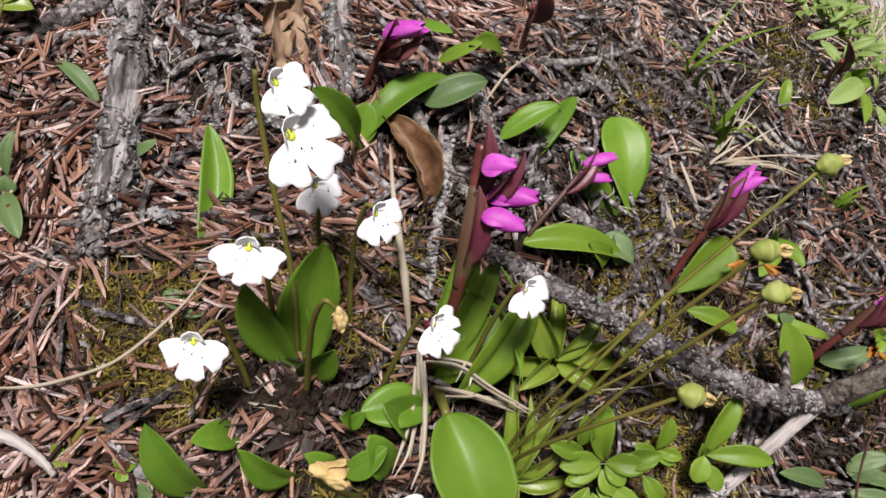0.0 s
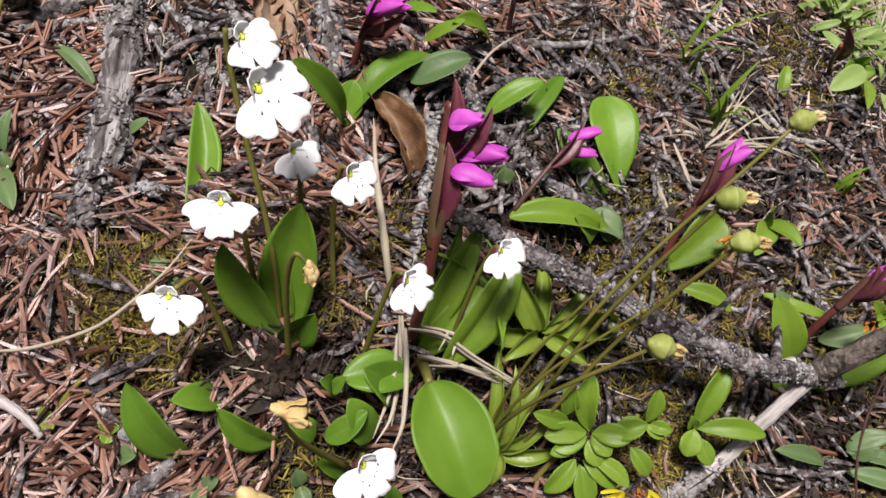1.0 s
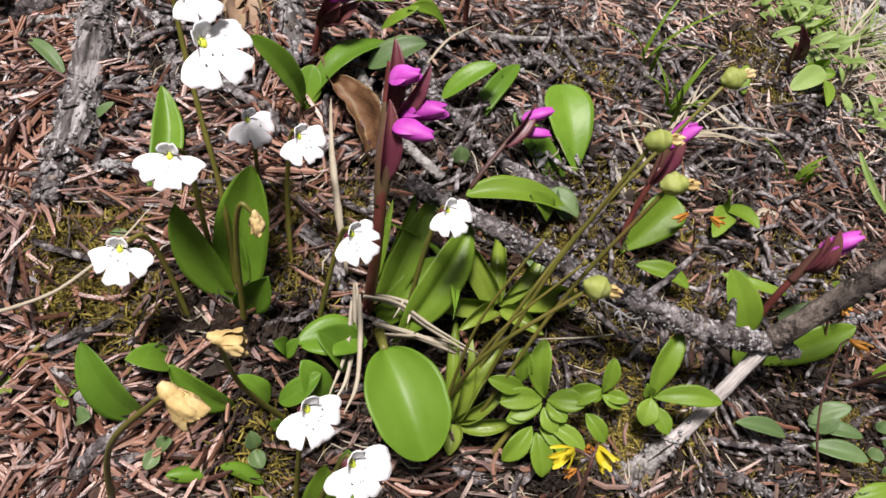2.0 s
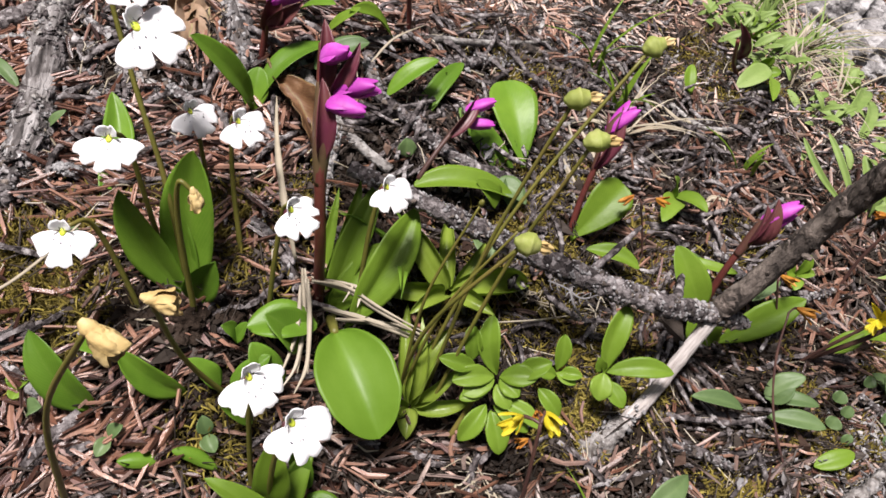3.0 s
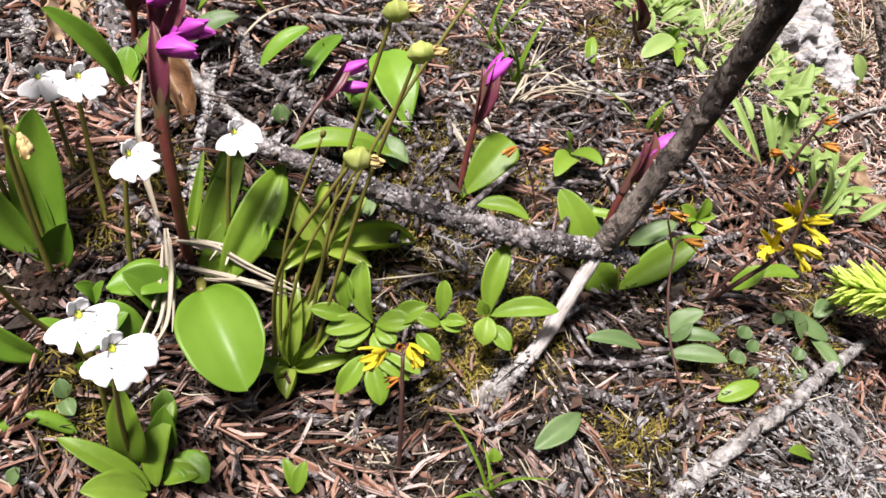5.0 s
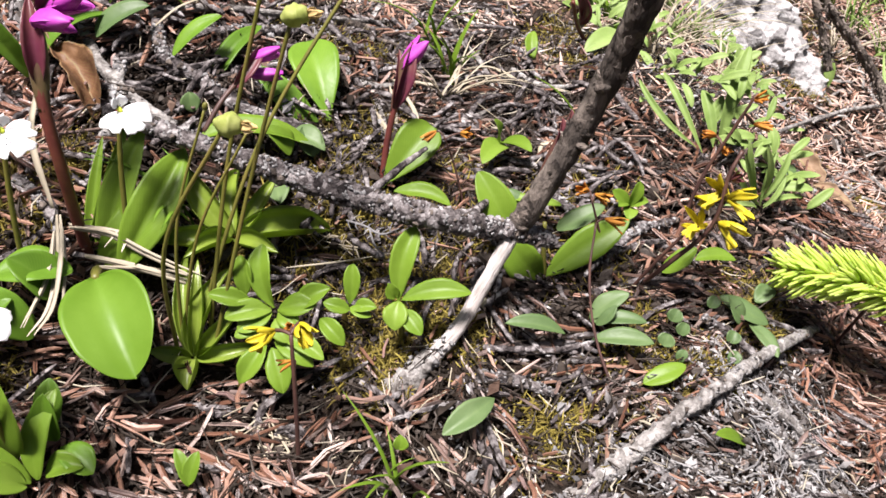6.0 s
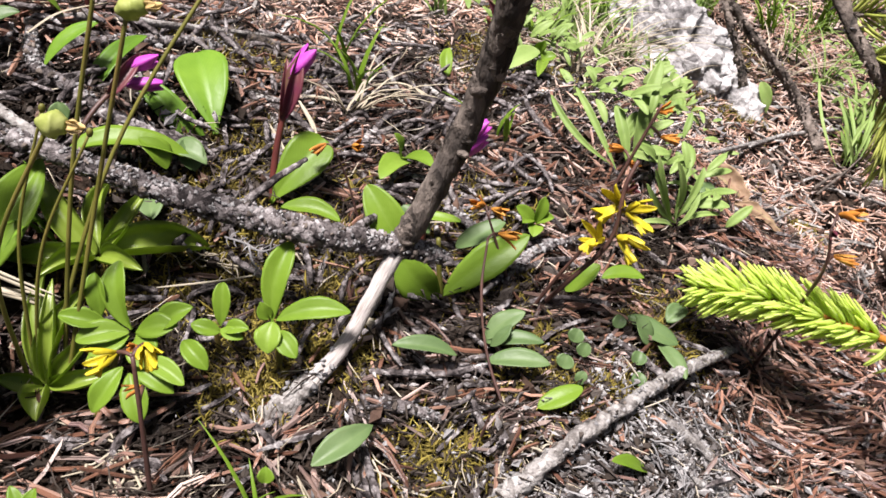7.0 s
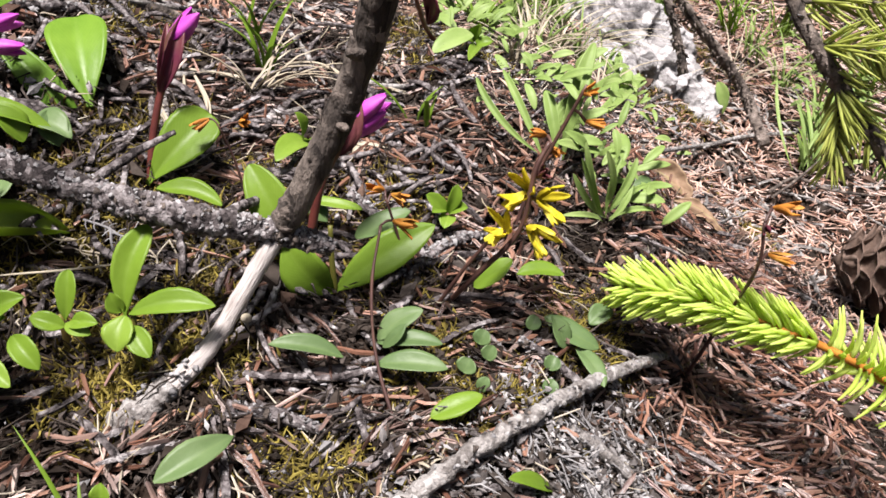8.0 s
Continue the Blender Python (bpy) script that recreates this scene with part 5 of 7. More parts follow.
leafy("round_leaf", (-0.0388, 0.0251, 0.0315), "broad dull green leaf near the branch",
      [((-0.0388, 0.0251, 0.0315), (-0.0279, 0.0219, 0.0311), 0.0076, dict(a=0.4, b=0.6))], SAGE, "leaf plant", "", **FLAT)
leafy("green_leaf", (-0.0362, 0.0163, 0.0304), "fresh green leaf by the branch",
      [((-0.0362, 0.0163, 0.0304), (-0.0424, 0.0165, 0.0389), 0.0070)], YOUNG, "leaf plant", "", **FLAT)
leafy("round_leaf", (-0.0375, 0.0077, 0.0261), "dull green heart-shaped leaf",
      [((-0.0375, 0.0077, 0.0261), (-0.0333, 0.0001, 0.0255), 0.0072, dict(a=0.35, b=0.7))], SAGE, "leaf plant", "", **FLAT)
leafy("narrow_leaf", (0.0203, 0.1310, 0.0122), "pointed pale leaf on the litter",
      [((0.0203, 0.1310, 0.0122), (0.0181, 0.1411, 0.0192), 0.0051)], YOUNG, "leaf plant", "", **FLAT)
leafy("green_leaf", (0.0207, 0.0353, 0.0140), "bright green leaf beside the branch",
      [((0.0207, 0.0353, 0.0140), (0.0411, 0.0351, 0.0159), 0.0040)], YOUNG, "leaf plant", "", **FLAT)
leafy("green_leaf", (-0.0068, 0.0203, 0.0207), "bright green leaf under the branch",
      [((-0.0068, 0.0203, 0.0207), (0.0100, 0.0198, 0.0209), 0.0059)], YOUNG, "leaf plant", "", **FLAT)
leafy("round_leaf", (0.0328, 0.0320, 0.0114), "dull green leaves beside an orchid",
      [((0.0328, 0.0320, 0.0114), (0.0242, 0.0353, 0.0176), 0.0063), ((0.0412, 0.0289, 0.0104), (0.0534, 0.0344, 0.0184), 0.0069)], SAGE, "leaf plant", "", **FLAT)
leafy("green_leaves", (0.0170, 0.0611, 0.0168), "three rounded bright green leaves",
      [((0.0170, 0.0611, 0.0168), (0.0172, 0.0597, 0.0258), 0.0062), ((0.0188, 0.0618, 0.0167), (0.0286, 0.0548, 0.0205), 0.0069, dict(a=0.4, b=0.6)), ((0.0199, 0.0606, 0.0165), (0.0156, 0.0453, 0.0213), 0.0076, dict(a=0.4, b=0.6))], YOUNG, "leaf plant", "", **FLAT)
leafy("leaf_pair", (0.0398, 0.0149, 0.0035), "broad pair of bright green leaves rising from one base",
      [((0.0398, 0.0149, 0.0035), (0.0610, 0.0282, 0.0195), 0.0096, dict(arch=0.05, a=0.95, b=0.75, face=(-0.1, -0.75, 0.65), teeth=0.012, n=30)), ((0.0396, 0.0146, 0.0035), (0.0288, 0.0115, 0.0178), 0.0108, dict(face=(-0.1, -0.7, 0.7), a=0.95, b=0.75, teeth=0.012, n=30))], YOUNG, "leaf plant", "", stem=[(0.0398, 0.0152, 0.0030), (0.0385, 0.0165, 0.0120), (0.0375, 0.0180, 0.0210)], **FLAT)

# ---- lower leaves ----
leafy("dark_leaf", (-0.1093, -0.0770, 0.0202), "dark green pointed leaf arching over the needles",
      [((-0.1093, -0.0770, 0.0202), (-0.1222, -0.0761, 0.0397), 0.0090, dict(face=(-0.1, -0.5, 0.9)))], LEAF, "leaf plant", "", **FLAT)
leafy("dark_leaf", (-0.0911, -0.0669, 0.0218), "dark green pointed leaf over the needles",
      [((-0.0911, -0.0669, 0.0218), (-0.1041, -0.0710, 0.0387), 0.0063, dict(face=(-0.1, -0.5, 0.9))), ((-0.1073, -0.0641, 0.0268), (-0.1132, -0.0715, 0.0370), 0.0070)], LEAF, "leaf plant", "", **FLAT)
leafy("leaf_rosette", (-0.0665, -0.0800, 0.0070), "rosette of green leaves under the white flowers",
      [((-0.0665, -0.0800, 0.0070), (-0.0640, -0.0790, 0.0330), 0.0090, dict(face=(0.1, -0.9, 0.4))), ((-0.0588, -0.0835, 0.0066), (-0.0758, -0.0847, 0.0222), 0.0054), ((-0.0581, -0.0825, 0.0064), (-0.0580, -0.0712, 0.0225), 0.0058), ((-0.0593, -0.0846, 0.0069), (-0.0672, -0.0921, 0.0176), 0.0077), ((-0.0574, -0.0808, 0.0065), (-0.0499, -0.0781, 0.0089), 0.0059)], YOUNG, "leaf plant", "", **FLAT)
leafy("seedling", (-0.1021, -0.0824, 0.0201), "tiny seedling with round green leaves",
      [((-0.1021, -0.0824, 0.0201), (-0.0998, -0.0800, 0.0232), 0.0034), ((-0.1023, -0.0825, 0.0202), (-0.1026, -0.0873, 0.0198), 0.0036)], SAGE, "leaf plant", "seedlings", **FLAT)
leafy("seedling", (-0.0832, -0.0730, 0.0180), "tiny seedling with round green leaves",
      [((-0.0832, -0.0730, 0.0180), (-0.0848, -0.0712, 0.0221), 0.0040), ((-0.0831, -0.0733, 0.0178), (-0.0795, -0.0763, 0.0172), 0.0042)], SAGE, "leaf plant", "seedlings", **FLAT)
leafy("seedling", (-0.0858, -0.0927, 0.0114), "tiny seedling with round green leaves",
      [((-0.0858, -0.0927, 0.0114), (-0.0847, -0.0900, 0.0145), 0.0033)], SAGE, "leaf plant", "seedlings", **FLAT)
leafy("seedling", (-0.1219, -0.0833, 0.0211), "tiny seedling with round green leaves",
      [((-0.1219, -0.0833, 0.0211), (-0.1188, -0.0824, 0.0241), 0.0046)], SAGE, "leaf plant", "seedlings", **FLAT)
leafy("rolled_leaf", (-0.0895, -0.0817, 0.0174), "rolled dark green leaves on the litter",
      [((-0.0895, -0.0817, 0.0174), (-0.0974, -0.0868, 0.0205), 0.0041, dict(fold=-0.9, arch=0.04)), ((-0.0781, -0.0784, 0.0138), (-0.0875, -0.0804, 0.0202), 0.0037, dict(fold=-0.9))], LEAF, "leaf plant", "", **FLAT)
leafy("small_leaf", (-0.0285, -0.0733, 0.0017), "heart-shaped light green leaf",
      [((-0.0285, -0.0733, 0.0017), (-0.0331, -0.0686, 0.0076), 0.0033), ((-0.0288, -0.0732, 0.0019), (-0.0279, -0.0680, 0.0076), 0.0038)], YOUNG, "leaf plant", "", **FLAT)
leafy("ground_leaf", (0.0237, -0.0495, 0.0070), "dull green leaf lying flat on the needles",
      [((0.0237, -0.0495, 0.0070), (0.0338, -0.0361, 0.0092), 0.0062, dict(a=0.75, b=0.95, n=26, teeth=0.012))], SAGE, "leaf plant", "", **FLAT)
leafy("seedling", (0.0142, -0.0530, 0.0026), "tiny seedling with one round leaf",
      [((0.0142, -0.0530, 0.0026), (0.0141, -0.0512, 0.0057), 0.0037)], YOUNG, "leaf plant", "seedlings", **FLAT)
leafy("sage_leaves", (0.0481, -0.0077, 0.0049), "dull green leaves low on the needles",
      [((0.0481, -0.0077, 0.0049), (0.0324, -0.0116, 0.0091), 0.0051, dict(a=0.7, b=0.7)), ((0.0541, -0.0005, 0.0054), (0.0632, 0.0047, 0.0123), 0.0058), ((0.0543, -0.0013, 0.0053), (0.0689, -0.0007, 0.0088), 0.0049), ((0.0559, -0.0029, 0.0057), (0.0603, -0.0005, 0.0118), 0.0034)], SAGE, "leaf plant", "", **FLAT)
leafy("sage_leaves", (0.0555, -0.0072, 0.0042), "dull green leaf on the needles",
      [((0.0555, -0.0072, 0.0042), (0.0715, -0.0065, 0.0066), 0.0056)], SAGE, "leaf plant", "", **FLAT)
leafy("green_leaf", (0.0699, -0.0168, 0.0015), "green oval leaf low on the moss",
      [((0.0699, -0.0168, 0.0015), (0.0799, -0.0108, 0.0052), 0.0055)], YOUNG, "leaf plant", "", **FLAT)
leafy("sage_leaves", (0.0921, 0.0278, -0.0031), "dull green leaves among the moss",
      [((0.0921, 0.0278, -0.0031), (0.1075, 0.0250, -0.0079), 0.0074), ((0.1017, 0.0229, -0.0073), (0.1090, 0.0113, -0.0072), 0.0053), ((0.1052, 0.0365, -0.0101), (0.1108, 0.0421, -0.0081), 0.0057), ((0.0993, 0.0218, -0.0069), (0.0945, 0.0241, 0.0008), 0.0063)], SAGE, "leaf plant", "", **FLAT)
leafy("seedling", (0.0769, 0.0080, 0.0019), "tiny seedling leaf on the litter",
      [((0.0769, 0.0080, 0.0019), (0.0780, 0.0100, 0.0049), 0.0045, dict(a=0.45, b=0.45))], SAGE, "leaf plant", "seedlings", **FLAT)
leafy("seedling", (0.0795, 0.0042, 0.0010), "tiny seedling leaf on the litter",
      [((0.0795, 0.0042, 0.0010), (0.0805, 0.0061, 0.0040), 0.0038, dict(a=0.45, b=0.45))], SAGE, "leaf plant", "seedlings", **FLAT)
leafy("seedling", (0.0946, 0.0104, -0.0045), "tiny seedling leaf on the litter",
      [((0.0946, 0.0104, -0.0045), (0.0958, 0.0131, -0.0022), 0.0043, dict(a=0.45, b=0.45))], SAGE, "leaf plant", "seedlings", **FLAT)
leafy("seedling", (0.0947, 0.0030, -0.0049), "tiny seedling leaf on the litter",
      [((0.0947, 0.0030, -0.0049), (0.0958, 0.0053, -0.0023), 0.0039, dict(a=0.45, b=0.45))], SAGE, "leaf plant", "seedlings", **FLAT)
leafy("seedling", (0.0794, -0.0052, 0.0001), "tiny seedling leaf on the litter",
      [((0.0794, -0.0052, 0.0001), (0.0804, -0.0036, 0.0032), 0.0031, dict(a=0.45, b=0.45))], SAGE, "leaf plant", "seedlings", **FLAT)
leafy("seedling", (0.0886, 0.0204, -0.0016), "tiny seedling leaf on the litter",
      [((0.0886, 0.0204, -0.0016), (0.0897, 0.0231, 0.0010), 0.0038, dict(a=0.45, b=0.45))], SAGE, "leaf plant", "seedlings", **FLAT)
leafy("seedling", (0.0746, -0.0018, 0.0016), "tiny seedling leaf on the litter",
      [((0.0746, -0.0018, 0.0016), (0.0757, 0.0002, 0.0044), 0.0049, dict(a=0.45, b=0.45))], SAGE, "leaf plant", "seedlings", **FLAT)
leafy("green_leaf", (0.0732, 0.0237, 0.0057), "two green leaves behind the yellow orchid",
      [((0.0732, 0.0237, 0.0057), (0.0814, 0.0277, 0.0134), 0.0059), ((0.0834, 0.0346, 0.0037), (0.0956, 0.0383, 0.0034), 0.0056)], YOUNG, "leaf plant", "", **FLAT)
leafy("grass_leaf", (0.0983, -0.0212, -0.0089), "narrow green leaf in the litter",
      [((0.0983, -0.0212, -0.0089), (0.0885, -0.0274, 0.0004), 0.0040)], YOUNG, "leaf plant", "", **FLAT)

# ---- leafy sprigs ----
leafy("leafy_sprig", (-0.0219, -0.0341, 0.0217), "low sprig of small oval bright green leaves",
      [((-0.0219, -0.0341, 0.0217), (-0.0272, -0.0273, 0.0345), 0.0058, RISING), ((-0.0225, -0.0347, 0.0212), (-0.0324, -0.0399, 0.0213), 0.0058, LYING), ((-0.0223, -0.0351, 0.0206), (-0.0288, -0.0413, 0.0190), 0.0052, LYING), ((-0.0211, -0.0344, 0.0212), (-0.0117, -0.0332, 0.0246), 0.0058, LYING), ((-0.0166, -0.0329, 0.0220), (-0.0098, -0.0300, 0.0278), 0.0055, LYING), ((-0.0210, -0.0348, 0.0207), (-0.0149, -0.0376, 0.0203), 0.0049, LYING), ((-0.0214, -0.0358, 0.0196), (-0.0163, -0.0402, 0.0176), 0.0047, LYING), ((-0.0226, -0.0366, 0.0190), (-0.0292, -0.0423, 0.0180), 0.0041, LYING), ((-0.0224, -0.0398, 0.0154), (-0.0265, -0.0490, 0.0098), 0.0055, LYING)]
      + [((-0.0204, -0.0393, 0.0155), (-0.0100, -0.0425, 0.0138), 0.0049, LYING), ((-0.0208, -0.0404, 0.0144), (-0.0154, -0.0483, 0.0083), 0.0060, LYING), ((-0.0193, -0.0382, 0.0166), (-0.0075, -0.0412, 0.0148), 0.0047, LYING), ((-0.0276, -0.0345, 0.0225), (-0.0370, -0.0372, 0.0254), 0.0047, LYING), ((-0.0292, -0.0339, 0.0234), (-0.0314, -0.0299, 0.0324), 0.0047, RISING), ((-0.0107, -0.0334, 0.0202), (-0.0036, -0.0378, 0.0178), 0.0047, LYING)], YOUNG, "leaf plant", "", stem=[(-0.0290, -0.0440, 0.0020), (-0.0270, -0.0400, 0.0090), (-0.0240, -0.0350, 0.0200)], **FLAT)
leafy("leafy_sprig", (-0.0068, -0.0226, 0.0158), "small sprig with oval green leaves",
      [((-0.0068, -0.0226, 0.0158), (-0.0075, -0.0174, 0.0248), 0.0043, RISING), ((-0.0065, -0.0235, 0.0147), (-0.0128, -0.0249, 0.0174), 0.0041, LYING), ((-0.0058, -0.0233, 0.0147), (0.0001, -0.0229, 0.0170), 0.0038, LYING), ((-0.0067, -0.0230, 0.0152), (-0.0009, -0.0246, 0.0153), 0.0032, LYING)], YOUNG, "leaf plant", "", stem=[(-0.0085, -0.0215, 0.0030), (-0.0090, -0.0210, 0.0150)], **FLAT)
leafy("leafy_sprig", (0.0054, -0.0205, 0.0181), "sprig with four oval green leaves",
      [((0.0054, -0.0205, 0.0181), (0.0065, -0.0098, 0.0339), 0.0063, RISING), ((0.0060, -0.0201, 0.0184), (0.0230, -0.0169, 0.0225), 0.0057, LYING), ((0.0054, -0.0205, 0.0181), (0.0061, -0.0270, 0.0146), 0.0063, LYING), ((0.0065, -0.0217, 0.0165), (0.0129, -0.0264, 0.0138), 0.0049, LYING), ((0.0045, -0.0202, 0.0186), (0.0026, -0.0201, 0.0231), 0.0037, LYING)], YOUNG, "leaf plant", "", stem=[(0.0060, -0.0200, 0.0020), (0.0065, -0.0195, 0.0180)], **FLAT)

# ---- sticky rosettes ----
ROLLED = dict(face=(0.1, -0.5, 0.8), arch=0.1, fold=0.15, a=0.5, b=0.72, rolled=0.75, crease=0.12, n=22, m=6)
leafy("sticky_rosette", (-0.0415, -0.0415, 0.0060), "rosette of yellow-green leaves with rolled edges",
      [((-0.0413, -0.0415, 0.0065), (-0.0368, -0.0262, 0.0240), 0.0072), ((-0.0420, -0.0415, 0.0065), (-0.0500, -0.0225, 0.0240), 0.0052), ((-0.0410, -0.0420, 0.0065), (-0.0255, -0.0362, 0.0105), 0.0056), ((-0.0414, -0.0425, 0.0065), (-0.0396, -0.0502, 0.0045), 0.0076, dict(face=(0.0, -0.5, 0.9))),
       ((-0.0420, -0.0425, 0.0065), (-0.0510, -0.0452, 0.0100), 0.0058), ((-0.0416, -0.0412, 0.0070), (-0.0445, -0.0285, 0.0265), 0.0046), ((-0.0410, -0.0415, 0.0070), (-0.0312, -0.0330, 0.0190), 0.0048)], STICKY, "leaf plant", "", **ROLLED)
leafy("sticky_rosette", (-0.0412, -0.0130, 0.0220), "star-shaped rosette of yellow-green leaves",
      [((-0.0410, -0.0126, 0.0230), (-0.0192, 0.0032, 0.0190), 0.0098, dict(face=(0.0, -0.5, 0.85))), ((-0.0400, -0.0140, 0.0230), (-0.0270, -0.0180, 0.0246), 0.0066), ((-0.0420, -0.0130, 0.0225), (-0.0575, -0.0050, 0.0370), 0.0092), ((-0.0412, -0.0124, 0.0228), (-0.0475, 0.0060, 0.0320), 0.0062),
       ((-0.0422, -0.0140, 0.0225), (-0.0605, -0.0220, 0.0255), 0.0070), ((-0.0418, -0.0146, 0.0225), (-0.0478, -0.0265, 0.0262), 0.0064), ((-0.0402, -0.0126, 0.0230), (-0.0345, 0.0015, 0.0330), 0.0056)], STICKY, "leaf plant", "", **ROLLED)
leafy("rounded_leaves", (-0.0833, -0.0499, 0.0312), "green leaves round the foot of the orchid",
      [((-0.0833, -0.0499, 0.0312), (-0.0681, -0.0420, 0.0300), 0.0108), ((-0.0708, -0.0471, 0.0246), (-0.0784, -0.0482, 0.0363), 0.0107), ((-0.0569, -0.0747, 0.0083), (-0.0476, -0.0784, 0.0066), 0.0068), ((-0.0585, -0.0741, 0.0090), (-0.0588, -0.0722, 0.0225), 0.0060), ((-0.0628, -0.0652, 0.0188), (-0.0599, -0.0721, 0.0111), 0.0059)], LEAF, "leaf plant", "", **FLAT)
leafy("leaf_rosette", (-0.0816, -0.0628, 0.0239), "small green leaves between the flower stalks",
      [((-0.0816, -0.0628, 0.0239), (-0.0748, -0.0558, 0.0315), 0.0059), ((-0.0839, -0.0639, 0.0242), (-0.0899, -0.0650, 0.0339), 0.0053), ((-0.0843, -0.0533, 0.0289), (-0.0862, -0.0550, 0.0364), 0.0046), ((-0.0849, -0.0535, 0.0289), (-0.0823, -0.0515, 0.0352), 0.0035), ((-0.0716, -0.0566, 0.0204), (-0.0790, -0.0557, 0.0339), 0.0082), ((-0.0748, -0.0661, 0.0175), (-0.0810, -0.0693, 0.0260), 0.0048)], LEAF, "leaf plant", "", **FLAT)

# ---- seed capsules and wilted flowers ----
seed_stalk([(-0.0392, -0.0387, 0.0054), (-0.0332, -0.0261, 0.0554), (-0.0236, -0.0176, 0.0974)], (0.6000, 0.2000, 0.1500))
seed_stalk([(-0.0370, -0.0417, 0.0054), (-0.0278, -0.0272, 0.0522), (-0.0173, -0.0208, 0.0909)], (0.6000, 0.2000, 0.1000))
seed_stalk([(-0.0458, -0.0417, 0.0054), (-0.0407, -0.0449, 0.0449), (-0.0248, -0.0400, 0.0763)], (0.7000, 0.1000, -0.0500))
seed_stalk([(-0.0436, -0.0387, 0.0054), (-0.0310, -0.0138, 0.0538), (-0.0100, 0.0152, 0.0943)], (0.5000, 0.3000, 0.2000))
bare_stalk([(-0.0454, -0.0397, 0.0054), (-0.0440, -0.0336, 0.0416), (-0.0366, -0.0255, 0.0698)])
bare_stalk([(-0.0454, -0.0397, 0.0054), (-0.0390, -0.0341, 0.0400), (-0.0267, -0.0265, 0.0666)])
wilted_flower([(-0.1035, -0.0985, 0.0120), (-0.0965, -0.1000, 0.0600), (-0.0805, -0.1010, 0.0958)], (0.6, -0.1, -0.35), 0.0072)
wilted_flower([(-0.0745, -0.0655, 0.0200), (-0.0845, -0.0735, 0.0470), (-0.0855, -0.0805, 0.0765)], (0.75, 0.15, -0.1), 0.0068)
wilted_flower([(-0.0965, -0.0505, 0.0290), (-0.0985, -0.0490, 0.0580), (-0.0972, -0.0488, 0.0725), (-0.0938, -0.0490, 0.0715)], (0.3, -0.2, -0.9), 0.0052)

# ---- yellow orchids ----
yellow_orchid("yellow and orange orchid with a red-brown stem", [(-0.0070, -0.0621, 0.0005), (-0.0080, -0.0580, 0.0190), (-0.0095, -0.0535, 0.0355)], [((-0.0158, -0.0546, 0.0346), (-0.5000, -0.6000, 0.1000), 0.0075, "yellow"), ((-0.0070, -0.0524, 0.0358), (0.5000, -0.6000, 0.1000), 0.0075, "yellow"), ((-0.0108, -0.0513, 0.0354), (0.0000, -0.6000, 0.5000), 0.0050, "orange"), ((-0.0119, -0.0530, 0.0249), (-0.5000, -0.5000, 0.1000), 0.0050, "orange")], 0.0008)
yellow_orchid("yellow orchid with star-like blooms on a red stem", [(0.0655, 0.0200, -0.0010), (0.0735, 0.0185, 0.0140), (0.0815, 0.0195, 0.0280), (0.0825, 0.0235, 0.0420), (0.0845, 0.0270, 0.0480)], [((0.0804, 0.0226, 0.0374), (-0.5000, -0.5000, 0.5000), 0.0105, "yellow"), ((0.0870, 0.0220, 0.0359), (0.5000, -0.5000, 0.4000), 0.0105, "yellow"), ((0.0863, 0.0172, 0.0292), (0.5000, -0.5000, 0.0000), 0.0105, "yellow"), ((0.0843, 0.0225, 0.0424), (0.2000, -0.5000, 0.6000), 0.0070, "brown")], 0.001)
yellow_orchid("yellow orchid bud on a red stem", [(0.0630, 0.0170, -0.0020), (0.0700, 0.0175, 0.0150), (0.0760, 0.0185, 0.0265)], [((0.0771, 0.0191, 0.0286), (-0.3000, -0.5000, 0.6000), 0.0090, "yellow")], 0.0008)
yellow_orchid("withered orange orchid on a dark stem", [(0.0800, 0.0560, -0.0030), (0.0830, 0.0620, 0.0140), (0.0880, 0.0655, 0.0300), (0.0925, 0.0680, 0.0440)], [((0.0821, 0.0670, 0.0282), (-0.6000, -0.4000, 0.3000), 0.0080, "orange"), ((0.0936, 0.0671, 0.0428), (0.4000, -0.5000, 0.5000), 0.0080, "orange"), ((0.0975, 0.0666, 0.0342), (0.7000, -0.4000, 0.2000), 0.0085, "orange"), ((0.0881, 0.0667, 0.0238), (0.3000, -0.6000, 0.1000), 0.0070, "orange")], 0.0009)
yellow_orchid("withered orange flower on a thin dark stalk", [(0.0657, -0.0220, -0.0046), (0.0563, -0.0098, 0.0070), (0.0517, 0.0013, 0.0187), (0.0510, 0.0110, 0.0290)], [((0.0567, 0.0123, 0.0294), (0.9000, -0.3000, 0.1000), 0.0085, "orange")], 0.0006)
yellow_orchid("withered orange flowers on a short stalk", [(0.0587, 0.0229, 0.0021), (0.0489, 0.0253, 0.0268)], [((0.0461, 0.0256, 0.0287), (-0.5000, -0.5000, 0.4000), 0.0075, "orange"), ((0.0523, 0.0259, 0.0270), (0.6000, -0.5000, 0.2000), 0.0075, "orange")], 0.0006)
yellow_orchid("withered orange flowers on a thin dry stalk", [(0.0130, 0.0314, 0.0085), (0.0081, 0.0341, 0.0235), (0.0044, 0.0334, 0.0340)], [((0.0002, 0.0323, 0.0333), (-0.5000, -0.5000, -0.3000), 0.0065, "orange"), ((0.0107, 0.0348, 0.0347), (0.5000, -0.5000, 0.3000), 0.0065, "orange")], 0.0005)
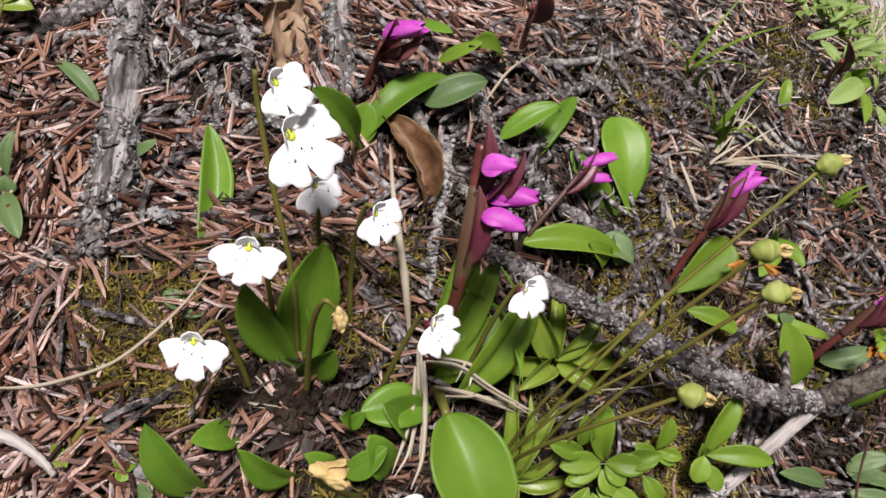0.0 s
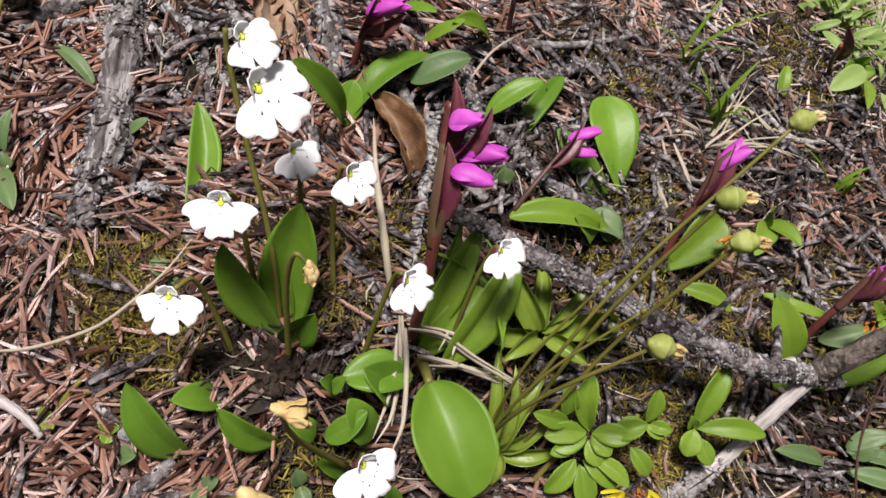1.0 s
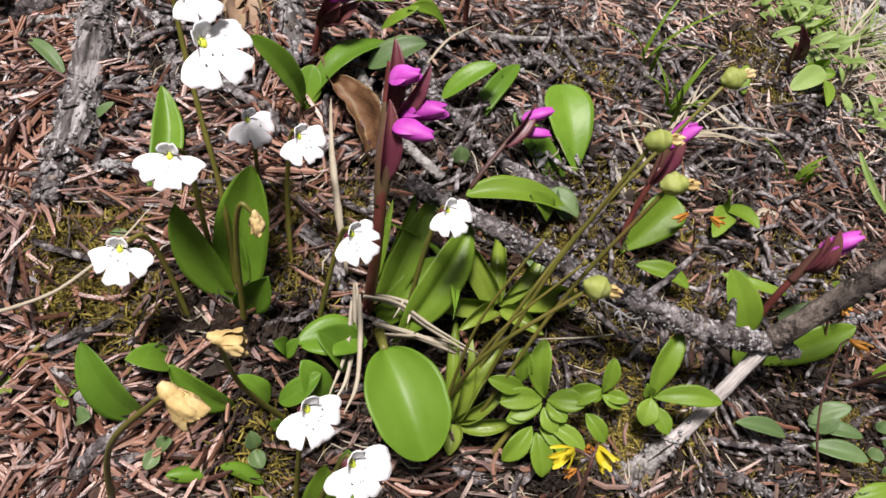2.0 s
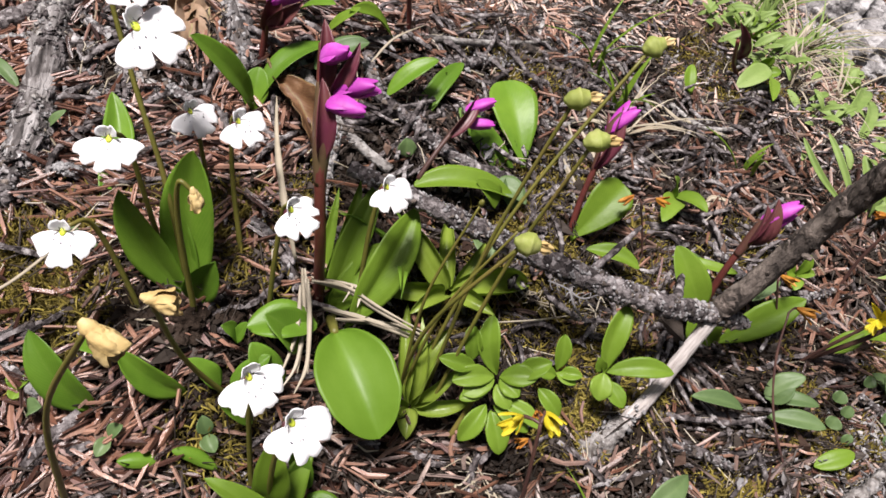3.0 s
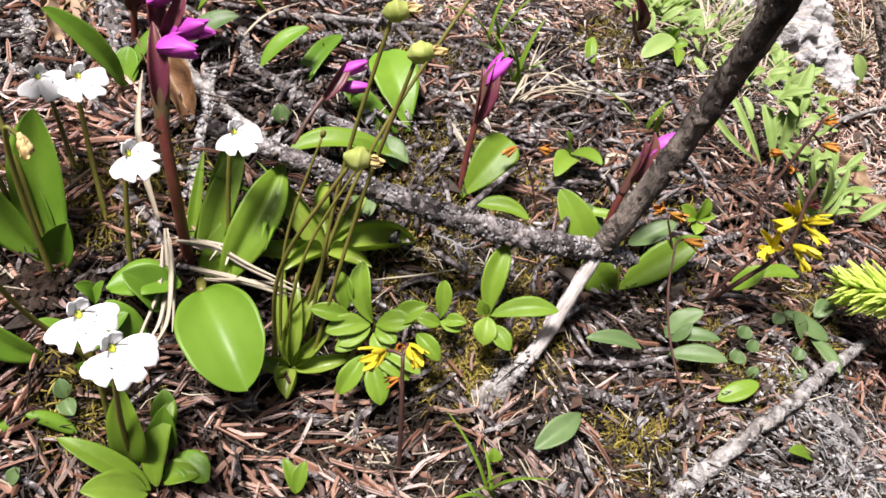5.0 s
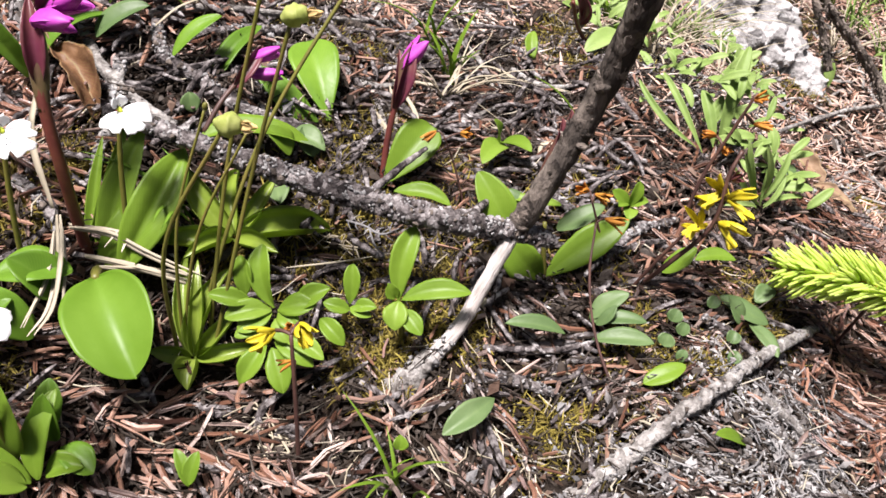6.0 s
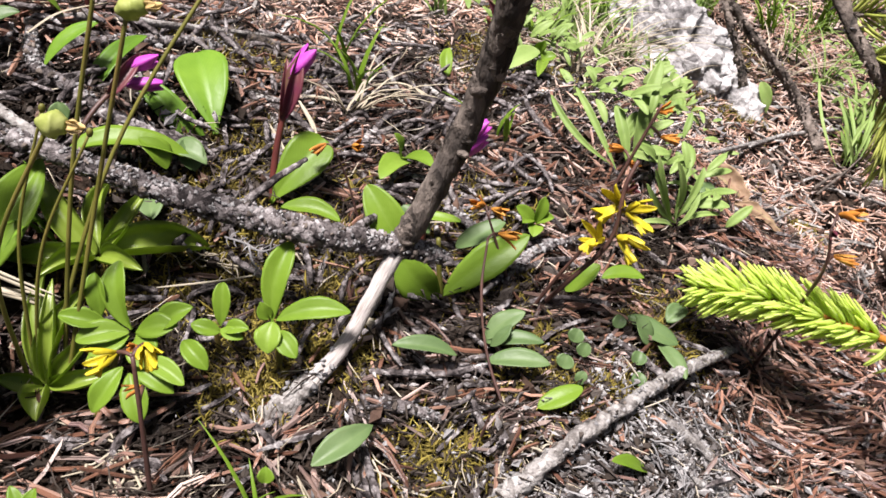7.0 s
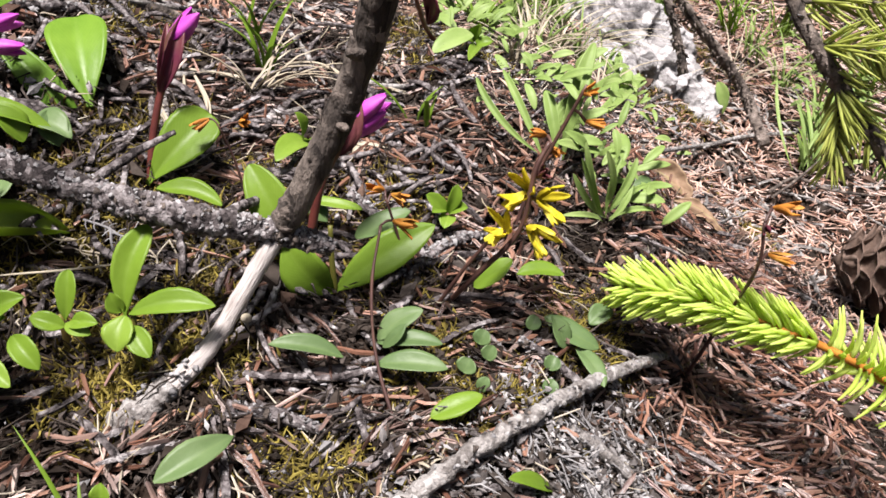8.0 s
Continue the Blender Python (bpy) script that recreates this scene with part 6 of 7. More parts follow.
yellow_orchid("withered orange orchid on a red-brown stem", [(0.1387, 0.0494, -0.0349), (0.1404, 0.0447, -0.0108), (0.1413, 0.0371, 0.0167), (0.1391, 0.0381, 0.0302)], [((0.1436, 0.0400, 0.0341), (0.5000, -0.5000, 0.4000), 0.0095, "orange"), ((0.1473, 0.0400, 0.0195), (0.8000, -0.4000, 0.1000), 0.0085, "orange"), ((0.1404, 0.0384, 0.0285), (0.1000, -0.7000, 0.2000), 0.0050, "brown")], 0.0008)

# ---- far plants ----
leafy("tall_leaf_plant", (0.0920, 0.0948, 0.0053), "plant with tall blunt pale green leaves",
      [((0.0920, 0.0948, 0.0053), (0.0952, 0.1097, 0.0393), 0.0051, RISING), ((0.0895, 0.0937, 0.0078), (0.0828, 0.1051, 0.0235), 0.0042, RISING), ((0.0883, 0.0983, 0.0139), (0.0942, 0.1054, 0.0220), 0.0035, LYING), ((0.0858, 0.0893, 0.0076), (0.0681, 0.1066, 0.0279), 0.0025, RISING), ((0.0837, 0.0907, 0.0086), (0.0601, 0.1033, 0.0250), 0.0023, RISING)], PALELEAF, "leaf plant", "", **FLAT)
leafy("tall_leaf_plant", (0.1072, 0.0801, -0.0030), "bushy plant with narrow fresh green leaves",
      [((0.1072, 0.0801, -0.0030), (0.1136, 0.0871, 0.0144), 0.0026, RISING), ((0.1076, 0.0779, -0.0025), (0.1087, 0.0825, 0.0159), 0.0018, RISING), ((0.1055, 0.0764, -0.0018), (0.0959, 0.0724, 0.0198), 0.0016, RISING), ((0.1087, 0.0778, -0.0033), (0.1136, 0.0831, 0.0076), 0.0019, LYING), ((0.1068, 0.0797, -0.0028), (0.0973, 0.0724, 0.0231), 0.0024, RISING), ((0.1065, 0.0799, -0.0017), (0.1027, 0.0769, 0.0214), 0.0022, RISING), ((0.1086, 0.0814, -0.0024), (0.1199, 0.0925, 0.0039), 0.0021, LYING), ((0.1076, 0.0779, -0.0025), (0.0955, 0.0718, 0.0137), 0.0020, RISING), ((0.1088, 0.0799, -0.0037), (0.1231, 0.0876, -0.0027), 0.0021, LYING)]
      + [((0.1068, 0.0774, -0.0035), (0.0952, 0.0648, 0.0065), 0.0020, LYING), ((0.1071, 0.0828, 0.0154), (0.1047, 0.0881, 0.0225), 0.0026, RISING)], PALELEAF, "leaf plant", "", **FLAT)
leafy("small_herb", (0.0617, 0.0486, 0.0091), "small herb with light green leaves",
      [((0.0617, 0.0486, 0.0091), (0.0559, 0.0472, 0.0151), 0.0047, LYING), ((0.0617, 0.0486, 0.0091), (0.0637, 0.0498, 0.0179), 0.0037, RISING), ((0.0622, 0.0480, 0.0090), (0.0622, 0.0422, 0.0096), 0.0047, LYING), ((0.0622, 0.0487, 0.0092), (0.0671, 0.0476, 0.0130), 0.0040, LYING), ((0.0615, 0.0499, 0.0092), (0.0584, 0.0430, 0.0124), 0.0037, LYING)], YOUNG, "leaf plant", "", **FLAT)
leafy("pale_leaf", (0.1167, 0.1017, -0.0038), "pale green leaf by the spruce shoot",
      [((0.1167, 0.1017, -0.0038), (0.1226, 0.1052, -0.0026), 0.0040, LYING)], SAGE, "leaf plant", "", **FLAT)
leafy("yellow_green_herb", (0.1250, 0.2928, -0.0598), "low yellow-green leafy herb",
      [((0.1250, 0.2928, -0.0598), (0.1027, 0.1967, -0.0099), 0.0076, LYING), ((0.1250, 0.2928, -0.0598), (0.1285, 0.3075, -0.0518), 0.0079, RISING), ((0.1269, 0.2924, -0.0611), (0.1377, 0.3147, -0.0611), 0.0073, LYING), ((0.1242, 0.2845, -0.0575), (0.1050, 0.1747, -0.0110), 0.0062, LYING), ((0.1269, 0.2924, -0.0611), (0.1316, 0.2727, -0.0574), 0.0071, LYING)], PALELEAF, "leaf plant", "", **FLAT)
leafy("upright_leaf", (0.2043, 0.3778, -0.1021), "single bright green leaf before the rock",
      [((0.2043, 0.3778, -0.1021), (0.1966, 0.3835, -0.0828), 0.0084, RISING)], PALELEAF, "leaf plant", "", **FLAT)
leafy("leafy_herb", (0.2479, 0.3396, -0.1141), "bright green herb with many narrow blades",
      [((0.2479, 0.3396, -0.1141), (0.2330, 0.3875, -0.0770), 0.0022, RISING), ((0.2621, 0.3441, -0.1143), (0.2563, 0.3898, -0.0865), 0.0026, RISING), ((0.2610, 0.3439, -0.1144), (0.2793, 0.3904, -0.0955), 0.0030, RISING), ((0.2597, 0.3433, -0.1142), (0.2444, 0.3388, -0.0859), 0.0022, RISING), ((0.2587, 0.3431, -0.1143), (0.2827, 0.4233, -0.0888), 0.0027, RISING), ((0.2574, 0.3425, -0.1142), (0.2563, 0.3954, -0.0919), 0.0030, RISING), ((0.2563, 0.3423, -0.1142), (0.2655, 0.3605, -0.0846), 0.0022, RISING), ((0.2552, 0.3421, -0.1143), (0.2446, 0.3442, -0.0913), 0.0025, RISING), ((0.2540, 0.3414, -0.1141), (0.2835, 0.4307, -0.0948), 0.0031, RISING)]
      + [((0.2529, 0.3412, -0.1142), (0.2443, 0.3668, -0.0819), 0.0022, RISING), ((0.2517, 0.3406, -0.1140), (0.2661, 0.3665, -0.0902), 0.0026, RISING)], PALELEAF, "leaf plant", "", **FLAT)
leafy("small_herb", (0.0525, 0.1752, 0.0042), "low light green leaves on the moss",
      [((0.0525, 0.1752, 0.0042), (0.0443, 0.1636, 0.0122), 0.0058, LYING), ((0.0527, 0.1736, 0.0043), (0.0590, 0.1741, 0.0081), 0.0054, LYING), ((0.0540, 0.1726, 0.0043), (0.0539, 0.1432, 0.0121), 0.0047, LYING), ((0.0510, 0.1782, 0.0039), (0.0538, 0.1741, 0.0131), 0.0049, RISING)], YOUNG, "leaf plant", "", **FLAT)
orchid((0.0443, 0.1645, 0.0015), [(0.0443, 0.1645, 0.0015), (0.0358, 0.1548, 0.0157), (0.0316, 0.1464, 0.0312)], [], [((0.0349, 0.1576, 0.0174), (0.0305, 0.1505, 0.0367), 0.0050), ((0.0352, 0.1581, 0.0164), (0.0361, 0.1562, 0.0296), 0.0045)], [((0.0395, 0.1490, 0.0098), (0.0519, 0.1647, 0.0130), 0.0090)], "small dark purple orchid bud with a pale leaf", 0.0010, mat=PALELEAF)
orchid((-0.0796, 0.0631, 0.0462), [(-0.0796, 0.0631, 0.0462), (-0.0805, 0.0626, 0.0579), (-0.0811, 0.0599, 0.0700)], [], [((-0.0809, 0.0626, 0.0619), (-0.0815, 0.0595, 0.0797), 0.0060)], [], "slender dark maroon orchid stem in bud", 0.0009)

# ---- dry things ----
straw("pale dry grass blade standing upright", [[(-0.0790, -0.0290, 0.0360), (-0.0849, -0.0212, 0.0492), (-0.0935, -0.0040, 0.0515), (-0.1000, 0.0121, 0.0523)]], 0.0012, 1)
straw("bundle of dry pale grass blades hanging to the ground", [[(-0.0745, -0.0341, 0.0357), (-0.0714, -0.0426, 0.0309), (-0.0687, -0.0529, 0.0263), (-0.0696, -0.0604, 0.0241)], [(-0.0756, -0.0357, 0.0348), (-0.0726, -0.0462, 0.0300), (-0.0726, -0.0584, 0.0258)], [(-0.0760, -0.0318, 0.0370), (-0.0704, -0.0422, 0.0309), (-0.0669, -0.0530, 0.0250)], [(-0.0734, -0.0331, 0.0341), (-0.0654, -0.0302, 0.0310), (-0.0559, -0.0304, 0.0261), (-0.0424, -0.0303, 0.0206)], [(-0.0739, -0.0320, 0.0338), (-0.0648, -0.0285, 0.0303), (-0.0636, -0.0300, 0.0293), (-0.0639, -0.0341, 0.0279)], [(-0.0661, -0.0363, 0.0262), (-0.0529, -0.0297, 0.0219), (-0.0435, -0.0287, 0.0189)], [(-0.0693, -0.0359, 0.0289), (-0.0584, -0.0321, 0.0247), (-0.0450, -0.0293, 0.0200)]], 0.0008)
straw("long pale dry grass stem", [[(-0.1619, -0.0768, 0.0290), (-0.1510, -0.0729, 0.0299), (-0.1415, -0.0679, 0.0329), (-0.1337, -0.0621, 0.0366), (-0.1264, -0.0501, 0.0419), (-0.1233, -0.0398, 0.0447)]], 0.0006)
straw("thin pale straw on twigs", [[(-0.0833, 0.0371, 0.0528), (-0.0800, 0.0494, 0.0541), (-0.0735, 0.0643, 0.0522)]], 0.0005)
straw("thin pale straw across the moss", [[(-0.0272, -0.0131, 0.0151), (-0.0135, -0.0058, 0.0143), (0.0002, 0.0036, 0.0129)], [(-0.0060, 0.0017, 0.0140), (-0.0151, -0.0007, 0.0158), (-0.0212, -0.0020, 0.0175)]], 0.0004)
straw("fine pale rootlets on the litter", [[(0.0333, -0.0176, 0.0011), (0.0417, -0.0233, -0.0005), (0.0511, -0.0286, -0.0020), (0.0611, -0.0317, -0.0035)], [(0.0620, -0.0152, 0.0000), (0.0644, -0.0223, -0.0016), (0.0716, -0.0307, -0.0037)], [(0.0611, -0.0136, 0.0001), (0.0631, -0.0228, -0.0014), (0.0685, -0.0274, -0.0025)]], 0.00035)
straw("pale curved straw on the litter", [[(0.0317, 0.0640, 0.0123), (0.0337, 0.0711, 0.0125), (0.0423, 0.0728, 0.0121)], [(-0.0007, 0.1028, 0.0155), (0.0168, 0.1127, 0.0126), (0.0369, 0.1133, 0.0114)], [(-0.0228, 0.0552, 0.0256), (-0.0148, 0.0468, 0.0216), (-0.0120, 0.0397, 0.0203)], [(-0.0239, 0.0768, 0.0241), (-0.0109, 0.0867, 0.0188), (0.0029, 0.0915, 0.0152)]], 0.0009)
straw("dry straw beneath the orchid bud", [[(-0.0218, 0.0728, 0.0244), (-0.0154, 0.0598, 0.0222), (-0.0118, 0.0497, 0.0204)], [(-0.0187, 0.0723, 0.0253), (-0.0117, 0.0639, 0.0226), (-0.0087, 0.0560, 0.0214)], [(-0.0083, 0.0964, 0.0185), (0.0047, 0.1148, 0.0147), (0.0188, 0.1076, 0.0138), (0.0229, 0.0944, 0.0137)]], 0.0007)
dry_leaf("curled brown dry leaf among the leaves", (-0.1066, 0.0212, 0.0500), (-0.0868, 0.0050, 0.0400), 0.0085, 1.7)
dry_leaf("pale tan dry leaf among the sticks", (-0.1414, 0.0513, 0.0539), (-0.1380, 0.0370, 0.0504), 0.0110, 0.5, PALEDRY)
dry_leaf("crumpled pale tan dry leaf", (-0.1450, 0.0414, 0.0516), (-0.1387, 0.0261, 0.0467), 0.0093, 0.6, PALEDRY)
dry_leaf("curled pale brown dry leaf", (-0.1328, 0.0420, 0.0530), (-0.1358, 0.0287, 0.0481), 0.0077, -0.5, PALEDRY)
dry_leaf("pale brown dry leaf scrap", (-0.1462, 0.0333, 0.0493), (-0.1424, 0.0431, 0.0516), 0.0070, 0.7, PALEDRY)
dry_leaf("folded tan dry leaf lying on the needles", (0.1248, 0.1423, -0.0171), (0.1432, 0.1360, -0.0277), 0.0102, 0.6, PALEDRY)
dry_leaf("pale brown strip of dry leaf", (0.1341, 0.1188, -0.0171), (0.1546, 0.1158, -0.0236), 0.0060, -0.4, PALEDRY)
clump = thing("lichen_clump", (-0.1457, -0.0250, 0.0370), "pale grey tuft of lichen on the needles", "lichen")
crust(clump, [(-0.1487, -0.0250, 0.0370), (-0.1457, -0.0250, 0.0382), (-0.1422, -0.0240, 0.0370)], 0.0014, 90, 0.0011)
def humus_clod(x, y, radii, seed):
    """A dark, crumbling lump of humus."""
    base = ground_at(x, y)
    ob = thing("humus_clod", base, "dark crumbly clod of humus between the plants", "soil clod", "humus clods")
    bm = ball(base, radii, (0.1 * seed, 0.2, 1), 5)
    for v in bm.verts:
        out = (v.co - base).normalized()
        q = v.co + Vector((seed, 0, 0))
        v.co += out * min(radii) * (0.6 * noise.noise(q * 180) + 0.45 * noise.noise(q * 480) + 0.25 * noise.noise(q * 1100))
    part("clod", bm, SOIL, ob)


humus_clod(-0.1000, -0.0525, (0.0075, 0.006, 0.0045), 1.0)
humus_clod(-0.1095, -0.0545, (0.0055, 0.006, 0.0040), 2.0)
humus_clod(-0.0895, -0.0450, (0.0050, 0.004, 0.0030), 3.0)
pebble = thing("pebble", (-0.1226, -0.0777, 0.0195), "small whitish pebble among the needles", "pebble")
part("pebble_body", ball((-0.1226, -0.0777, 0.0228), (0.0022, 0.0026, 0.0020), (0.3, 0.2, 1), 3, 0.5, 400), ROCK, pebble)
branch("bleached_twig", [(-0.1555, -0.0828, 0.0220), (-0.1525, -0.0822, 0.0225), (-0.1478, -0.0827, 0.0222), (-0.1440, -0.0838, 0.0215), (-0.1404, -0.0854, 0.0200)], (0.0018, 0.0014, 0.0011, 0.001, 0.0007), BAREWOOD, "short bleached whitish twig lying on the needles", 12, 0.25, 8)
dry_leaf("small grey dead leaf scrap on the needles", (-0.1345, -0.0735, 0.0260), (-0.1305, -0.0680, 0.0285), 0.0052, 0.3, LOGWOOD)
leafy("small_sprig", (-0.1415, -0.0815, 0.0180), "tiny yellow-green sprig rising from the needles",
      [((-0.1415, -0.0815, 0.0190), (-0.1435, -0.0800, 0.0225), 0.0030), ((-0.1412, -0.0813, 0.0190), (-0.1390, -0.0830, 0.0220), 0.0028), ((-0.1412, -0.0813, 0.0190), (-0.1420, -0.0845, 0.0200), 0.0026)], STICKY, "leaf plant", "", stem=[(-0.1413, -0.0813, 0.0175), (-0.1395, -0.0765, 0.0235), (-0.1376, -0.0720, 0.0265)], **FLAT)
leafy("seedling", (-0.1275, -0.0788, 0.0190), "clover-like seedling with three round leaves",
      [((-0.1275, -0.0788, 0.0215), (-0.1300, -0.0770, 0.0235), 0.0032, dict(a=0.45, b=0.4)), ((-0.1275, -0.0788, 0.0215), (-0.1250, -0.0772, 0.0240), 0.0032, dict(a=0.45, b=0.4)), ((-0.1275, -0.0788, 0.0215), (-0.1265, -0.0818, 0.0215), 0.0034, dict(a=0.45, b=0.4))], YOUNG, "leaf plant", "seedlings", **FLAT)
leafy("small_leaf", (-0.1360, -0.0450, 0.0340), "pair of dull green leaves lying by the moss",
      [((-0.1310, -0.0440, 0.0345), (-0.1360, -0.0425, 0.0370), 0.0045), ((-0.1318, -0.0440, 0.0345), (-0.1255, -0.0440, 0.0365), 0.0045)], SAGE, "leaf plant", "", **FLAT)
leafy("fresh_sprig", (-0.2062, -0.0036, 0.0343), "yellow-green sprig at the edge of the needles",
      [((-0.2085, 0.0090, 0.0490), (-0.2140, 0.0150, 0.0520), 0.0062), ((-0.2080, 0.0095, 0.0490), (-0.2070, 0.0180, 0.0500), 0.0070), ((-0.2075, 0.0085, 0.0480), (-0.2010, 0.0120, 0.0490), 0.0050)], STICKY, "leaf plant", "", stem=[(-0.2070, -0.0060, 0.0340), (-0.2075, 0.0030, 0.0430), (-0.2080, 0.0100, 0.0490)], **FLAT)
cap = thing("tiny_mushroom", (0.0249, -0.0062, 0.0033), "tiny pale mushroom on a thin stalk", "mushroom")
part("stalk", tube([(0.0249, -0.0062, 0.0033), (0.0253, -0.0057, 0.0060), (0.0249, -0.0052, 0.0088)], (0.0003, 0.00025), 6, 4), STRAW, cap)
part("cap", ball((0.0249, -0.0052, 0.0088), (0.0013, 0.0013, 0.0007), (0.1, -0.2, 1), 2, 0.1), STRAW, cap)
branch("thin_twig", [(0.2281, 0.3063, -0.1133), (0.2475, 0.3292, -0.1136), (0.2675, 0.3236, -0.1146), (0.2952, 0.3254, -0.1145)], (0.0011, 0.0012, 0.0009, 0.0008), DARKBARK, "thin brown forked twig over the litter", 7, 0.3)
branch("thin_twig", [(0.2278, 0.2971, -0.1116), (0.2459, 0.3228, -0.1121), (0.2645, 0.3501, -0.1103)], (0.0009, 0.0009, 0.0005), DARKBARK, "thin dark twig rising from the litter", 7, 0.3)
branch("thin_twig", [(0.1935, 0.3396, -0.1048), (0.2049, 0.3335, -0.1096), (0.2124, 0.3149, -0.1136)], (0.0011, 0.0011, 0.0007), DARKBARK, "bent dark twig on needles", 7, 0.3)
branch("pale_twig", [(0.1783, 0.3113, -0.0976), (0.2140, 0.3569, -0.1065), (0.2562, 0.3842, -0.1096)], (0.0012, 0.0014, 0.0011), PALEBARK, "grey twig lying on the needles", 8, 0.3)
branch("knobbly_twig", [(0.1015, -0.0034, -0.0085), (0.1091, -0.0034, -0.0132), (0.1189, -0.0041, -0.0209), (0.1239, -0.0079, -0.0252)], (0.0014, 0.0015, 0.0014, 0.0012), PALEBARK, "pale shaggy side twig by the ground stick", 9, 0.4, 8, 90, 0.0008)
branch("stub_twig", [(0.0185, 0.0014, 0.0262), (0.0215, 0.0024, 0.0275), (0.0255, 0.0040, 0.0292)], (0.0010, 0.0012, 0.0014), BAREWOOD, "short bare pale twig beside the branch", 9, 0.15)
# ---- litter ----
def strewn(name, verts, faces, mats3, places, mat, label, category, smooth=False):
    """One object of many loose small pieces: a small shape, its turns and its places."""
    verts, faces = np.asarray(verts, float), np.asarray(faces, int)
    v = np.einsum("kij,nj->kni", mats3, verts) + places[:, None, :]
    f = faces[None] + (np.arange(len(places)) * len(verts))[:, None, None]
    ob = new(name, mesh_of(name, v.reshape(-1, 3), f.reshape(-1, faces.shape[1]).tolist(), mat, smooth))
    return tagged(ob, label, category, kind="stuff")


def turns(rng, k, tilt, along=None):
    """Turns about the upright axis, random or along a given way, with a small tilt."""
    yaw, rx, ry = rng.uniform(0, 2 * np.pi, k) if along is None else along, rng.normal(0, tilt, k), rng.uniform(0, 2 * np.pi, k)
    c, s = np.cos(yaw), np.sin(yaw)
    z0, z1 = np.zeros(k), np.ones(k)
    mz = np.stack([c, -s, z0, s, c, z0, z0, z0, z1], 1).reshape(k, 3, 3)
    c, s = np.cos(rx), np.sin(rx)
    my = np.stack([c, z0, s, z0, z1, z0, -s, z0, c], 1).reshape(k, 3, 3)
    c, s = np.cos(ry), np.sin(ry)
    mx = np.stack([z1, z0, z0, z0, c, -s, z0, s, c], 1).reshape(k, 3, 3)
    return mz @ my @ mx


def rod_shape(rings, bend, flat=0.75, grooved=False):
    """A slim rod along x, one long: rings of place and thickness, with a groove along it where wanted."""
    ring = [(-1, 0), (-0.55, 0.8), (0, 0.1), (0.55, 0.8), (1, 0), (0, -0.8)] if grooved else [(1, 0), (0, 1), (-1, 0), (0, -1)]
    m = len(ring)
    v, f = [], []
    for x, r in rings:
        off = bend * (0.25 - x * x)
        v += [(x, off + r * a, flat * r * b) for a, b in ring]
    for k in range(len(rings) - 1):
        for s in range(m):
            f.append((m * k + s, m * k + (s + 1) % m, m * k + m + (s + 1) % m, m * k + m + s))
    return v, f


NEEDLE_RINGS = ((-0.5, 0.012), (-0.46, 0.042), (-0.05, 0.05), (0.4, 0.042), (0.5, 0.006))
FAR_RINGS = ((-0.5, 0.012), (-0.1, 0.05), (0.5, 0.006))
TWIG_RINGS = ((-0.5, 0.03), (-0.42, 0.05), (-0.3, 0.036), (-0.17, 0.055), (-0.05, 0.04), (0.08, 0.052), (0.2, 0.036), (0.34, 0.046), (0.45, 0.03), (0.5, 0.015))
MOSS_AT = [(-0.150, -0.050, 0.006), (-0.141, -0.053, 0.006), (-0.134, -0.061, 0.007), (-0.135, -0.038, 0.006), (-0.002, -0.022, 0.007), (0.001, -0.030, 0.006), (0.068, 0.003, 0.006), (0.090, 0.0, 0.006), (0.102, 0.033, 0.008), (-0.040, -0.012, 0.008),
           (-0.147, -0.048, 0.009), (-0.129, -0.064, 0.007), (-0.120, -0.023, 0.005), (-0.102, -0.018, 0.007), (-0.037, 0.092, 0.010), (-0.015, 0.008, 0.010), (-0.028, 0.017, 0.007), (-0.089, -0.010, 0.006), (0.004, -0.010, 0.006),
           (-0.028, -0.002, 0.010), (-0.027, 0.037, 0.007), (-0.016, 0.052, 0.007), (0.049, -0.032, 0.009), (0.075, -0.005, 0.008), (-0.051, 0.088, 0.010), (0.034, 0.146, 0.009), (0.106, 0.040, 0.009), (0.050, 0.057, 0.007)]
MOSS_MORE = [(0.010, 0.020, 0.008), (0.022, 0.030, 0.007), (-0.010, 0.020, 0.007), (0.036, 0.045, 0.007), (0.004, 0.004, 0.008), (0.018, -0.014, 0.006), (-0.143, -0.047, 0.005), (-0.135, -0.055, 0.006), (-0.109, -0.030, 0.006), (-0.122, -0.056, 0.006), (-0.092, -0.033, 0.007), (-0.080, -0.071, 0.007), (-0.105, -0.023, 0.008), (0.049, 0.023, 0.009), (0.012, 0.047, 0.007), (0.151, 0.349, 0.022), (0.023, 0.165, 0.012), (0.016, -0.006, 0.006), (0.062, 0.171, 0.010), (0.206, 0.257, 0.013), (0.03, 0.19, 0.014), (0.2, 0.46, 0.03), (0.15, 0.383, 0.012), (0.185, 0.37, 0.012), (0.02, 0.27, 0.015)]
PALE_AT = [(0.114, -0.003, 0.017), (0.037, -0.050, 0.012), (0.061, -0.042, 0.011), (0.112, -0.012, 0.017), (0.093, -0.025, 0.011), (0.082, 0.169, 0.030), (0.103, 0.330, 0.042), (0.060, 0.172, 0.019), (0.118, 0.351, 0.033),
           (-0.172, 0.029, 0.013), (-0.163, 0.019, 0.009), (-0.053, 0.075, 0.011), (-0.041, 0.035, 0.010), (-0.122, 0.036, 0.008)]
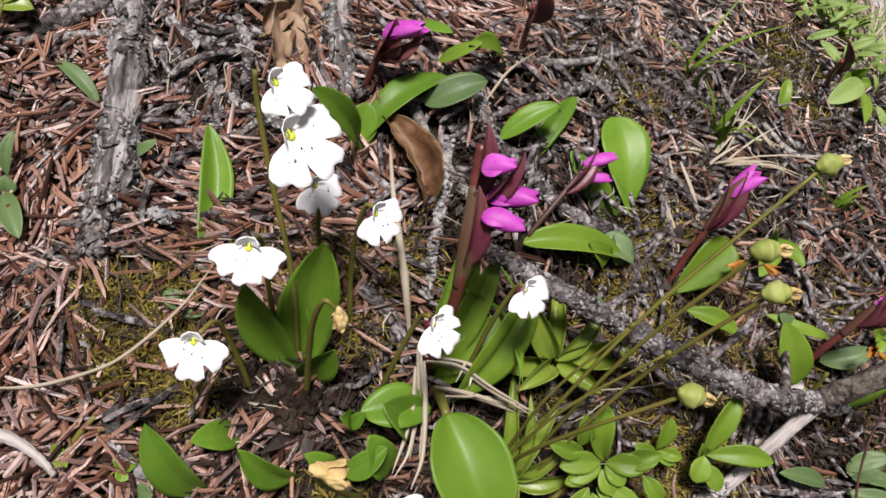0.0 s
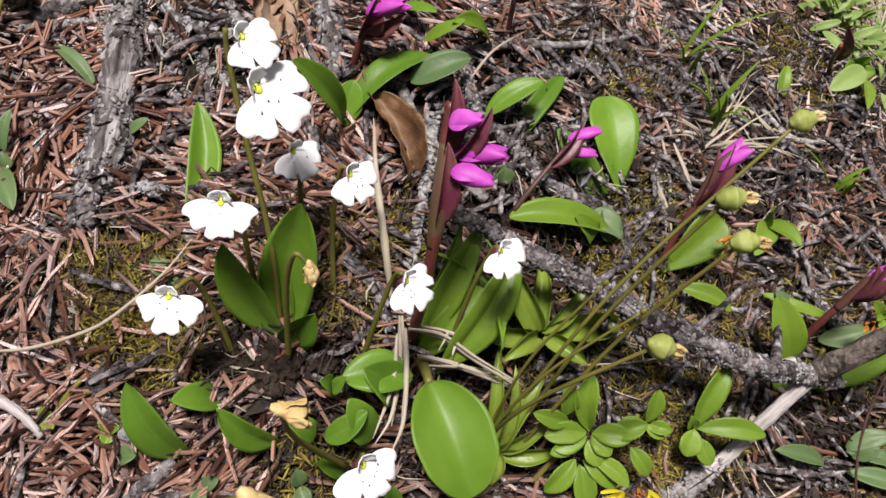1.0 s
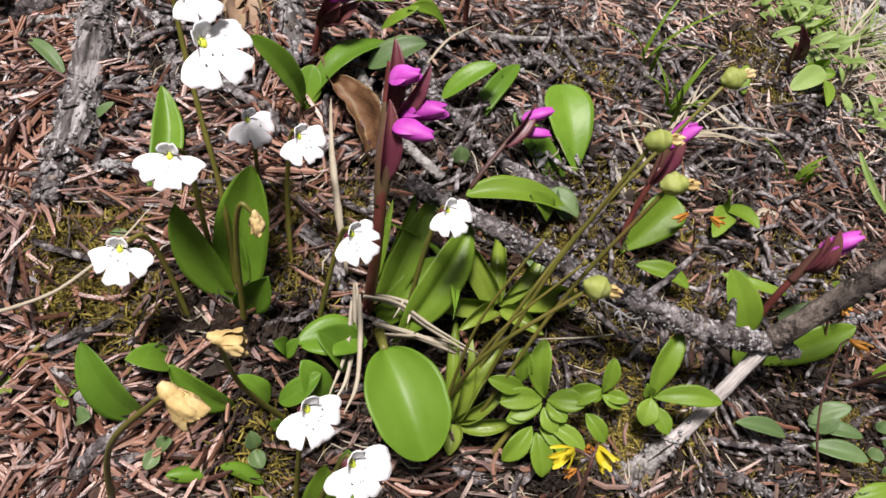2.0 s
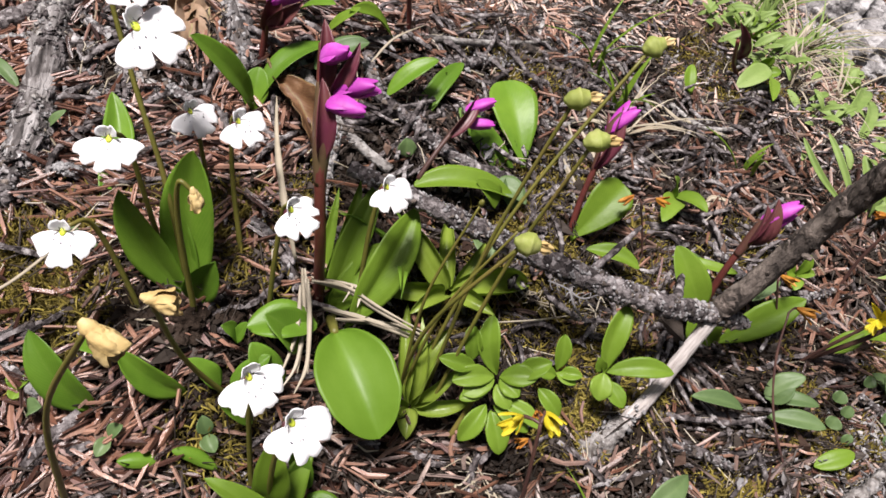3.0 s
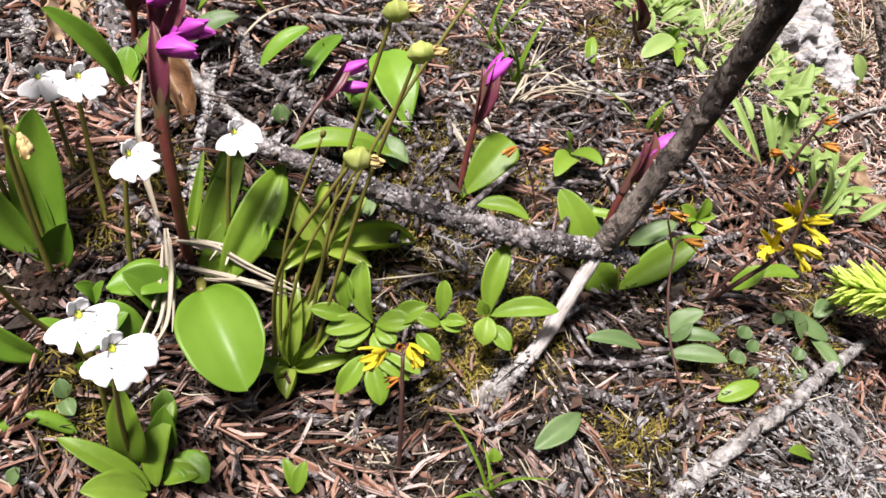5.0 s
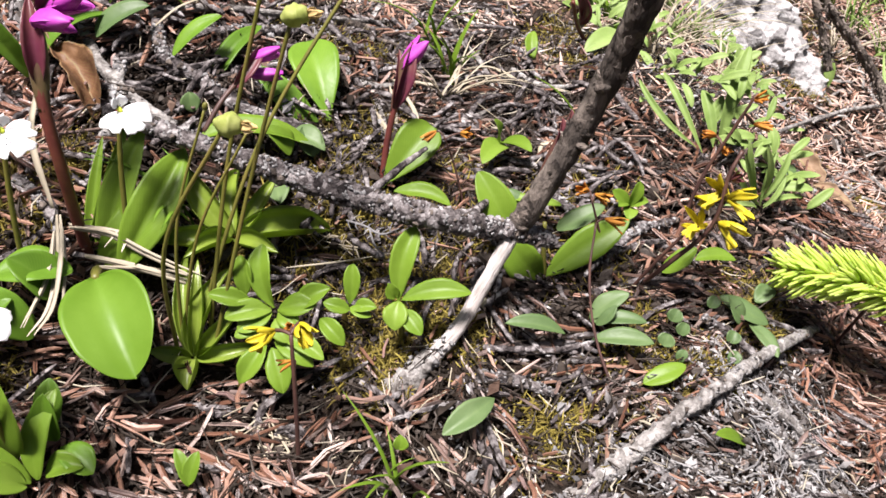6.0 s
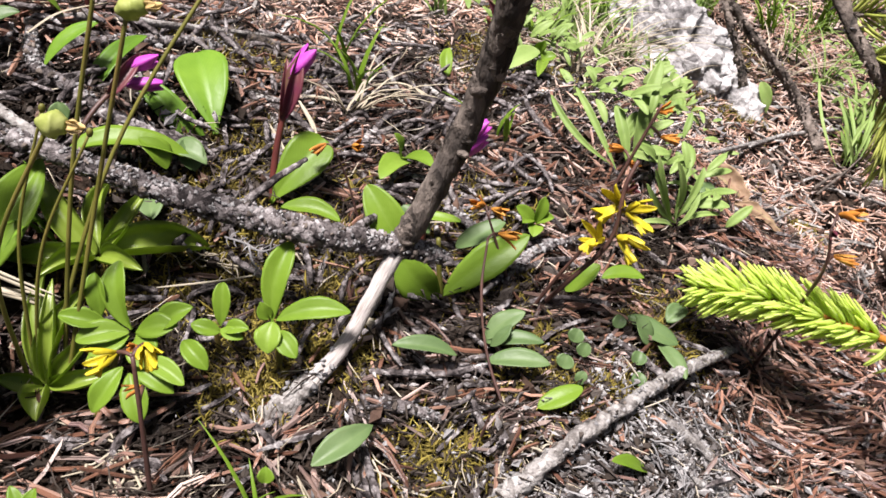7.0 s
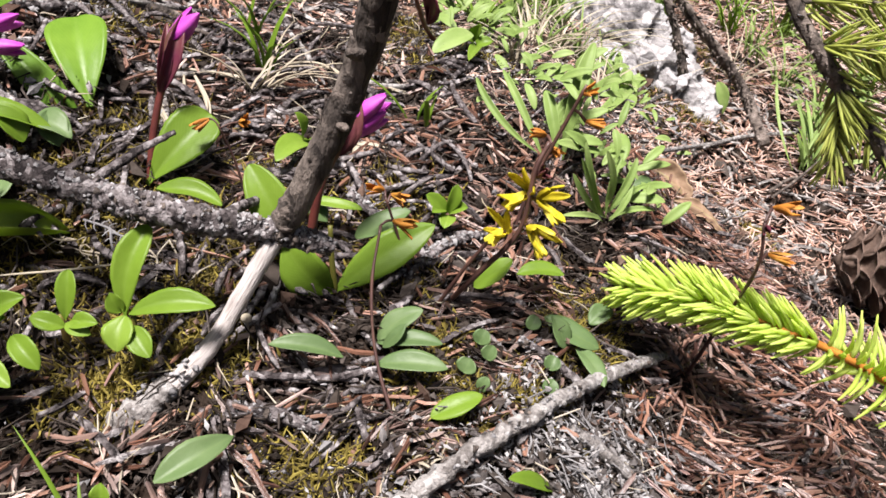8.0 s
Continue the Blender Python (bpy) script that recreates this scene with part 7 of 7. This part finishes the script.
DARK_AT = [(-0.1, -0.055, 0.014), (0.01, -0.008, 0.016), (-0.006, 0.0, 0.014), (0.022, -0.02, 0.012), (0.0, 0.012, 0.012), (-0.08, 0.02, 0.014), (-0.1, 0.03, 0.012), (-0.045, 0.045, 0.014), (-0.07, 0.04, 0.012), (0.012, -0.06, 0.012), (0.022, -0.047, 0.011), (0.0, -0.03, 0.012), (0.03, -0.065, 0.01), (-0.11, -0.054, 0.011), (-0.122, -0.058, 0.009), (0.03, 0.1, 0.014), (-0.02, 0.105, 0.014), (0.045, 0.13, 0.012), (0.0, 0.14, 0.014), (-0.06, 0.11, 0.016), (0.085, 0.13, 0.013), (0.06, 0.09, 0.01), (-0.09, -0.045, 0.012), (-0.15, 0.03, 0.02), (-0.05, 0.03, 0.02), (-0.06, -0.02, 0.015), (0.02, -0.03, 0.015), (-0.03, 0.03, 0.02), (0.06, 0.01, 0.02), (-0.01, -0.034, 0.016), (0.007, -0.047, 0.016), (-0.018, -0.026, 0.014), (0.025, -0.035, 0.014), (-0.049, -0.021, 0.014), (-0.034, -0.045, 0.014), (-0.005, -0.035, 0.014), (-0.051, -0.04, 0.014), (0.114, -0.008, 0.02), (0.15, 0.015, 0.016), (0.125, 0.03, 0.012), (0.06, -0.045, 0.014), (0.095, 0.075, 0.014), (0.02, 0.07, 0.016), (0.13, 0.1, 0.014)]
rng = np.random.default_rng(5)


def fine(x, y, f, seed=0.0):
    return np.array([noise.noise(Vector((a * f, b * f, seed))) for a, b in zip(x, y)])


def near_any(x, y, spots, scale=1.0):
    k = np.zeros(len(x))
    for cx, cy, r in spots:
        k = np.maximum(k, np.exp(-((x - cx) ** 2 + (y - cy) ** 2) / (2 * (r * scale) ** 2)))
    return k


def surface(x, y, lift0, lift1):
    return height(x, y) + rng.uniform(lift0, lift1, len(x)) + 0.004 * fine(x, y, 38) + 0.0022 * fine(x, y, 110)


def lay(name, shape, k, box, size, thick, mat, label, category, lift=(0.0, 0.003), tilt=0.22, keep=None, spread_size=(0.4, 1.35), smooth=False):
    x, y = rng.uniform(box[0], box[1], k), rng.uniform(box[2], box[3], k)
    if keep is not None:
        ok = rng.random(len(x)) < keep(x, y)
        x, y = x[ok], y[ok]
    t = turns(rng, len(x), tilt, 5.0 * fine(x, y, 26, 7.0) + rng.normal(0, 0.55, len(x)))
    ln, wd = rng.uniform(*spread_size, len(x)) * size, rng.uniform(0.8, 1.25, len(x)) * thick
    strewn(name, *shape, t * np.stack([ln, wd, wd], 1)[:, None, :], np.stack([x, y, surface(x, y, *lift)], 1), mat, label, category, smooth)


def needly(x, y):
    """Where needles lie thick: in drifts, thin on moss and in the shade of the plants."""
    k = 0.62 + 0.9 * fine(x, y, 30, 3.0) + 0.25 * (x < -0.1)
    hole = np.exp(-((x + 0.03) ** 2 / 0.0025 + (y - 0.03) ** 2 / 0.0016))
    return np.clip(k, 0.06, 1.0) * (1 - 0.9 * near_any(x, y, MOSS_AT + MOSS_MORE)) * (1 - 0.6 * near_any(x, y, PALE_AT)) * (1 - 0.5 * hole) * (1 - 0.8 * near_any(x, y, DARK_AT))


LEFT, MID, FAR = (-0.24, -0.09, -0.12, 0.1), (-0.125, 0.21, -0.1, 0.14), (-0.2, 0.36, 0.13, 0.6)
for bend in (0.16, -0.08, 0.42):
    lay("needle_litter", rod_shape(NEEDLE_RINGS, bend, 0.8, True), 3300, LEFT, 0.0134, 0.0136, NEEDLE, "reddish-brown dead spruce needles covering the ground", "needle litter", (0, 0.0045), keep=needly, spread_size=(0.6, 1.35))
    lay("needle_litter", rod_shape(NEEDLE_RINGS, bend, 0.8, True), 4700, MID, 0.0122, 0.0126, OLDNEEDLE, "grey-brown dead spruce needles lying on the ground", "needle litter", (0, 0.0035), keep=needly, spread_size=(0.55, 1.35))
    lay("needle_litter", rod_shape(FAR_RINGS, bend, 0.8), 11000, FAR, 0.0115, 0.0135, PALENEEDLE, "brown needle litter farther up the slope", "needle litter", (0, 0.004), keep=needly)
lay("needle_litter", rod_shape(FAR_RINGS, 0.2, 0.8), 9000, (-0.2, 0.9, 0.55, 1.3), 0.016, 0.02, PALENEEDLE, "pale needle litter in the distance", "needle litter", (0, 0.004), keep=lambda x, y: np.clip(1.3 - np.hypot((x - 0.35) / 0.6, (y - 0.7) / 0.6) + 0.5 * fine(x, y, 8, 1.0), 0, 1))
lay("needle_litter", rod_shape(NEEDLE_RINGS, 0.25, 0.8, True), 1900, (0.12, 0.27, 0.0, 0.15), 0.0112, 0.0105, NEEDLE, "red-brown needles among the pale litter", "needle litter", (0.001, 0.0045), keep=lambda x, y: np.clip(0.75 + 0.9 * fine(x, y, 40, 5.0), 0.1, 1))
lay("needle_litter", rod_shape(NEEDLE_RINGS, 0.3, 0.8, True), 1500, MID, 0.0095, 0.0125, NEEDLE, "fresh red-brown needles scattered over the litter", "needle litter", (0.002, 0.0045), keep=needly)
for bend in (0.5, -0.4):
    lay("twig_litter", rod_shape(TWIG_RINGS, bend, 1.0), 330, (-0.16, 0.06, -0.02, 0.16), 0.015, 0.02, BARK, "dark lichened twig bits between the orchids", "twig litter", (0.001, 0.004), 0.2, spread_size=(0.4, 1.5), smooth=True)
for bend in (0.3, -0.25):
    lay("twig_litter", rod_shape(TWIG_RINGS, bend, 1.0), 420, (-0.24, 0.2, -0.12, 0.2), 0.016, 0.018, BARK, "short dark twigs and bark bits in the litter", "twig litter", (0.0005, 0.003), 0.15, spread_size=(0.5, 1.6))
    lay("twig_litter", rod_shape(TWIG_RINGS, bend, 1.0), 200, (-0.2, 0.36, 0.12, 0.5), 0.02, 0.022, PALEBARK, "grey twig bits on the upper slope", "twig litter", (0.0005, 0.003), 0.15, spread_size=(0.5, 1.6))


def beyond(x, y):
    """Round about the near litter, thinning out unevenly with the distance."""
    inside = (x > -0.24) & (x < 0.33) & (y > -0.12) & (y < 0.56)
    far = np.hypot(x - 0.1, y - 0.25)
    return np.where(inside, 0.0, np.clip(1.5 - far / 0.8 + 0.6 * fine(x, y, 5, 2.0), 0, 1))


lay("needle_litter", rod_shape(FAR_RINGS, 0.2, 0.8), 26000, (-1.2, 1.4, -1.0, 1.6), 0.02, 0.024, PALENEEDLE, "brown needle litter round about", "needle litter", (0, 0.004), keep=beyond)
chip = random.Random(8)
OCTA = ((1, 0, 0), (-1, 0, 0), (0, 1, 0), (0, -1, 0), (0, 0, 1), (0, 0, -1))
NUGGET = [tuple(c * chip.uniform(0.75, 1.35) + chip.uniform(-0.25, 0.25) for c in v) for v in OCTA], [(0, 2, 4), (2, 1, 4), (1, 3, 4), (3, 0, 4), (2, 0, 5), (1, 2, 5), (3, 1, 5), (0, 3, 5)]


def crumbs(name, k, box, size, mat, label, keep=None, lift=(-0.0005, 0.0015)):
    x, y = rng.uniform(box[0], box[1], k), rng.uniform(box[2], box[3], k)
    if keep is not None:
        ok = rng.random(len(x)) < keep(x, y)
        x, y = x[ok], y[ok]
    s = size * rng.lognormal(0, 0.45, len(x))
    sc = np.stack([s, s * rng.uniform(0.5, 1.0, len(x)), s * rng.uniform(0.3, 0.7, len(x))], 1)
    strewn(name, *NUGGET, turns(rng, len(x), 0.5) * sc[:, None, :], np.stack([x, y, surface(x, y, *lift)], 1), mat, label, "litter")


crumbs("humus_crumbs", 13000, (-0.26, 0.22, -0.14, 0.2), 0.0011, CRUMB, "dark crumbs of humus and bark", None, (-0.0005, 0.0028))
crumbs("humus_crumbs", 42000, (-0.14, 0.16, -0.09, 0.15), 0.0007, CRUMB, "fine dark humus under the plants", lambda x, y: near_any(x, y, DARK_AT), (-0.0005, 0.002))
crumbs("humus_crumbs", 3000, (-0.2, 0.36, 0.18, 0.55), 0.002, CRUMB, "dark crumbs of humus on the upper slope")
crumbs("lichen_crumbs", 60000, (-0.26, 0.3, -0.14, 0.5), 0.00065, LICHEN, "pale grey lichen crumbs", lambda x, y: 0.025 + 0.9 * near_any(x, y, PALE_AT), (0.0005, 0.0045))

GREY_AT = [(0.102, -0.013, 0.010), (0.118, 0.002, 0.009), (0.121, -0.013, 0.010), (0.087, -0.032, 0.010), (0.112, -0.03, 0.01)]
crumbs("grey_humus", 22000, (0.05, 0.16, -0.07, 0.04), 0.0006, GREYHUMUS, "whitish grey crumbly humus", lambda x, y: 0.8 * near_any(x, y, GREY_AT), (0.0015, 0.0055))
crumbs("grey_humus", 8000, (0.04, 0.2, -0.08, 0.06), 0.0008, CRUMB, "dark crumbly humus among the grey", lambda x, y: 0.6 * near_any(x, y, GREY_AT), (0.001, 0.005))
FIBRE_RINGS = ((-0.5, 0.02), (0.0, 0.03), (0.5, 0.008))
for bend in (0.5, -0.7):
    lay("litter_fibres", rod_shape(FIBRE_RINGS, bend, 0.8), 8000, (-0.26, 0.24, -0.14, 0.22), 0.0085, 0.0085, CRUMB, "fine dark rootlets and decayed fibres", "litter", (0.001, 0.0048), 0.3, spread_size=(0.4, 1.5))
    lay("litter_fibres", rod_shape(FIBRE_RINGS, bend, 0.8), 2500, (-0.26, 0.24, -0.14, 0.22), 0.009, 0.0075, STRAW, "fine pale dry fibres", "litter", (0.001, 0.0048), 0.3, lambda x, y: 0.25 + 0.75 * near_any(x, y, PALE_AT), (0.4, 1.5))
lay("litter_fibres", rod_shape(FIBRE_RINGS, 0.6, 0.8), 4000, (0.06, 0.2, -0.06, 0.06), 0.008, 0.008, LICHEN, "whitish fine rootlets and lichen threads", "litter", (0.002, 0.0055), 0.3, lambda x, y: 0.6 * near_any(x, y, GREY_AT), (0.4, 1.5))
crumbs("bark_flakes", 1700, (-0.12, 0.24, -0.14, 0.24), 0.001, FLAKE, "dark flakes of bark among the needles", None, (0.0012, 0.0045))
crumbs("bark_flakes", 1500, (-0.1, 0.36, 0.2, 0.55), 0.0015, FLAKE, "dark flakes of bark on the upper slope", None, (0.0012, 0.0045))


def moss(spots, per, tall):
    """Cushions of short upright shoots."""
    shape = rod_shape(((0.0, 0.04), (0.5, 0.075), (1.0, 0.01)), 0.35, 1.0)
    up = np.array([[0, 0, 1], [0, 1, 0], [-1, 0, 0]], float).T
    xs, ys = [], []
    for cx, cy, r in spots:
        xs.append(rng.normal(cx, r * 0.85, per))
        ys.append(rng.normal(cy, r * 0.85, per))
    x, y = np.concatenate(xs), np.concatenate(ys)
    ok = fine(x, y, 95, 2.0) + 0.6 * fine(x, y, 240, 8.0) > rng.uniform(-0.5, 0.2, len(x))
    x, y = x[ok], y[ok]
    t = turns(rng, len(x), 0.5) @ up
    ln = tall * rng.uniform(0.6, 1.4, len(x))
    strewn("moss", *shape, t * np.stack([ln, ln, ln], 1)[:, None, :], np.stack([x, y, surface(x, y, -0.0005, 0.0012)], 1), MOSS, "yellow-green moss cushions on the litter", "moss")


moss(MOSS_AT, 1250, 0.0034)
moss(MOSS_MORE, 900, 0.0036)


def herbs(k, box, size, mat, label, keep=None):
    """Many small leaves of low plants that nobody could count."""
    bm = blade((0, 0, 0), (1, 0, 0.35), 0.34, (0, 0, 1), 0.12, 0.3, 0.6, 0.6, 0.01, 0.1, 0.15, 0, 5, 1)
    shape = [tuple(v.co) for v in bm.verts], [[v.index for v in f.verts] for f in bm.faces]
    bm.free()
    x, y = rng.uniform(box[0], box[1], k), rng.uniform(box[2], box[3], k)
    if keep is not None:
        ok = rng.random(len(x)) < keep(x, y)
        x, y = x[ok], y[ok]
    s = size * rng.uniform(0.5, 1.4, len(x))
    strewn("low_herbs", *shape, turns(rng, len(x), 0.35) * s[:, None, None], np.stack([x, y, surface(x, y, 0.0, 0.008)], 1), mat, label, "herbs", True)


herbs(2600, (-0.1, 0.55, 0.14, 0.85), 0.013, YOUNG, "low fresh green herbs on the upper slope", lambda x, y: np.clip(1.6 * fine(x, y, 14, 9.0) - 0.1 + 0.6 * (y > 0.48), 0, 1))
herbs(5000, (-0.5, 1.3, 0.6, 2.0), 0.025, YOUNG, "green undergrowth in the distance", lambda x, y: np.clip(1.2 - np.hypot((x - 0.4) / 0.9, (y - 0.9) / 0.9) + 0.8 * fine(x, y, 4, 6.0), 0, 1))
herbs(500, (-0.12, 0.02, 0.09, 0.2), 0.008, STICKY, "small yellow-green leaves among the twigs", lambda x, y: np.clip(1.8 * fine(x, y, 22, 4.0), 0, 1))

GREEN_AT = [(0.02, 0.24, 0.02), (0.05, 0.23, 0.016), (0.035, 0.3, 0.025), (0.08, 0.36, 0.025), (0.28, 0.42, 0.03), (0.32, 0.5, 0.04), (0.26, 0.58, 0.05), (0.36, 0.65, 0.06), (0.15, 0.56, 0.04)]
herbs(5200, (-0.03, 0.46, 0.18, 0.78), 0.009, PALELEAF, "small fresh leaves between the grass tufts", lambda x, y: 0.55 * near_any(x, y, GREEN_AT))
